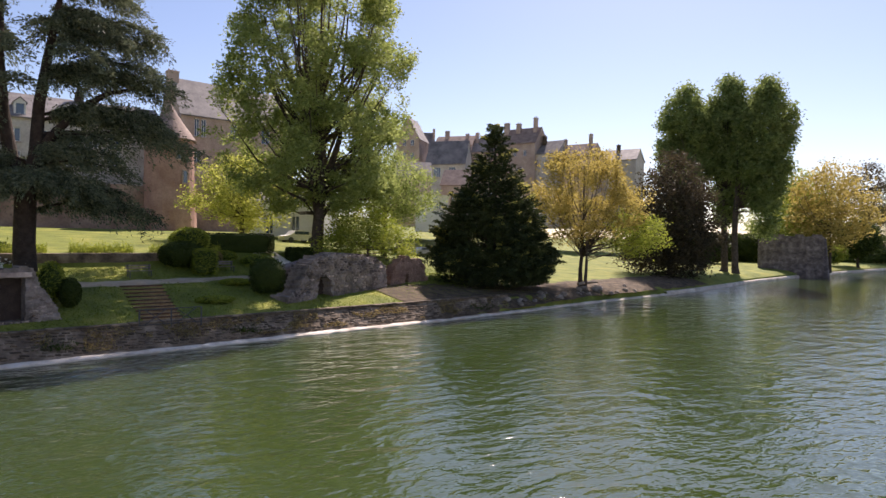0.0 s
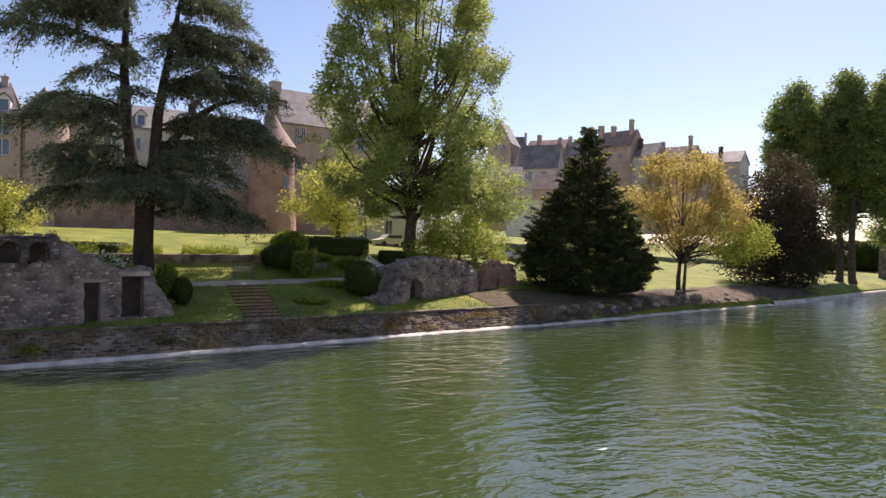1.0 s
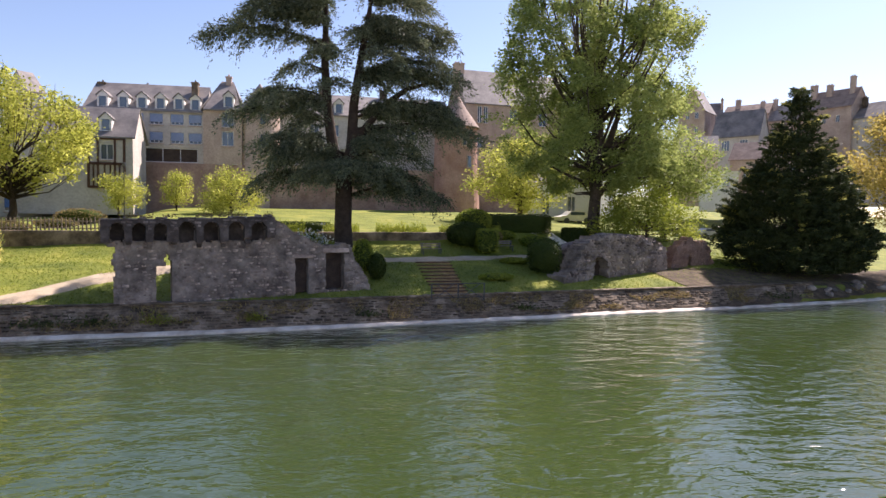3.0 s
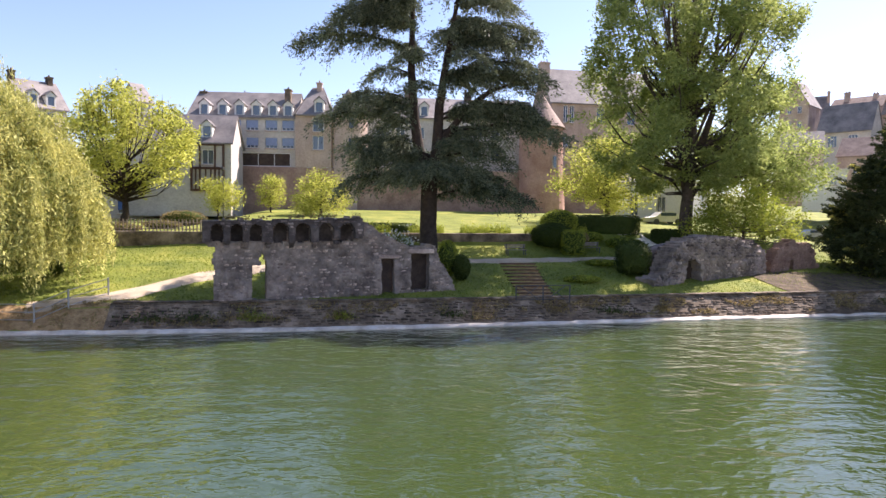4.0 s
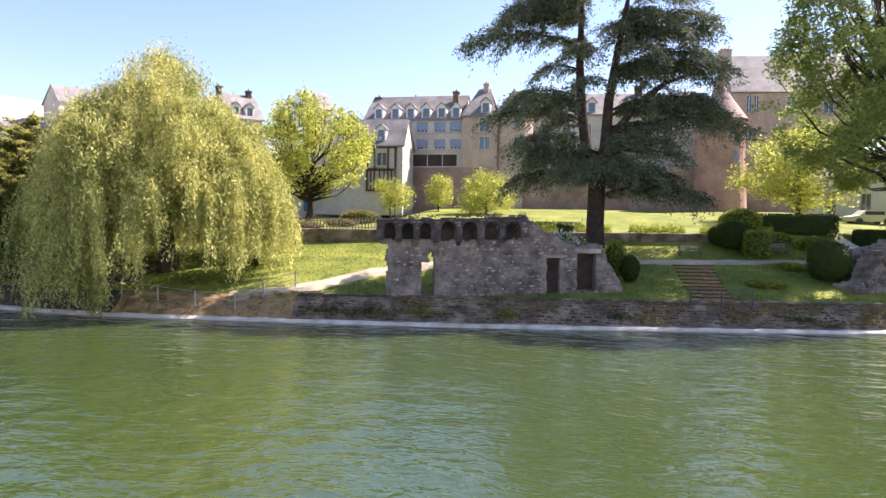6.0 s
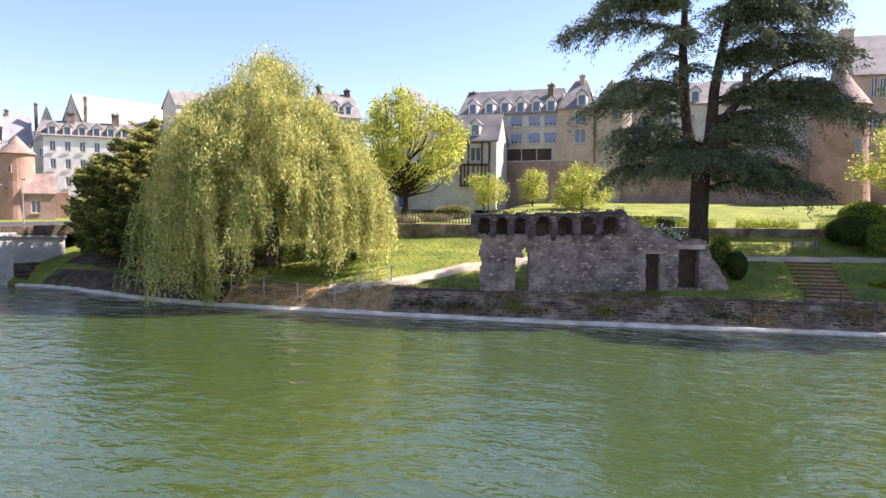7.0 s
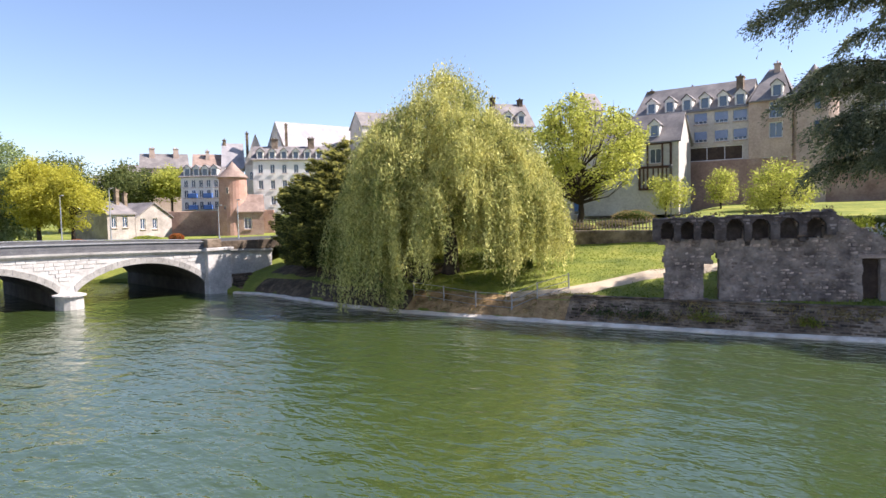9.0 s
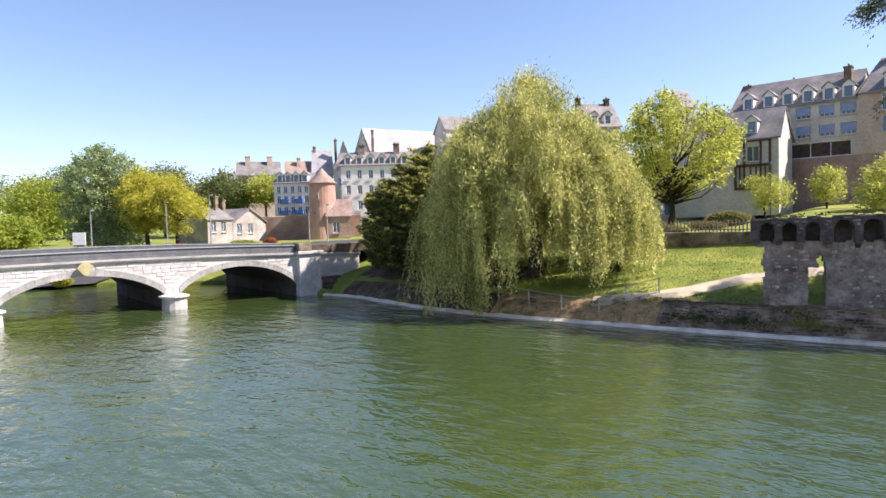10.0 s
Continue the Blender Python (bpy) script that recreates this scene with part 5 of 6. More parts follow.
town_house("brown stone town house with chimneys on the hill", "hill town roofs", (63.70, 99.84, 12.94), (68.67, 96.48, 12.96), 8, 14.5, 15.0, "flat", M_WHITE, M_WHITE, [(12.2, 13.4, [4.2], 0.9)], [])
for sx, seed, tp, rr, lm, zz in (((-105.20, 39.57, 5.80), 131, 19.6, 8.0, L_CHEST, 4.6),):
    broadleaf("chestnut_tree", "large dense rounded chestnut tree in leaf", sx[0], sx[1], tp, zz, rr, 6, 0.5, lm, M_BARK, 900, 48, 0.36, seed, [(0, 0.8), (0.3, 1.0), (0.6, 0.97), (0.8, 0.8), (0.93, 0.5), (1, 0.2)], 0.3, 0.38, fork=2)
for sx, seed, tp, z0, rr in (((-95.74, 41.64, 4.82), 132, 15.6, 6.6, 4.6), ((-92.25, 44.48, 4.69), 133, 14.6, 6.2, 4.6)):
    broadleaf("ochre_tree", "round tree with mustard-yellow spring leaves", sx[0], sx[1], tp, z0, rr, 4, 0.3, L_OCHRE, M_BARK_D, 420, 36, 0.32, seed, ROUND, 0.5, 0.45, group="mustard trees beyond the bridge")
for sx, seed, tp, z0, rr, lm in (((-154.72, 71.43, 13.18), 134, 22, 9, 9, L_MID), ((-154.06, 44.57, 10.73), 135, 19, 6, 8, L_SHRUB), ((-223.19, 57.07, 12.71), 136, 24, 5, 14, L_MID), ((-190.98, 60.67, 14.70), 137, 24, 8, 9, L_MID), ((-139.49, 79.24, 13.87), 138, 19.5, 10, 8, L_MID), ((-130.63, 84.24, 14.14), 139, 18, 13, 4, L_LEFT), ((-136.23, 33.86, 6.24), 140, 9, 4.5, 6, L_SHRUB)):
    broadleaf("hill_tree", "spring-green tree on the slope beyond the bridge", sx[0], sx[1], tp, z0, rr, rr * 0.8, 0.3, lm, M_BARK, 300, 40, 0.55, seed, ROUND, 0.2, 1.0, group="trees beyond the bridge")


# ---- the stone bridge ----
BX, BY = -50.9 - 19.0 * 0.984, 36.8 + 19.0 * 0.176
bdir = math.degrees(math.atan2(-0.9844, -0.1758))
bridge = thing("bridge", (BX, BY, 0), "pale stone bridge of three flat arches with a dark rail", "bridge", turn=bdir)
# local x runs across the river, local y towards the garden side
SPANS = [(0.9, 11.4), (12.6, 24.2), (25.4, 35.9)]
BW = 19.0


def deck(u):
    return 4.05 + 0.32 * (1 - ((u - 18.4) / 18.4) ** 2)


def soffit(u):
    for a, b in SPANS:
        if a <= u <= b:
            m, h = (a + b) / 2, (b - a) / 2
            return 1.2 + 1.95 * max(0, 1 - ((u - m) / h) ** 2) ** 0.8
    return None


us = sorted({*np.linspace(-6, 43, 60), *[q for a, b in SPANS for q in np.linspace(a, b, 25)]})
for y in (0.0, BW):
    bm = bmesh.new()
    for u0, u1 in zip(us, us[1:]):
        op = soffit((u0 + u1) / 2) is not None
        l0 = soffit(u0) if op and soffit(u0) is not None else (1.2 if op else -1.5)
        l1 = soffit(u1) if op and soffit(u1) is not None else (1.2 if op else -1.5)
        f = [bm.verts.new(p) for p in ((u0, y, l0), (u1, y, l1), (u1, y, deck(u1)), (u0, y, deck(u0)))]
        bm.faces.new(f if y else f[::-1])
    bmesh.ops.remove_doubles(bm, verts=bm.verts, dist=1e-4)
    part("spandrel_wall", bm, M_BRIDGE, bridge)
# arch undersides, their deep shade painted into the stone colour
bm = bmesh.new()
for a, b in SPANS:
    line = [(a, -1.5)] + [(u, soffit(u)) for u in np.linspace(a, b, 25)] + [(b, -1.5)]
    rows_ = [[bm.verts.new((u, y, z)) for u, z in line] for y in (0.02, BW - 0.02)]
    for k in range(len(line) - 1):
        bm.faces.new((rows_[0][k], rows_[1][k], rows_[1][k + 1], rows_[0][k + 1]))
part("vault", bm, M_VAULT_SHADE, bridge, "underside of the arches, deep shade put into its colour")
part("roadway", boxbm(-14, 50, 0.3, BW - 0.3, 4.0, 4.36), M_ASPHALT, bridge, "asphalt roadway")


def sweep(name, prof, material, label=""):
    bm = bmesh.new()
    uu = np.linspace(-6, 43, 50)
    rows_ = [[bm.verts.new((u, y, deck(u) + z)) for y, z in prof] for u in uu]
    n = len(prof)
    for q, w in zip(rows_, rows_[1:]):
        for k in range(n):
            bm.faces.new((q[k], q[(k + 1) % n], w[(k + 1) % n], w[k]))
    bm.faces.new(rows_[0][::-1])
    bm.faces.new(rows_[-1])
    return part(name, bm, material, bridge, label)


for side, s in ((BW, 1), (0.0, -1)):
    sweep("cornice", [(side - 0.1 * s, -0.32), (side + 0.16 * s, -0.30), (side + 0.28 * s, -0.16), (side + 0.30 * s, 0.0), (side - 0.1 * s, 0.0)], M_BRIDGE, "pale moulded stone cornice")
    sweep("fascia", [(side - 0.12 * s, 0.0), (side + 0.10 * s, 0.0), (side + 0.10 * s, 0.26), (side - 0.12 * s, 0.26)], M_RAIL, "grey metal fascia")
    sweep("parapet", [(side - 0.12 * s, 0.30), (side + 0.02 * s, 0.30), (side + 0.02 * s, 0.62), (side - 0.12 * s, 0.62)], M_RAIL, "grey metal parapet panel")
    sweep("handrail", [(side - 0.16 * s, 0.64), (side + 0.12 * s, 0.64), (side + 0.12 * s, 0.74), (side - 0.16 * s, 0.74)], M_GALV, "grey metal coping rail")
for a, b in SPANS:
    m, h = (a + b) / 2, (b - a) / 2
    N = 23
    for i in range(N):
        p0, p1 = math.pi * i / N, math.pi * (i + 1) / N
        bm = bmesh.new()
        v = []
        for y in (BW - 0.2, BW + 0.05):
            for ang, ex in ((p0, 0), (p1, 0), (p1 - 0.006, 0.55), (p0 + 0.006, 0.55)):
                v.append(bm.verts.new((m - (1 - 2 * ang / math.pi) * (h + ex * 0.25), y, 1.2 + ex * 0.9 + 1.95 * max(0, 1 - (1 - 2 * ang / math.pi) ** 2) ** 0.8)))
        bm.faces.new(v[0:4][::-1])
        bm.faces.new(v[4:8])
        for k in range(4):
            bm.faces.new((v[k], v[(k + 1) % 4], v[4 + (k + 1) % 4], v[4 + k]))
        part("voussoir", bm, M_RING, bridge)
for u in (12.0, 24.8):
    bm = bmesh.new()
    tube(bm, [(u, BW + 0.4, -1.5), (u, BW + 0.4, 0.95), (u, BW + 0.4, 1.0)], [1.05, 0.98, 0.9], 14)
    part("pier_cutwater", bm, M_BRIDGE, bridge, "pale rounded stone cutwater")
    bm = bmesh.new()
    tube(bm, [(u, BW + 0.4, 1.0), (u, BW + 0.4, 1.12), (u, BW + 0.4, 1.22)], [1.2, 1.2, 0.85], 14)
    part("cutwater_cap", bm, M_BRIDGE, bridge)
# end pillar and abutment
bm = boxbm(-1.5, 0.75, BW - 0.4, BW + 0.5, -1.5, 3.9, 0.04)
box(bm, -1.7, 0.95, BW - 0.5, BW + 0.75, 3.9, 4.2, 0.04)
part("abutment_pillar", bm, M_BRIDGE, bridge, "pale stone end pillar")
part("pillar_block", boxbm(-0.5, 0.85, BW - 0.5, BW + 0.7, 4.2, 4.98, 0.05), M_QUAY, bridge, "dark weathered parapet end block")
part("return_parapet", boxbm(-7.5, -0.5, BW - 0.35, BW + 0.2, 3.9, 4.75, 0.05), M_QUAY, bridge, "dark weathered stone parapet")
bm = bmesh.new()
box(bm, -5.6, -1.5, BW - 0.9, BW - 0.3, -0.5, 3.9)
part("abutment_wall", bm, M_QUAY, bridge, "dark stone wing wall")
# solid dark block in place of an opening, shade put into its colour
bm = bmesh.new()
box(bm, -3.0, -1.9, BW - 0.36, BW - 0.22, 1.7, 3.0)
tube(bm, [(-2.45, BW - 0.22, 2.95), (-2.45, BW - 0.36, 2.95)], [0.55, 0.55], 14)
part("niche", bm, M_DARK, bridge, "arched opening, its shade painted as a dark block")
part("landing", boxbm(-3.6, -1.5, BW - 0.3, BW + 0.5, 1.4, 1.65, 0.03), M_QUAY, bridge, "stone landing")
for k in range(8):
    part("step", boxbm(-3.0, -1.6, BW + 0.5, BW + 0.75 + 0.25 * (7 - k), 0.18 * k, 0.18 * (k + 1), 0.01), M_QUAY, bridge)
bm = bmesh.new()
pts = [(18.4 - 0.6, 0.0), (18.4 - 0.22, 0.42), (18.4 + 0.22, 0.42), (18.4 + 0.6, 0.0), (18.4 + 0.2, -0.5), (18.4, -0.66), (18.4 - 0.2, -0.5)]
lo = [bm.verts.new((x, BW + 0.3, 3.85 + z)) for x, z in pts]
hi = [bm.verts.new((x, BW + 0.48, 3.85 + z)) for x, z in pts]
bm.faces.new(lo)
bm.faces.new(hi[::-1])
for i in range(len(pts)):
    bm.faces.new((lo[i], lo[(i + 1) % len(pts)], hi[(i + 1) % len(pts)], hi[i]))
part("shield", bm, M_YELLOW, bridge, "ochre stone shield on the keystone")


# street lamps beyond the bridge
def street_lamp(p, base, top, label, two=False):
    t = thing("street_lamp", (p[0], p[1], base), label, "lamp", "street lamps by the bridge")
    h = top - base
    bm = bmesh.new()
    tube(bm, [(0, 0, 0), (0, 0, 0.6), (0, 0, h)], [0.14, 0.09, 0.05], 8)
    part("pole", bm, M_GALV, t)
    for s in ((-1, 1) if two else (1,)):
        bm = boxbm(-0.05 if s > 0 else -0.75, 0.75 if s > 0 else 0.05, -0.12, 0.12, h, h + 0.12, 0.03)
        part("lamp_head", bm, M_GALV, t)
    return t


for p, b_, tp in (((-84.89, 45.72, 4.31), 4.1, 11.2), ((-87.07, 30.91, 4.57), 4.1, 9.2), ((-85.59, 39.85, 4.28), 4.1, 10.2), ((-80.87, 59.57, 4.45), 4.1, 8.9), ((-77.66, 60.50, 4.39), 4.1, 9.6)):
    street_lamp(p, b_, tp, "slim grey street lamp beyond the bridge")
for p, w, h, lf, sd in (((-83.08, 40.48, 5.23), 3.2, 1.4, L_RED, 141), ((-80.82, 52.61, 4.73), 2.4, 1.2, L_RED, 142), ((-84.36, 26.38, 4.94), 3.6, 1.8, L_OCHRE, 143), ((-84.79, 36.75, 4.88), 4, 1.3, L_SHRUB, 144), ((-81.94, 48.92, 4.48), 5, 1.0, L_SHRUB, 145), ((-89.26, 36.43, 4.89), 3.6, 1.4, L_OCHRE, 146)):
    bush("roadside_shrub", "low coloured shrub in the road island bed", p[0], p[1], ground(p[0], p[1]) - 0.05, w / 2, w / 3, h, lf, sd, 1500, 0.2)
sg = thing("road_sign", (-85.62, 28.99, 4.67), "white rectangular road sign on two posts", "sign")
part("panel", boxbm(-0.75, 0.75, -0.04, 0.04, 0.4, 1.9, 0.02), M_WHITE, sg)
for s in (-0.6, 0.6):
    part("post", boxbm(s - 0.04, s + 0.04, 0.04, 0.12, -1.6, 1.8), M_GALV, sg)
for v in sg.children:
    v.rotation_euler.z = radians(50)


# ---- the ruins ----
def masked(bm, u0, u1, z0, z1, cell, inside, y0, y1, rough=0.05, seed=0.0, zfun=None):
    """A wall built of small cells where inside(u, z) holds: rough front, back, and edges all round."""
    nu, nz = int(round((u1 - u0) / cell)), int(round((z1 - z0) / cell))
    on = [[inside(u0 + (i + 0.5) * cell, z0 + (j + 0.5) * cell) for j in range(nz)] for i in range(nu)]
    cache = {}

    def v(i, j, k):
        key = (i, j, k)
        if key not in cache:
            u, z = u0 + i * cell, z0 + j * cell
            du = rough * 0.9 * noise.noise((u * 3.1 + seed, z * 3.1, 1.0 + k))
            dz_ = rough * 0.9 * noise.noise((u * 3.1 + seed, z * 3.1, 7.0 + k))
            dy = rough * (1.1 * noise.noise((u * 1.7, z * 1.7 + seed, 3.0)) + 0.9 * noise.noise((u * 5, z * 5, seed)))
            cache[key] = bm.verts.new((u + du, (y0 + dy) if k == 0 else (y1 - dy), z + dz_))
        return cache[key]
    for i in range(nu):
        for j in range(nz):
            if not on[i][j]:
                continue
            bm.faces.new((v(i, j, 0), v(i + 1, j, 0), v(i + 1, j + 1, 0), v(i, j + 1, 0)))
            bm.faces.new((v(i, j, 1), v(i, j + 1, 1), v(i + 1, j + 1, 1), v(i + 1, j, 1)))
            for di, dj, a, b in ((-1, 0, (i, j), (i, j + 1)), (1, 0, (i + 1, j + 1), (i + 1, j)), (0, -1, (i + 1, j), (i, j)), (0, 1, (i, j + 1), (i + 1, j + 1))):
                ii, jj = i + di, j + dj
                if not (0 <= ii < nu and 0 <= jj < nz and on[ii][jj]):
                    bm.faces.new((v(*a, 1), v(*a, 0), v(*b, 0), v(*b, 1)))


def stone_meshes(n, material, seed):
    """A few rough bevelled stone faces, 1 x 1, for sharing."""
    r = np.random.default_rng(seed)
    out = []
    for k in range(n):
        j = lambda s: r.uniform(-s, s)
        a = [(-0.5 + abs(j(0.08)), 0, -0.5 + abs(j(0.1))), (0.5 - abs(j(0.08)), 0, -0.5 + abs(j(0.1))), (0.5 - abs(j(0.08)), 0, 0.5 - abs(j(0.1))), (-0.5 + abs(j(0.08)), 0, 0.5 - abs(j(0.1)))]
        f = [(x * 0.86, -0.8 - j(0.25), z * 0.8) for x, _, z in a]
        m = (j(0.1), -1.05, j(0.1))
        v = a + f + [m]
        fs = [(0, 1, 5, 4), (1, 2, 6, 5), (2, 3, 7, 6), (3, 0, 4, 7), (4, 5, 8), (5, 6, 8), (6, 7, 8), (7, 4, 8)]
        me = bpy.data.meshes.new("stone")
        me.from_pydata(v, [], fs)
        me.materials.append(material)
        out.append(me)
    return out


def courses(u0, u1, z0, z1, inside, r, hmin=0.15, hmax=0.24, lmin=0.25, lmax=0.55, skip=0.12):
    z, out = z0, []
    while z < z1:
        h = r.uniform(hmin, hmax)
        u = u0 + r.uniform(-0.2, 0)
        while u < u1:
            l = r.uniform(lmin, lmax)
            c = (u + l / 2, z + h / 2)
            if r.uniform() > skip and all(inside(c[0] + a * l * 0.45, c[1] + b * h * 0.45) for a in (-1, 1) for b in (-1, 1)):
                out.append((c[0], c[1], l - 0.03, h - 0.025))
            u += l
        z += h
    return out


def lay_stones(parent, stones, meshes, r, yfun, limit=300, proud=(0.03, 0.07), name="stone", material=None, stuff_name="stone_infill"):
    for c in stones[:limit]:
        ob = new(name, meshes[int(r.integers(len(meshes)))])
        ob.parent = parent
        ob.matrix_local = Matrix.LocRotScale((c[0], yfun(c[0], c[1]), c[1]), Euler((0, r.uniform(-0.05, 0.05), 0)), (c[2], r.uniform(*proud), c[3]))
    rest = stones[limit:]
    if rest:
        vs, fs = [], []
        for c in rest:
            me = meshes[int(r.integers(len(meshes)))]
            b = len(vs)
            p = r.uniform(*proud)
            y = yfun(c[0], c[1])
            vs += [(c[0] + v.co.x * c[2], y + v.co.y * p, c[1] + v.co.z * c[3]) for v in me.vertices]
            fs += [tuple(b + i for i in f.vertices) for f in me.polygons]
        tagged(mesh_ob(stuff_name, vs, fs, meshes[0].materials[0], parent), kind="stuff")


ZR = 1.45
ruin = thing("ruined_wall", (-11.2, 37.3, ZR), "ruined grey rubble wall with corbelled arches and doorways", "ruin", turn=math.degrees(math.atan2(4.3, 14.4)))
TOP = [(0, 4.72), (3, 4.75), (6, 4.85), (9.0, 4.97), (9.4, 4.6), (10.2, 4.05), (10.8, 3.75), (11.6, 3.3), (12.2, 3.2), (13.9, 3.28), (14.1, 2.5), (14.5, 1.9), (15.0, 1.1), (15.3, 0.3)]
GAPS = [(2.72, 3.5, 0.1, 2.15), (10.42, 11.25, 0.1, 2.42), (12.3, 13.55, 0.42, 2.72)]


def in_ruin(u, z):
    if z > smooth_line(TOP, u) + 0.16 * noise.noise((u * 1.9, 4.2, 0)) or z < -0.3:
        return False
    if u < 0.62 + 0.18 * noise.noise((z * 1.5, 8.1, 0)) and z < 3.2:
        return False
    if u < 0.45 - 0.4 * min(1, max(0, (z - 3.0) / 0.6)):
        return False
    for a, b, c, d in GAPS:
        if a < u < b and c < z < d:
            return False
    # the hole broken out above the passage
    if 2.75 < u < 3.55 and 2.15 < z < 2.9 and noise.noise((u * 2.6, z * 2.0, 2.2)) > 0.2:
        return False
    # pockets behind the arches
    for k, c in enumerate((0.8, 1.85, 2.9, 4.28, 5.54, 6.9, 8.18)):
        hw = (0.36 if k < 3 else 0.46) + 0.05 * noise.noise((z * 3, k, 0))
        if abs(u - c) < hw and 3.5 + 0.14 * noise.noise((u * 5, k, 4)) < z < 4.12 or math.hypot(u - c, z - 4.12) < hw:
            return False
    # crumbled sockets under the arches
    if 3.4 < z - 0 < 3.75 and 3.5 < u < 9 and noise.noise((u * 2.2, z * 3, 6.6)) > 0.32:
        return False
    return True


bm = bmesh.new()
masked(bm, 0, 15.4, -0.3, 5.2, 0.1, in_ruin, 0.0, 1.0, 0.06, 1.0)
part("wall", bm, M_MORTAR, ruin)
ARCH = [0.8, 1.85, 2.9, 4.28, 5.54, 6.9, 8.18]


def in_band(u, z):
    if u < 0.02 or u > 9.15 + 0.2 * noise.noise((z * 2, 1, 1)) or z > smooth_line(TOP, u) + 0.15 * noise.noise((u * 1.9, 4.2, 0)) - 0.05 or z < 3.45:
        return False
    for k, c in enumerate(ARCH):
        hw = 0.36 if k < 3 else 0.46
        if abs(u - c) < hw and z < 4.12 or math.hypot(u - c, z - 4.12) < hw:
            return False
    lowest = 3.42 + 0.2 * noise.noise((u * 1.3, 5, 5)) + (0.25 if u > 7 else 0)
    return z > lowest


bm = bmesh.new()
masked(bm, 0, 9.4, 3.3, 5.2, 0.075, in_band, -0.48, 0.02, 0.03, 2.0)
part("arch_band", bm, M_RUIN_DARK, ruin, "corbelled arcade of seven small round arches")
for k in range(len(ARCH) - 1):
    m = (ARCH[k] + ARCH[k + 1]) / 2
    bm = bmesh.new()
    box(bm, m - 0.16, m + 0.16, -0.36, 0.05, 3.32, 3.56, 0.05)
    box(bm, m - 0.13, m + 0.13, -0.17, 0.05, 3.12, 3.34, 0.05)
    part("corbel", bm, M_RUIN_DARK, ruin, "stepped stone corbel")
part("lintel", boxbm(10.2, 11.5, -0.06, 0.3, 2.42, 2.62, 0.02), M_RUIN, ruin, "pale stone door lintel")
part("lintel", boxbm(12.1, 13.8, -0.06, 0.3, 2.72, 2.98, 0.02), M_RUIN, ruin, "pale stone lintel")
part("door_board", boxbm(10.42, 11.25, 0.42, 0.5, 0.05, 2.42), M_DARK, ruin, "dark boarded door")
# the recess's shade is painted on as a dark back
part("niche_back", boxbm(12.3, 13.55, 0.62, 0.75, 0.4, 2.75), M_DARK, ruin, "recess back, coloured dark for the shade inside")
# added backing whose dark stone stands for shade inside the arch pockets
part("pocket_back", boxbm(0.35, 9.0, 0.5, 0.62, 3.3, 4.7), M_RUIN_DARK, ruin, "backing behind the arches, coloured dark for the pockets' shade")
rr_ = np.random.default_rng(101)
R_MESH = stone_meshes(6, M_RUIN, 5)
st = courses(0.5, 15.2, 0.0, 4.95, lambda u, z: in_ruin(u, z) and (u > 9.2 or z < 3.5), rr_, skip=0.25)
rr_.shuffle(st)
lay_stones(ruin, st, R_MESH, rr_, lambda u, z: 0.04, 300)
st = courses(0.1, 9.1, 3.6, 5.0, in_band, rr_, 0.12, 0.18, 0.2, 0.45, 0.1)
lay_stones(ruin, st, stone_meshes(4, M_RUIN_DARK, 6), rr_, lambda u, z: -0.46, 0, stuff_name="arch_stonework")
# tufts on the ruin's head
tuft = [(u, rr_.uniform(0.1, 0.9), smooth_line(TOP, u) + 0.02 + abs(rr_.normal()) * 0.1) for u in rr_.uniform(0.1, 12, 700) if noise.noise((u * 0.8, 3, 3)) > -0.1]
leaf_mesh("wall_growth", np.array(tuft), 0.16, L_DRY, ruin, rr_, label="dry grass growing on the wall head", kind="stuff")

# the second ruin: a low vaulted stump with an arched niche
ruin2 = thing("ruined_vault", (17.8, 44.3, 1.75), "low ruined stone vault with a small arched niche", "ruin", turn=math.degrees(math.atan2(4.4, 10.4)))
TOP2 = [(0.6, 0.5), (1.0, 1.5), (1.5, 2.3), (2.1, 2.9), (2.9, 3.3), (4.4, 3.5), (6.7, 3.5), (8.3, 3.3), (9.8, 3.1), (10.6, 2.75), (11.2, 2.3), (11.5, 0.6)]


def in_vault(u, z):
    if z > smooth_line(TOP2, u) + 0.3 * noise.noise((u * 1.5, 1.1, 0)) + 0.26 * noise.noise((u * 4.3, 2.1, 0)) or z < -0.3:
        return False
    if abs(u - 3.55) < 0.72 and z < 1.1:
        return False
    return not (math.hypot(u - 3.55, z - 1.1) < 0.72)


bm = bmesh.new()
masked(bm, -0.3, 11.7, -0.35, 3.9, 0.11, in_vault, 0.0, 1.6, 0.16, 5.0)
part("wall", bm, M_MORTAR, ruin2)
bm = bmesh.new()
bmesh.ops.create_icosphere(bm, subdivisions=4, radius=1.0)
for v in bm.verts:
    g = 1 + 0.12 * noise.noise(v.co * 3)
    v.co = Vector((5.9 + v.co.x * 5.1 * g, 2.7 + v.co.y * 1.4 * g, max(-0.3, 1.75 + v.co.z * 1.3 * g + 0.12 * noise.noise(v.co * 9))))
part("rubble_core", bm, M_RUIN_DARK, ruin2, "mossy rubble top")
# niche shade painted on as a dark back
part("niche_back", boxbm(2.75, 4.35, 0.85, 0.95, -0.2, 1.95), M_DARK, ruin2, "dark shaded niche")
st = courses(-0.1, 11.5, 0.0, 3.6, in_vault, rr_, 0.16, 0.26, 0.25, 0.6, 0.22)
rr_.shuffle(st)
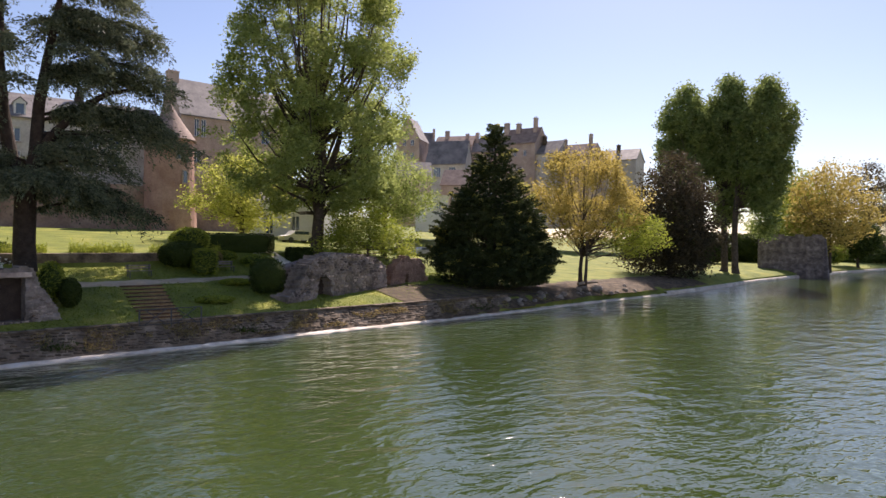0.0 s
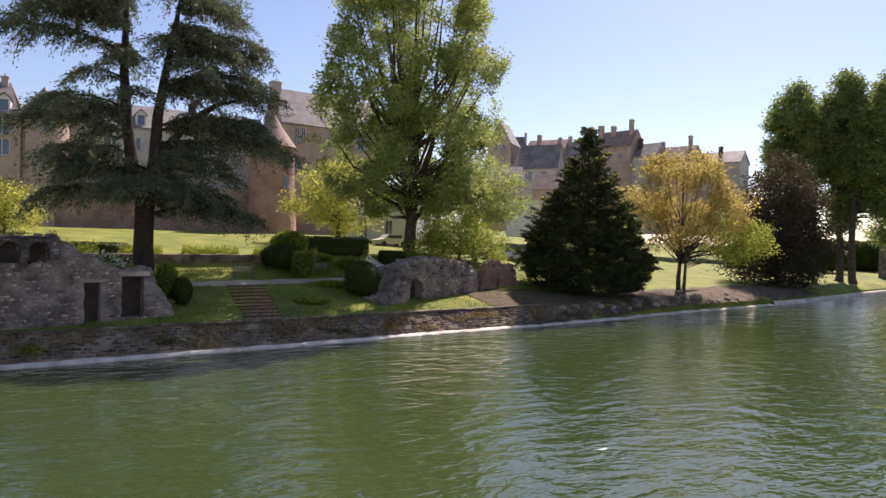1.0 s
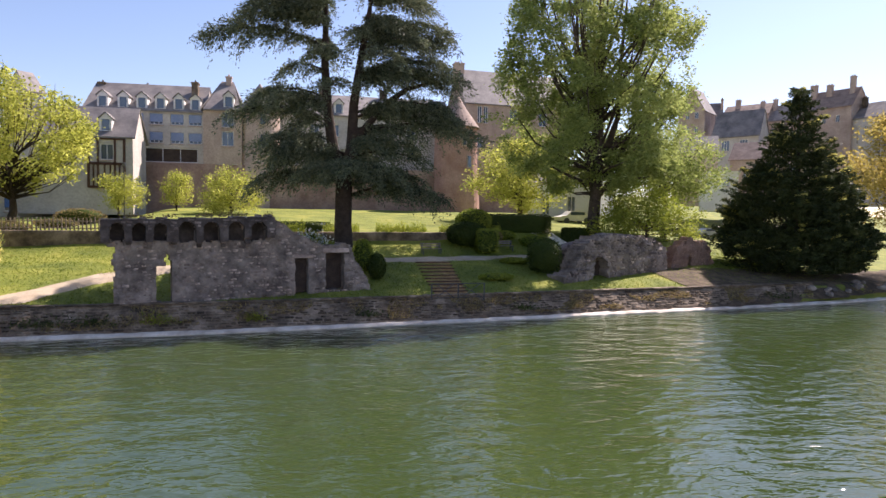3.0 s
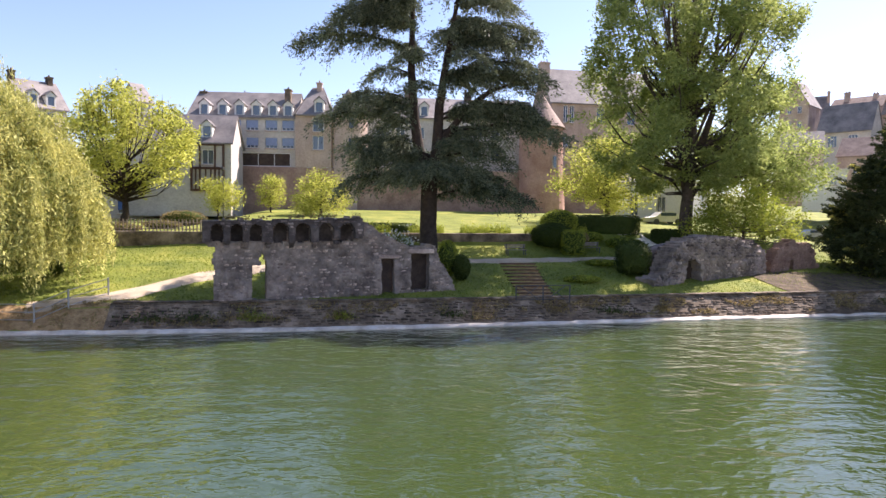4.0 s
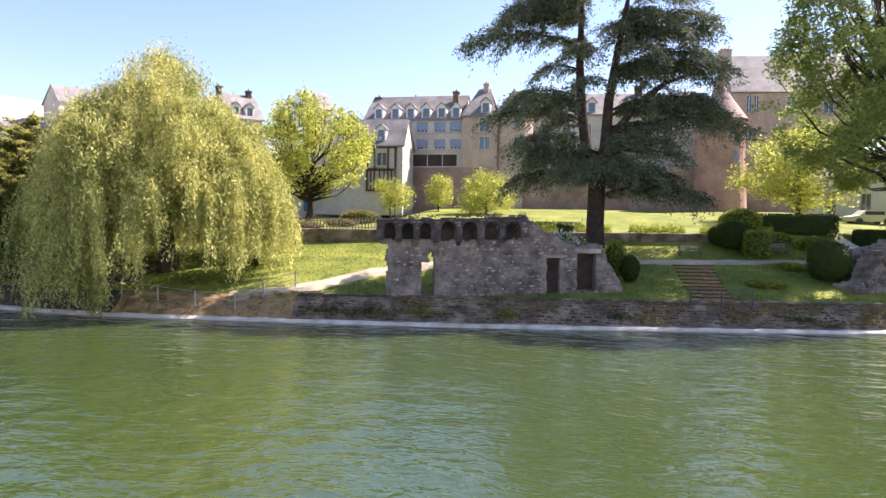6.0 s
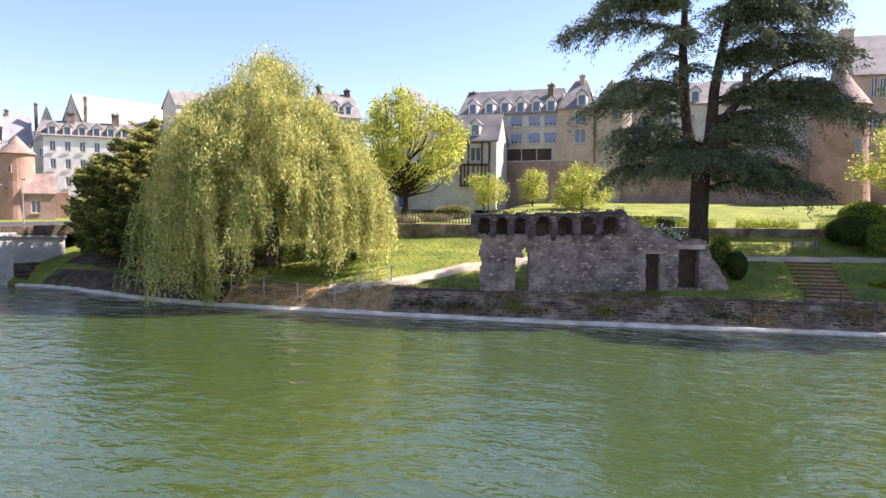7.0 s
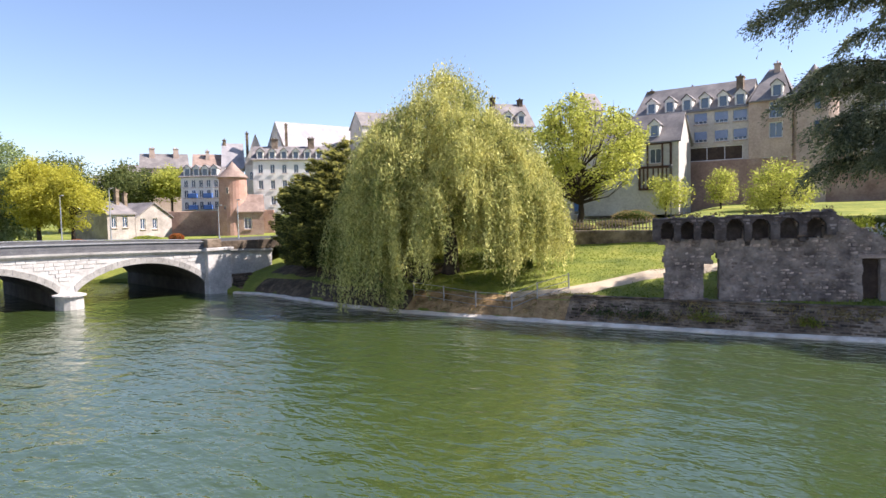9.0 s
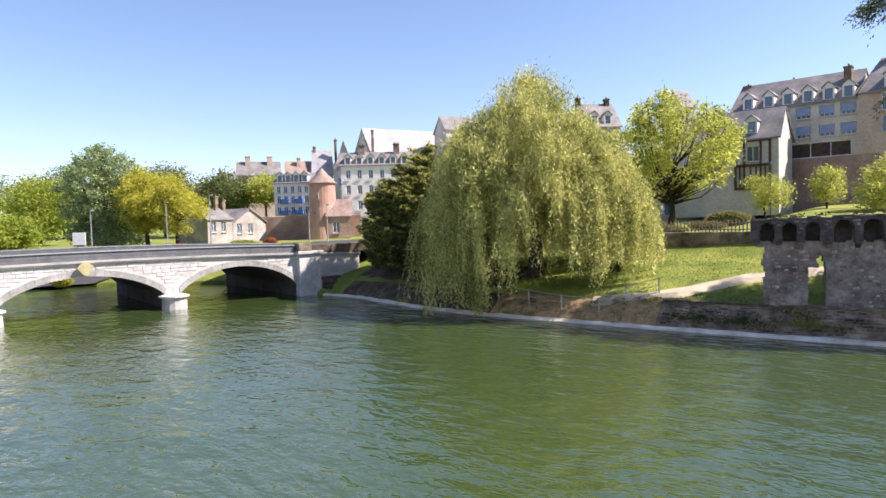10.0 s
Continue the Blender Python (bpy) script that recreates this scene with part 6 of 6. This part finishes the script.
lay_stones(ruin2, [c for c in st if c[1] < 1.9 and c[0] > 2.2], R_MESH, rr_, lambda u, z: 0.06, 150)
lay_stones(ruin2, [c for c in st if c[1] >= 1.9 or c[0] <= 2.2], stone_meshes(5, M_RUIN_DARK, 8), rr_, lambda u, z: 0.06, 140, (0.05, 0.14), stuff_name="dark_stonework")
bm = bmesh.new()
ruin3 = thing("ruin_fragment", (29.2, 49.3, 1.85), "small red-brown ruin fragment with a window gap", "ruin", turn=math.degrees(math.atan2(2.5, 5.4)))
TOP3 = [(-0.2, 1.2), (0.3, 2.0), (1.2, 2.8), (2.4, 3.05), (4.4, 2.8), (5.3, 2.3), (5.6, 1.2)]


def in_frag(u, z):
    if z > smooth_line(TOP3, u) + 0.2 * noise.noise((u * 1.9, 7.7, 0)) or z < -0.3:
        return False
    return not (abs(u - 2.35) < 0.3 and 0.35 < z < 1.5)


masked(bm, -0.3, 5.8, -0.35, 3.4, 0.14, in_frag, 0.0, 0.9, 0.1, 9.0)
part("wall", bm, M_RUIN_RED, ruin3)
st = courses(0, 5.5, 0.0, 3.1, in_frag, rr_, 0.14, 0.22, 0.22, 0.45, 0.2)
lay_stones(ruin3, st, stone_meshes(4, M_RUIN_RED, 9), rr_, lambda u, z: 0.05, 120)
# the stone bastion that stands in the water downstream
bas = thing("stone_bastion", (131.57, 72.88, -0.38), "square weathered stone bastion standing in the river", "ruin", turn=math.degrees(math.atan2(-10.5, 5.2)))
bas.location.z = 0
bm = bmesh.new()
masked(bm, 0, 11.8, -1.2, 8.9, 0.4, lambda u, z: z < 8.6 + 0.5 * noise.noise((u * 0.6, 2, 2)), 0.0, 9.0, 0.12, 3.0)
part("wall", bm, M_RUIN_DARK, bas)
bm = bmesh.new()
tube(bm, [(11.9, 2, -1.2), (11.9, 2, 8.0)], [1.4, 0.5], 8)
part("buttress", bm, M_RUIN_DARK, bas)

# stones of the quay wall
quay = thing("quay_stonework", (0, 0, 0), "rows of rough brown stones facing the quay wall", "stonework", kind="structure")
rq = np.random.default_rng(103)
Q_MESH = stone_meshes(6, M_QUAY, 15)
near_, far_ = [], []
z = 0.24
while z < 1.3:
    h = rq.uniform(0.11, 0.17)
    x = -15.8
    while x < 39.5:
        l = rq.uniform(0.28, 0.62)
        rq.uniform() > 0.12 and (near_ if -2 < x < 20 and rq.uniform() < 0.9 else far_).append((x + l / 2, z + h / 2 + rq.uniform(-0.035, 0.035), l - 0.03, h - 0.03))
        x += l
    z += h
rq.shuffle(near_)
sel, far_ = near_[:280], near_[280:] + far_


def quay_pose(c):
    y = bank(c[0])
    a = math.atan2(bank(c[0] + 0.5) - bank(c[0] - 0.5), 1.0)
    off = 0.38 + (c[1] - 0.2) * 0.96
    return pose(c[0] - math.sin(a) * off, y + math.cos(a) * off, c[1], -43, 0, math.degrees(a)) @ Matrix.Diagonal((c[2], rq.uniform(0.04, 0.1), c[3], 1))


for c in sel:
    ob = new("stone", Q_MESH[int(rq.integers(6))])
    ob.parent = quay
    ob.matrix_local = quay_pose(c)
vs, fs = [], []
for c in far_:
    me, m, b = Q_MESH[int(rq.integers(6))], quay_pose(c), len(vs)
    vs += [tuple(m @ v.co) for v in me.vertices]
    fs += [tuple(b + i for i in f.vertices) for f in me.polygons]
tagged(mesh_ob("stone_infill", vs, fs, M_QUAY, quay), kind="stuff")
# coping slabs
x = -15.9
while x < 39.5:
    l = rq.uniform(0.8, 1.3)
    y, a = bank(x + l / 2), math.atan2(bank(x + l) - bank(x), l)
    ob = part("coping_slab", boxbm(-l / 2 + 0.012, l / 2 - 0.012, 1.44, 1.95, 1.47, 1.56, 0.015), M_QUAY, quay)
    ob.matrix_local = pose(x + l / 2, y, rq.uniform(-0.02, 0.02), 0, 0, math.degrees(a))
    x += l

# ashlar facing of the bridge
rb = np.random.default_rng(105)
ASH = []
for k in range(4):
    me = bpy.data.meshes.new("ashlar")
    a, b = 0.5, 0.47
    me.from_pydata([(-a, 0, -a), (a, 0, -a), (a, 0, a), (-a, 0, a), (-b, -1, -b + 0.02 * k), (b, -1, -b), (b, -1, b), (-b, -1, b)], [], [(0, 1, 5, 4), (1, 2, 6, 5), (2, 3, 7, 6), (3, 0, 4, 7), (4, 5, 6, 7)])
    me.materials.append(M_BRIDGE)
    ASH.append(me)


def in_spandrel(u, z):
    if z > deck(u) - 0.36 or z < 0.9 or u < 1.2 or u > 36:
        return False
    for a, b in SPANS:
        m, h = (a + b) / 2, (b - a) / 2 + 0.5
        if abs(u - m) < h and z < 1.72 + 1.95 * max(0, 1 - ((u - m) / h) ** 2) ** 0.8:
            return False
    return True


z, row = 1.25, 0
while z < 4.1:
    u = 0.9 - 0.35 * (row % 2)
    while u < 36:
        l = rb.uniform(0.6, 0.85)
        if all(in_spandrel(u + l * p, z + 0.3 * q) for p in (0.04, 0.96) for q in (0.05, 0.95)):
            ob = new("ashlar", ASH[int(rb.integers(4))])
            ob.parent = bridge
            ob.matrix_local = Matrix.LocRotScale((u + l / 2, BW, z + 0.15), Euler((0, 0, math.pi)), (l - 0.025, rb.uniform(0.025, 0.045), 0.275))
        u += l
    z += 0.3
    row += 1


# ---- the garden's furniture ----
ribbon("retaining_wall", along(-34, 17.5, 1.0), [(15.1, 3.4), (15.15, 4.95), (15.2, 5.12), (15.6, 5.14), (15.65, 4.0)], M_QUAY, "low dark retaining wall across the lawn", "wall", 0.04)


def rails_fence(name, label, pts, h, post_r, material, rails=(0.5, 0.95), group=""):
    t = thing(name, (pts[0][0], pts[0][1], pts[0][2]), label, "fence", group)
    o = Vector(pts[0])
    for p in pts:
        q = Vector(p) - o
        bm = bmesh.new()
        tube(bm, [q + Vector((0, 0, -0.2)), q + Vector((0, 0, h)), q + Vector((0, 0, h + 0.03))], [post_r, post_r, post_r * 0.5], 8)
        part("post", bm, material, t)
    for a, b in zip(pts, pts[1:]):
        for r_ in rails:
            bm = bmesh.new()
            tube(bm, [Vector(a) - o + Vector((0, 0, h * r_)), Vector(b) - o + Vector((0, 0, h * r_))], [post_r * 0.45] * 2, 6)
            part("rail", bm, material, t)
    return t


def gpt(x, y):
    return (x, y, ground(x, y))


rails_fence("park_fence", "galvanised post and rail fence above the bank", [gpt(*p) for p in ((-27.5, 36.2), (-24.9, 36.1), (-22.3, 36.0), (-19.7, 36.1), (-18.3, 36.9), (-17.0, 38.8))], 1.05, 0.05, M_GALV, (0.15, 0.55, 0.95))
# picket fence on the left terrace
pk = thing("picket_fence", (-31, bank(-31) + 15.9, 5.0), "weathered wooden picket fence on the terrace wall", "fence")
for i in range(70):
    x = -31 + i * 0.27
    y = bank(x) + 15.9
    part("picket", boxbm(x + 31 - 0.05, x + 31 + 0.05, y - bank(-31) - 15.9 - 0.02, y - bank(-31) - 15.9 + 0.02, -0.1, 1.05 + 0.1 * noise.noise((i * 0.9, 0, 0)), 0.008), M_WOOD, pk)
for zz in (0.3, 0.8):
    bm = bmesh.new()
    tube(bm, [(i * 1.0, bank(-31 + i) - bank(-31) + 0.05, zz) for i in range(20)], [0.04] * 20, 5)
    part("rail", bm, M_WOOD, pk)


def bench(x, y, turn, label):
    t = thing("park_bench", (x, y, ground(x, y)), label, "bench", "benches along the path", turn=turn)
    for k in range(3):
        part("seat_slat", boxbm(-0.9, 0.9, -0.2 + 0.15 * k, -0.08 + 0.15 * k, 0.42, 0.46, 0.008), M_WOOD, t)
    for k in range(2):
        part("back_slat", boxbm(-0.9, 0.9, 0.27 + 0.03 * k, 0.30 + 0.03 * k, 0.58 + 0.17 * k, 0.70 + 0.17 * k, 0.008), M_WOOD, t)
    for s in (-0.75, 0.75):
        bm = boxbm(s - 0.03, s + 0.03, -0.2, -0.14, -0.05, 0.42)
        box(bm, s - 0.03, s + 0.03, 0.2, 0.26, -0.05, 0.9)
        box(bm, s - 0.03, s + 0.03, -0.2, 0.26, 0.36, 0.42)
        part("leg_frame", bm, M_METAL, t)


bench(*spot(9.12, 51.55, 3.46), 12, "wooden slatted park bench beside the path")
bench(*spot(15.73, 53.39, 3.60), 12, "pale wooden park bench near the hedge")

# earth steps down the slope, and the gate at their foot
st_ = thing("garden_steps", (8.6, 40.6, ground(8.6, 40.6)), "worn log-edged earth steps down the slope", "steps")
zs_ = [(k, 40.6 + k * 0.72) for k in range(11)]
for k, yy in zs_:
    g = ground(8.6 + 0.03 * k, yy)
    bm = boxbm(-1.1 - 0.02 * k, 1.1 + 0.02 * k, yy - 40.6, yy - 40.6 + 0.74, g - 0.35 - ground(8.6, 40.6), g + 0.13 - ground(8.6, 40.6), 0.03)
    part("tread", bm, M_DIRT, st_)
    bm = bmesh.new()
    tube(bm, [(-1.15 - 0.02 * k, yy - 40.6, g + 0.11 - ground(8.6, 40.6)), (1.15 + 0.02 * k, yy - 40.6 + 0.03, g + 0.11 - ground(8.6, 40.6))], [0.045, 0.045], 7)
    part("log_edge", bm, M_TIMBER, st_)
gt = thing("metal_railing", (7.1, 39.9, ground(7.1, 39.9)), "dark metal railing with crossed braces at the quay", "railing", turn=6)
for k in range(3):
    part("post", boxbm(k * 1.75 - 0.035, k * 1.75 + 0.035, -0.03, 0.03, -0.2, 1.05), M_METAL, gt)
for zz in (0.12, 1.0):
    part("rail", boxbm(0, 3.5, -0.02, 0.02, zz, zz + 0.05), M_METAL, gt)
for k in range(2):
    for s in (0, 1):
        bm = bmesh.new()
        tube(bm, [(k * 1.75 + 0.3, 0, 0.15 + 0.85 * s), (k * 1.75 + 1.45, 0, 1.0 - 0.85 * s)], [0.025, 0.025], 5)
        part("brace", bm, M_METAL, gt)

# stone steps through the hedge
ss = thing("stone_steps", (21.58, 54.29, 3.99), "stone steps with pale side walls through the hedge", "steps", turn=6)
ss.location.z = ground(ss.location.x, ss.location.y)
gz = ss.location.z
for k in range(9):
    part("step", boxbm(-0.75 - 0.14 * k - 0.0, 0.75 - 0.14 * k, k * 0.34, k * 0.34 + 0.36, -0.3, 0.17 * (k + 1), 0.015), M_KERB, ss)
for s in (-1, 1):
    bm = bmesh.new()
    pts_ = [(s * 0.9, -0.1, 0.25), (s * 0.9 - 0.14 * 9, 3.2, 1.85)]
    a_, b_ = Vector(pts_[0]), Vector(pts_[1])
    for dz_ in (0,):
        vv = [bm.verts.new(p) for p in ((a_.x - 0.12, a_.y, -0.4), (a_.x + 0.12, a_.y, -0.4), (b_.x + 0.12, b_.y, 0.6), (b_.x - 0.12, b_.y, 0.6), (a_.x - 0.12, a_.y, a_.z), (a_.x + 0.12, a_.y, a_.z), (b_.x + 0.12, b_.y, b_.z), (b_.x - 0.12, b_.y, b_.z))]
        for f in ((0, 3, 2, 1), (4, 5, 6, 7), (0, 1, 5, 4), (1, 2, 6, 5), (2, 3, 7, 6), (3, 0, 4, 7)):
            bm.faces.new([vv[i] for i in f])
    part("side_wall", bm, M_KERB, ss, "pale sloping side wall")


# lamp post on the upper lawn
lp = thing("lamp_post", (-18.93, 69.92, 6.16), "slender dark lamp post on the upper lawn", "lamp")
lp.location.z = ground(lp.location.x, lp.location.y)
bm = bmesh.new()
tube(bm, [(0, 0, -0.2), (0, 0, 0.5), (0, 0, 5.2)], [0.09, 0.06, 0.04], 8)
part("pole", bm, M_METAL, lp)
part("lantern", boxbm(-0.16, 0.16, -0.16, 0.16, 5.2, 5.6, 0.05), M_METAL, lp)


def car(p, turn, paint, label):
    t = thing("parked_car", (p[0], p[1], ground(p[0], p[1])), label, "car", turn=turn)
    bm = bmesh.new()
    prof = [(-2.0, 0.3), (-2.05, 0.75), (-1.2, 0.9), (-0.6, 1.4), (0.8, 1.42), (1.5, 0.95), (2.0, 0.85), (2.05, 0.3)]
    lo = [bm.verts.new((x, -0.82, z)) for x, z in prof]
    hi = [bm.verts.new((x, 0.82, z)) for x, z in prof]
    bm.faces.new(lo)
    bm.faces.new(hi[::-1])
    for i in range(len(prof)):
        bm.faces.new((lo[i], lo[(i + 1) % 8], hi[(i + 1) % 8], hi[i]))
    part("body", bm, paint, t)
    part("side_glass", boxbm(-0.75, 1.05, -0.84, -0.8, 0.95, 1.3, 0.02), M_PANE, t)
    for x in (-1.25, 1.25):
        for y in (-0.8, 0.8):
            bm = bmesh.new()
            tube(bm, [(x, y - 0.1, 0.32), (x, y + 0.1, 0.32)], [0.32, 0.32], 14)
            w = part("wheel", bm, M_METAL, t)


car((29.07, 70.67, 7.05), 5, M_WHITE, "small white car parked behind the hedge")
car((61.56, 94.02, 11.39), 5, M_GALV, "grey car parked below the hill town")


def lounger(p, label):
    t = thing("deck_chair", (p[0], p[1], ground(p[0], p[1])), label, "chair", "wooden chairs behind the hedge", turn=10)
    part("back_panel", boxbm(-1.1, -1.0, -0.5, 0.5, 0.3, 1.5, 0.02, m=pose(0, 0, 0, 0, -35, 0)), M_TIMBER, t)
    part("seat_panel", boxbm(-0.6, 0.9, -0.5, 0.5, 0.35, 0.42, 0.02), M_TIMBER, t)
    for x in (-0.5, 0.8):
        part("leg", boxbm(x - 0.04, x + 0.04, -0.45, 0.45, -0.1, 0.36), M_TIMBER, t)


lounger((17.41, 66.18, 6.92), "dark wooden reclining chair on the upper lawn")
lounger((19.80, 65.50, 6.94), "dark wooden reclining chair on the upper lawn")

# plants on the slope and the bank
for p, w, d, h, lf, sd in (((12.61, 44.67, 2.04), 2.6, 1.6, 0.5, L_SHRUB, 203), ((15.24, 48.78, 2.93), 2.4, 1.4, 0.5, L_SHRUB, 204), ((16.32, 55.44, 4.36), 2.2, 1.4, 0.9, L_SHRUB, 205),
                         ((19.06, 54.96, 3.93), 3.0, 1.4, 1.1, L_SHRUB, 206), ((15.16, 54.72, 4.09), 1.6, 1.2, 1.3, L_DRY, 207), ((-21.94, 66.70, 5.26), 4.5, 2.2, 1.6, L_DRY, 208), ((-21.85, 60.80, 5.09), 3.5, 1.8, 0.8, L_DRY, 209), ((-23.50, 55.96, 4.93), 3.2, 1.6, 0.75, L_DRY, 210)):
    bush("low_shrub", "low spreading plant on the grassy slope", p[0], p[1], ground(p[0], p[1]) - 0.05, w / 2, d / 2, h, lf, sd, 1800, 0.13)


def tuft_of(name, label, x, y, z, w, h, leaf, seed, n=260):
    r = np.random.default_rng(seed)
    t = thing(name, (x, y, z), label, "weeds", "weeds on the quay")
    q = r.normal(size=(n, 3)) * np.array([w, 0.16, h * 0.45])
    q[:, 2] = np.abs(q[:, 2])
    leaf_mesh("foliage", q, 0.2, leaf, t, r, aspect=0.25, up=0.0, hang=-0.4)


for i, (x, lf, w, h) in enumerate(((-9.6, L_DRY, 0.9, 0.55), (-8.4, L_SHRUB, 0.5, 0.6), (-7.6, L_DRY, 0.7, 0.45), (-3.7, L_DRY, 0.45, 0.9), (-3.4, L_SHRUB, 0.3, 0.5), (-11.5, L_HEDGE, 0.8, 0.5), (-14, L_HEDGE, 0.7, 0.5), (9.6, L_DRY, 0.5, 0.8), (13, L_HEDGE, 0.6, 0.4), (3, L_HEDGE, 0.5, 0.4), (17, L_DRY, 0.4, 0.4), (31, L_DRY, 0.8, 0.5), (35, L_HEDGE, 1.0, 0.6), (44, L_DRY, 1.2, 0.6))):
    tuft_of("weed_clump", "dry and green weeds growing from the quay wall", x, bank(x) + 0.75, 0.55, w, h, lf, 300 + i)

# loose rocks and driftwood along the shore under the yew
def rock(x, y, size, seed):
    r = np.random.default_rng(seed)
    bm = bmesh.new()
    bmesh.ops.create_icosphere(bm, subdivisions=2, radius=1.0)
    for v in bm.verts:
        g = 1 + 0.35 * noise.noise(v.co * 1.3 + Vector((seed, 0, 0))) + 0.15 * noise.noise(v.co * 3.5)
        v.co = Vector((v.co.x * size * g, v.co.y * size * 0.75 * g, v.co.z * size * 0.6 * g))
    ob = part("shore_rock", bm, M_ROCK)
    ob.matrix_world = pose(x, y, max(0.1, ground(x, y)) + size * 0.2, 0, 0, r.uniform(0, 180))
    tagged(ob, "rough brown rock lying at the water's edge", "rock", "rocks along the shore")


rk = np.random.default_rng(500)
for k in range(26):
    x = rk.uniform(38, 64)
    rock(x, bank(x) + rk.uniform(0.3, 2.2), rk.uniform(0.15, 0.5), 510 + k)
rock(55.5, bank(55.5) + 1.4, 0.95, 540)
log = thing("fallen_log", (53.5, bank(53.5) + 2.6, ground(53.5, bank(53.5) + 2.6) + 0.5), "pale barkless log lying under the golden tree", "log", turn=8)
bm = bmesh.new()
tube(bm, [(0, 0, 0), (1.2, 0.1, 0.05), (2.6, 0, 0.12), (3.6, -0.1, 0.1)], [0.2, 0.18, 0.15, 0.1], 8)
part("stem", bm, M_WOOD, log, smooth=True)

# tall dry border along the terrace wall, and tufts on the bare slope
rd = np.random.default_rng(600)
bp_ = [(x, bank(x) + d, ground(x, bank(x) + d) + h) for x, d, h in zip(rd.uniform(-7, 17, 9000), rd.normal(16.6, 0.35, 9000), np.abs(rd.normal(0, 0.3, 9000))) if noise.noise((x * 0.7, 4.4, 0)) > -0.25]
leaf_mesh("border_grass", np.array(bp_), 0.34, L_SHRUB, None, rd, aspect=0.16, up=0.0, hang=-0.6, label="yellow-green tall grass edging the terrace wall", kind="stuff")["category"] = "grass"
bp_ = [(x, bank(x) + d, ground(x, bank(x) + d) + 0.08) for x, d in zip(rd.uniform(-27, -15, 2600), rd.uniform(0.5, 2.3, 2600)) if noise.noise((x * 1.1, d * 1.4, 2)) > 0.05]
leaf_mesh("slope_weeds", np.array(bp_), 0.2, L_DRY, None, rd, aspect=0.25, up=0.0, hang=-0.3, label="dry weeds on the bare earth slope", kind="stuff")["category"] = "weeds"
# ivy and weeds that trail over the quay wall
bp_ = [(x, bank(x) + d, 0.25 + (d - 0.4) * 1.0 + 0.08) for x, d in zip(rd.uniform(-15.5, 39, 15000), rd.uniform(0.45, 1.6, 15000)) if noise.noise((x * 0.5, d * 1.2, 8)) > 0.16]
leaf_mesh("quay_weeds", np.array(bp_), 0.15, L_DRY, None, rd, aspect=0.5, up=0.0, hang=0.2, label="brown weeds trailing over the quay wall", kind="stuff")["category"] = "weeds"

# short grass standing on the nearest lawns
rg = np.random.default_rng(400)
gp = []
WALKED = np.array([(-18.5, 37.6), (-16, 39.2), (-14.7, 40.7), (-13.5, 42.2), (-11.2, 43.6), (-9, 45), (-6, 45.9), (-3, 46.8), (-1, 47.2), (1, 47.7), (3, 48.1), (5, 48.6), (7, 49), (9, 49.4), (12, 50.1)] + [(8.7, y) for y in range(41, 49)])
for x, d in zip(rg.uniform(-30, 45, 60000), rg.uniform(2.0, 15, 60000)):
    y = bank(x) + d
    if np.hypot(WALKED[:, 0] - x, WALKED[:, 1] - y).min() > 1.15:
        gp.append((x, y, ground(x, y) + 0.04))
gp = np.array(gp)
leaf_mesh("lawn_grass", gp, 0.13, L_GRASS, None, rg, aspect=0.3, up=0.0, hang=-0.5, label="short green lawn grass blades", kind="stuff")["category"] = "grass"
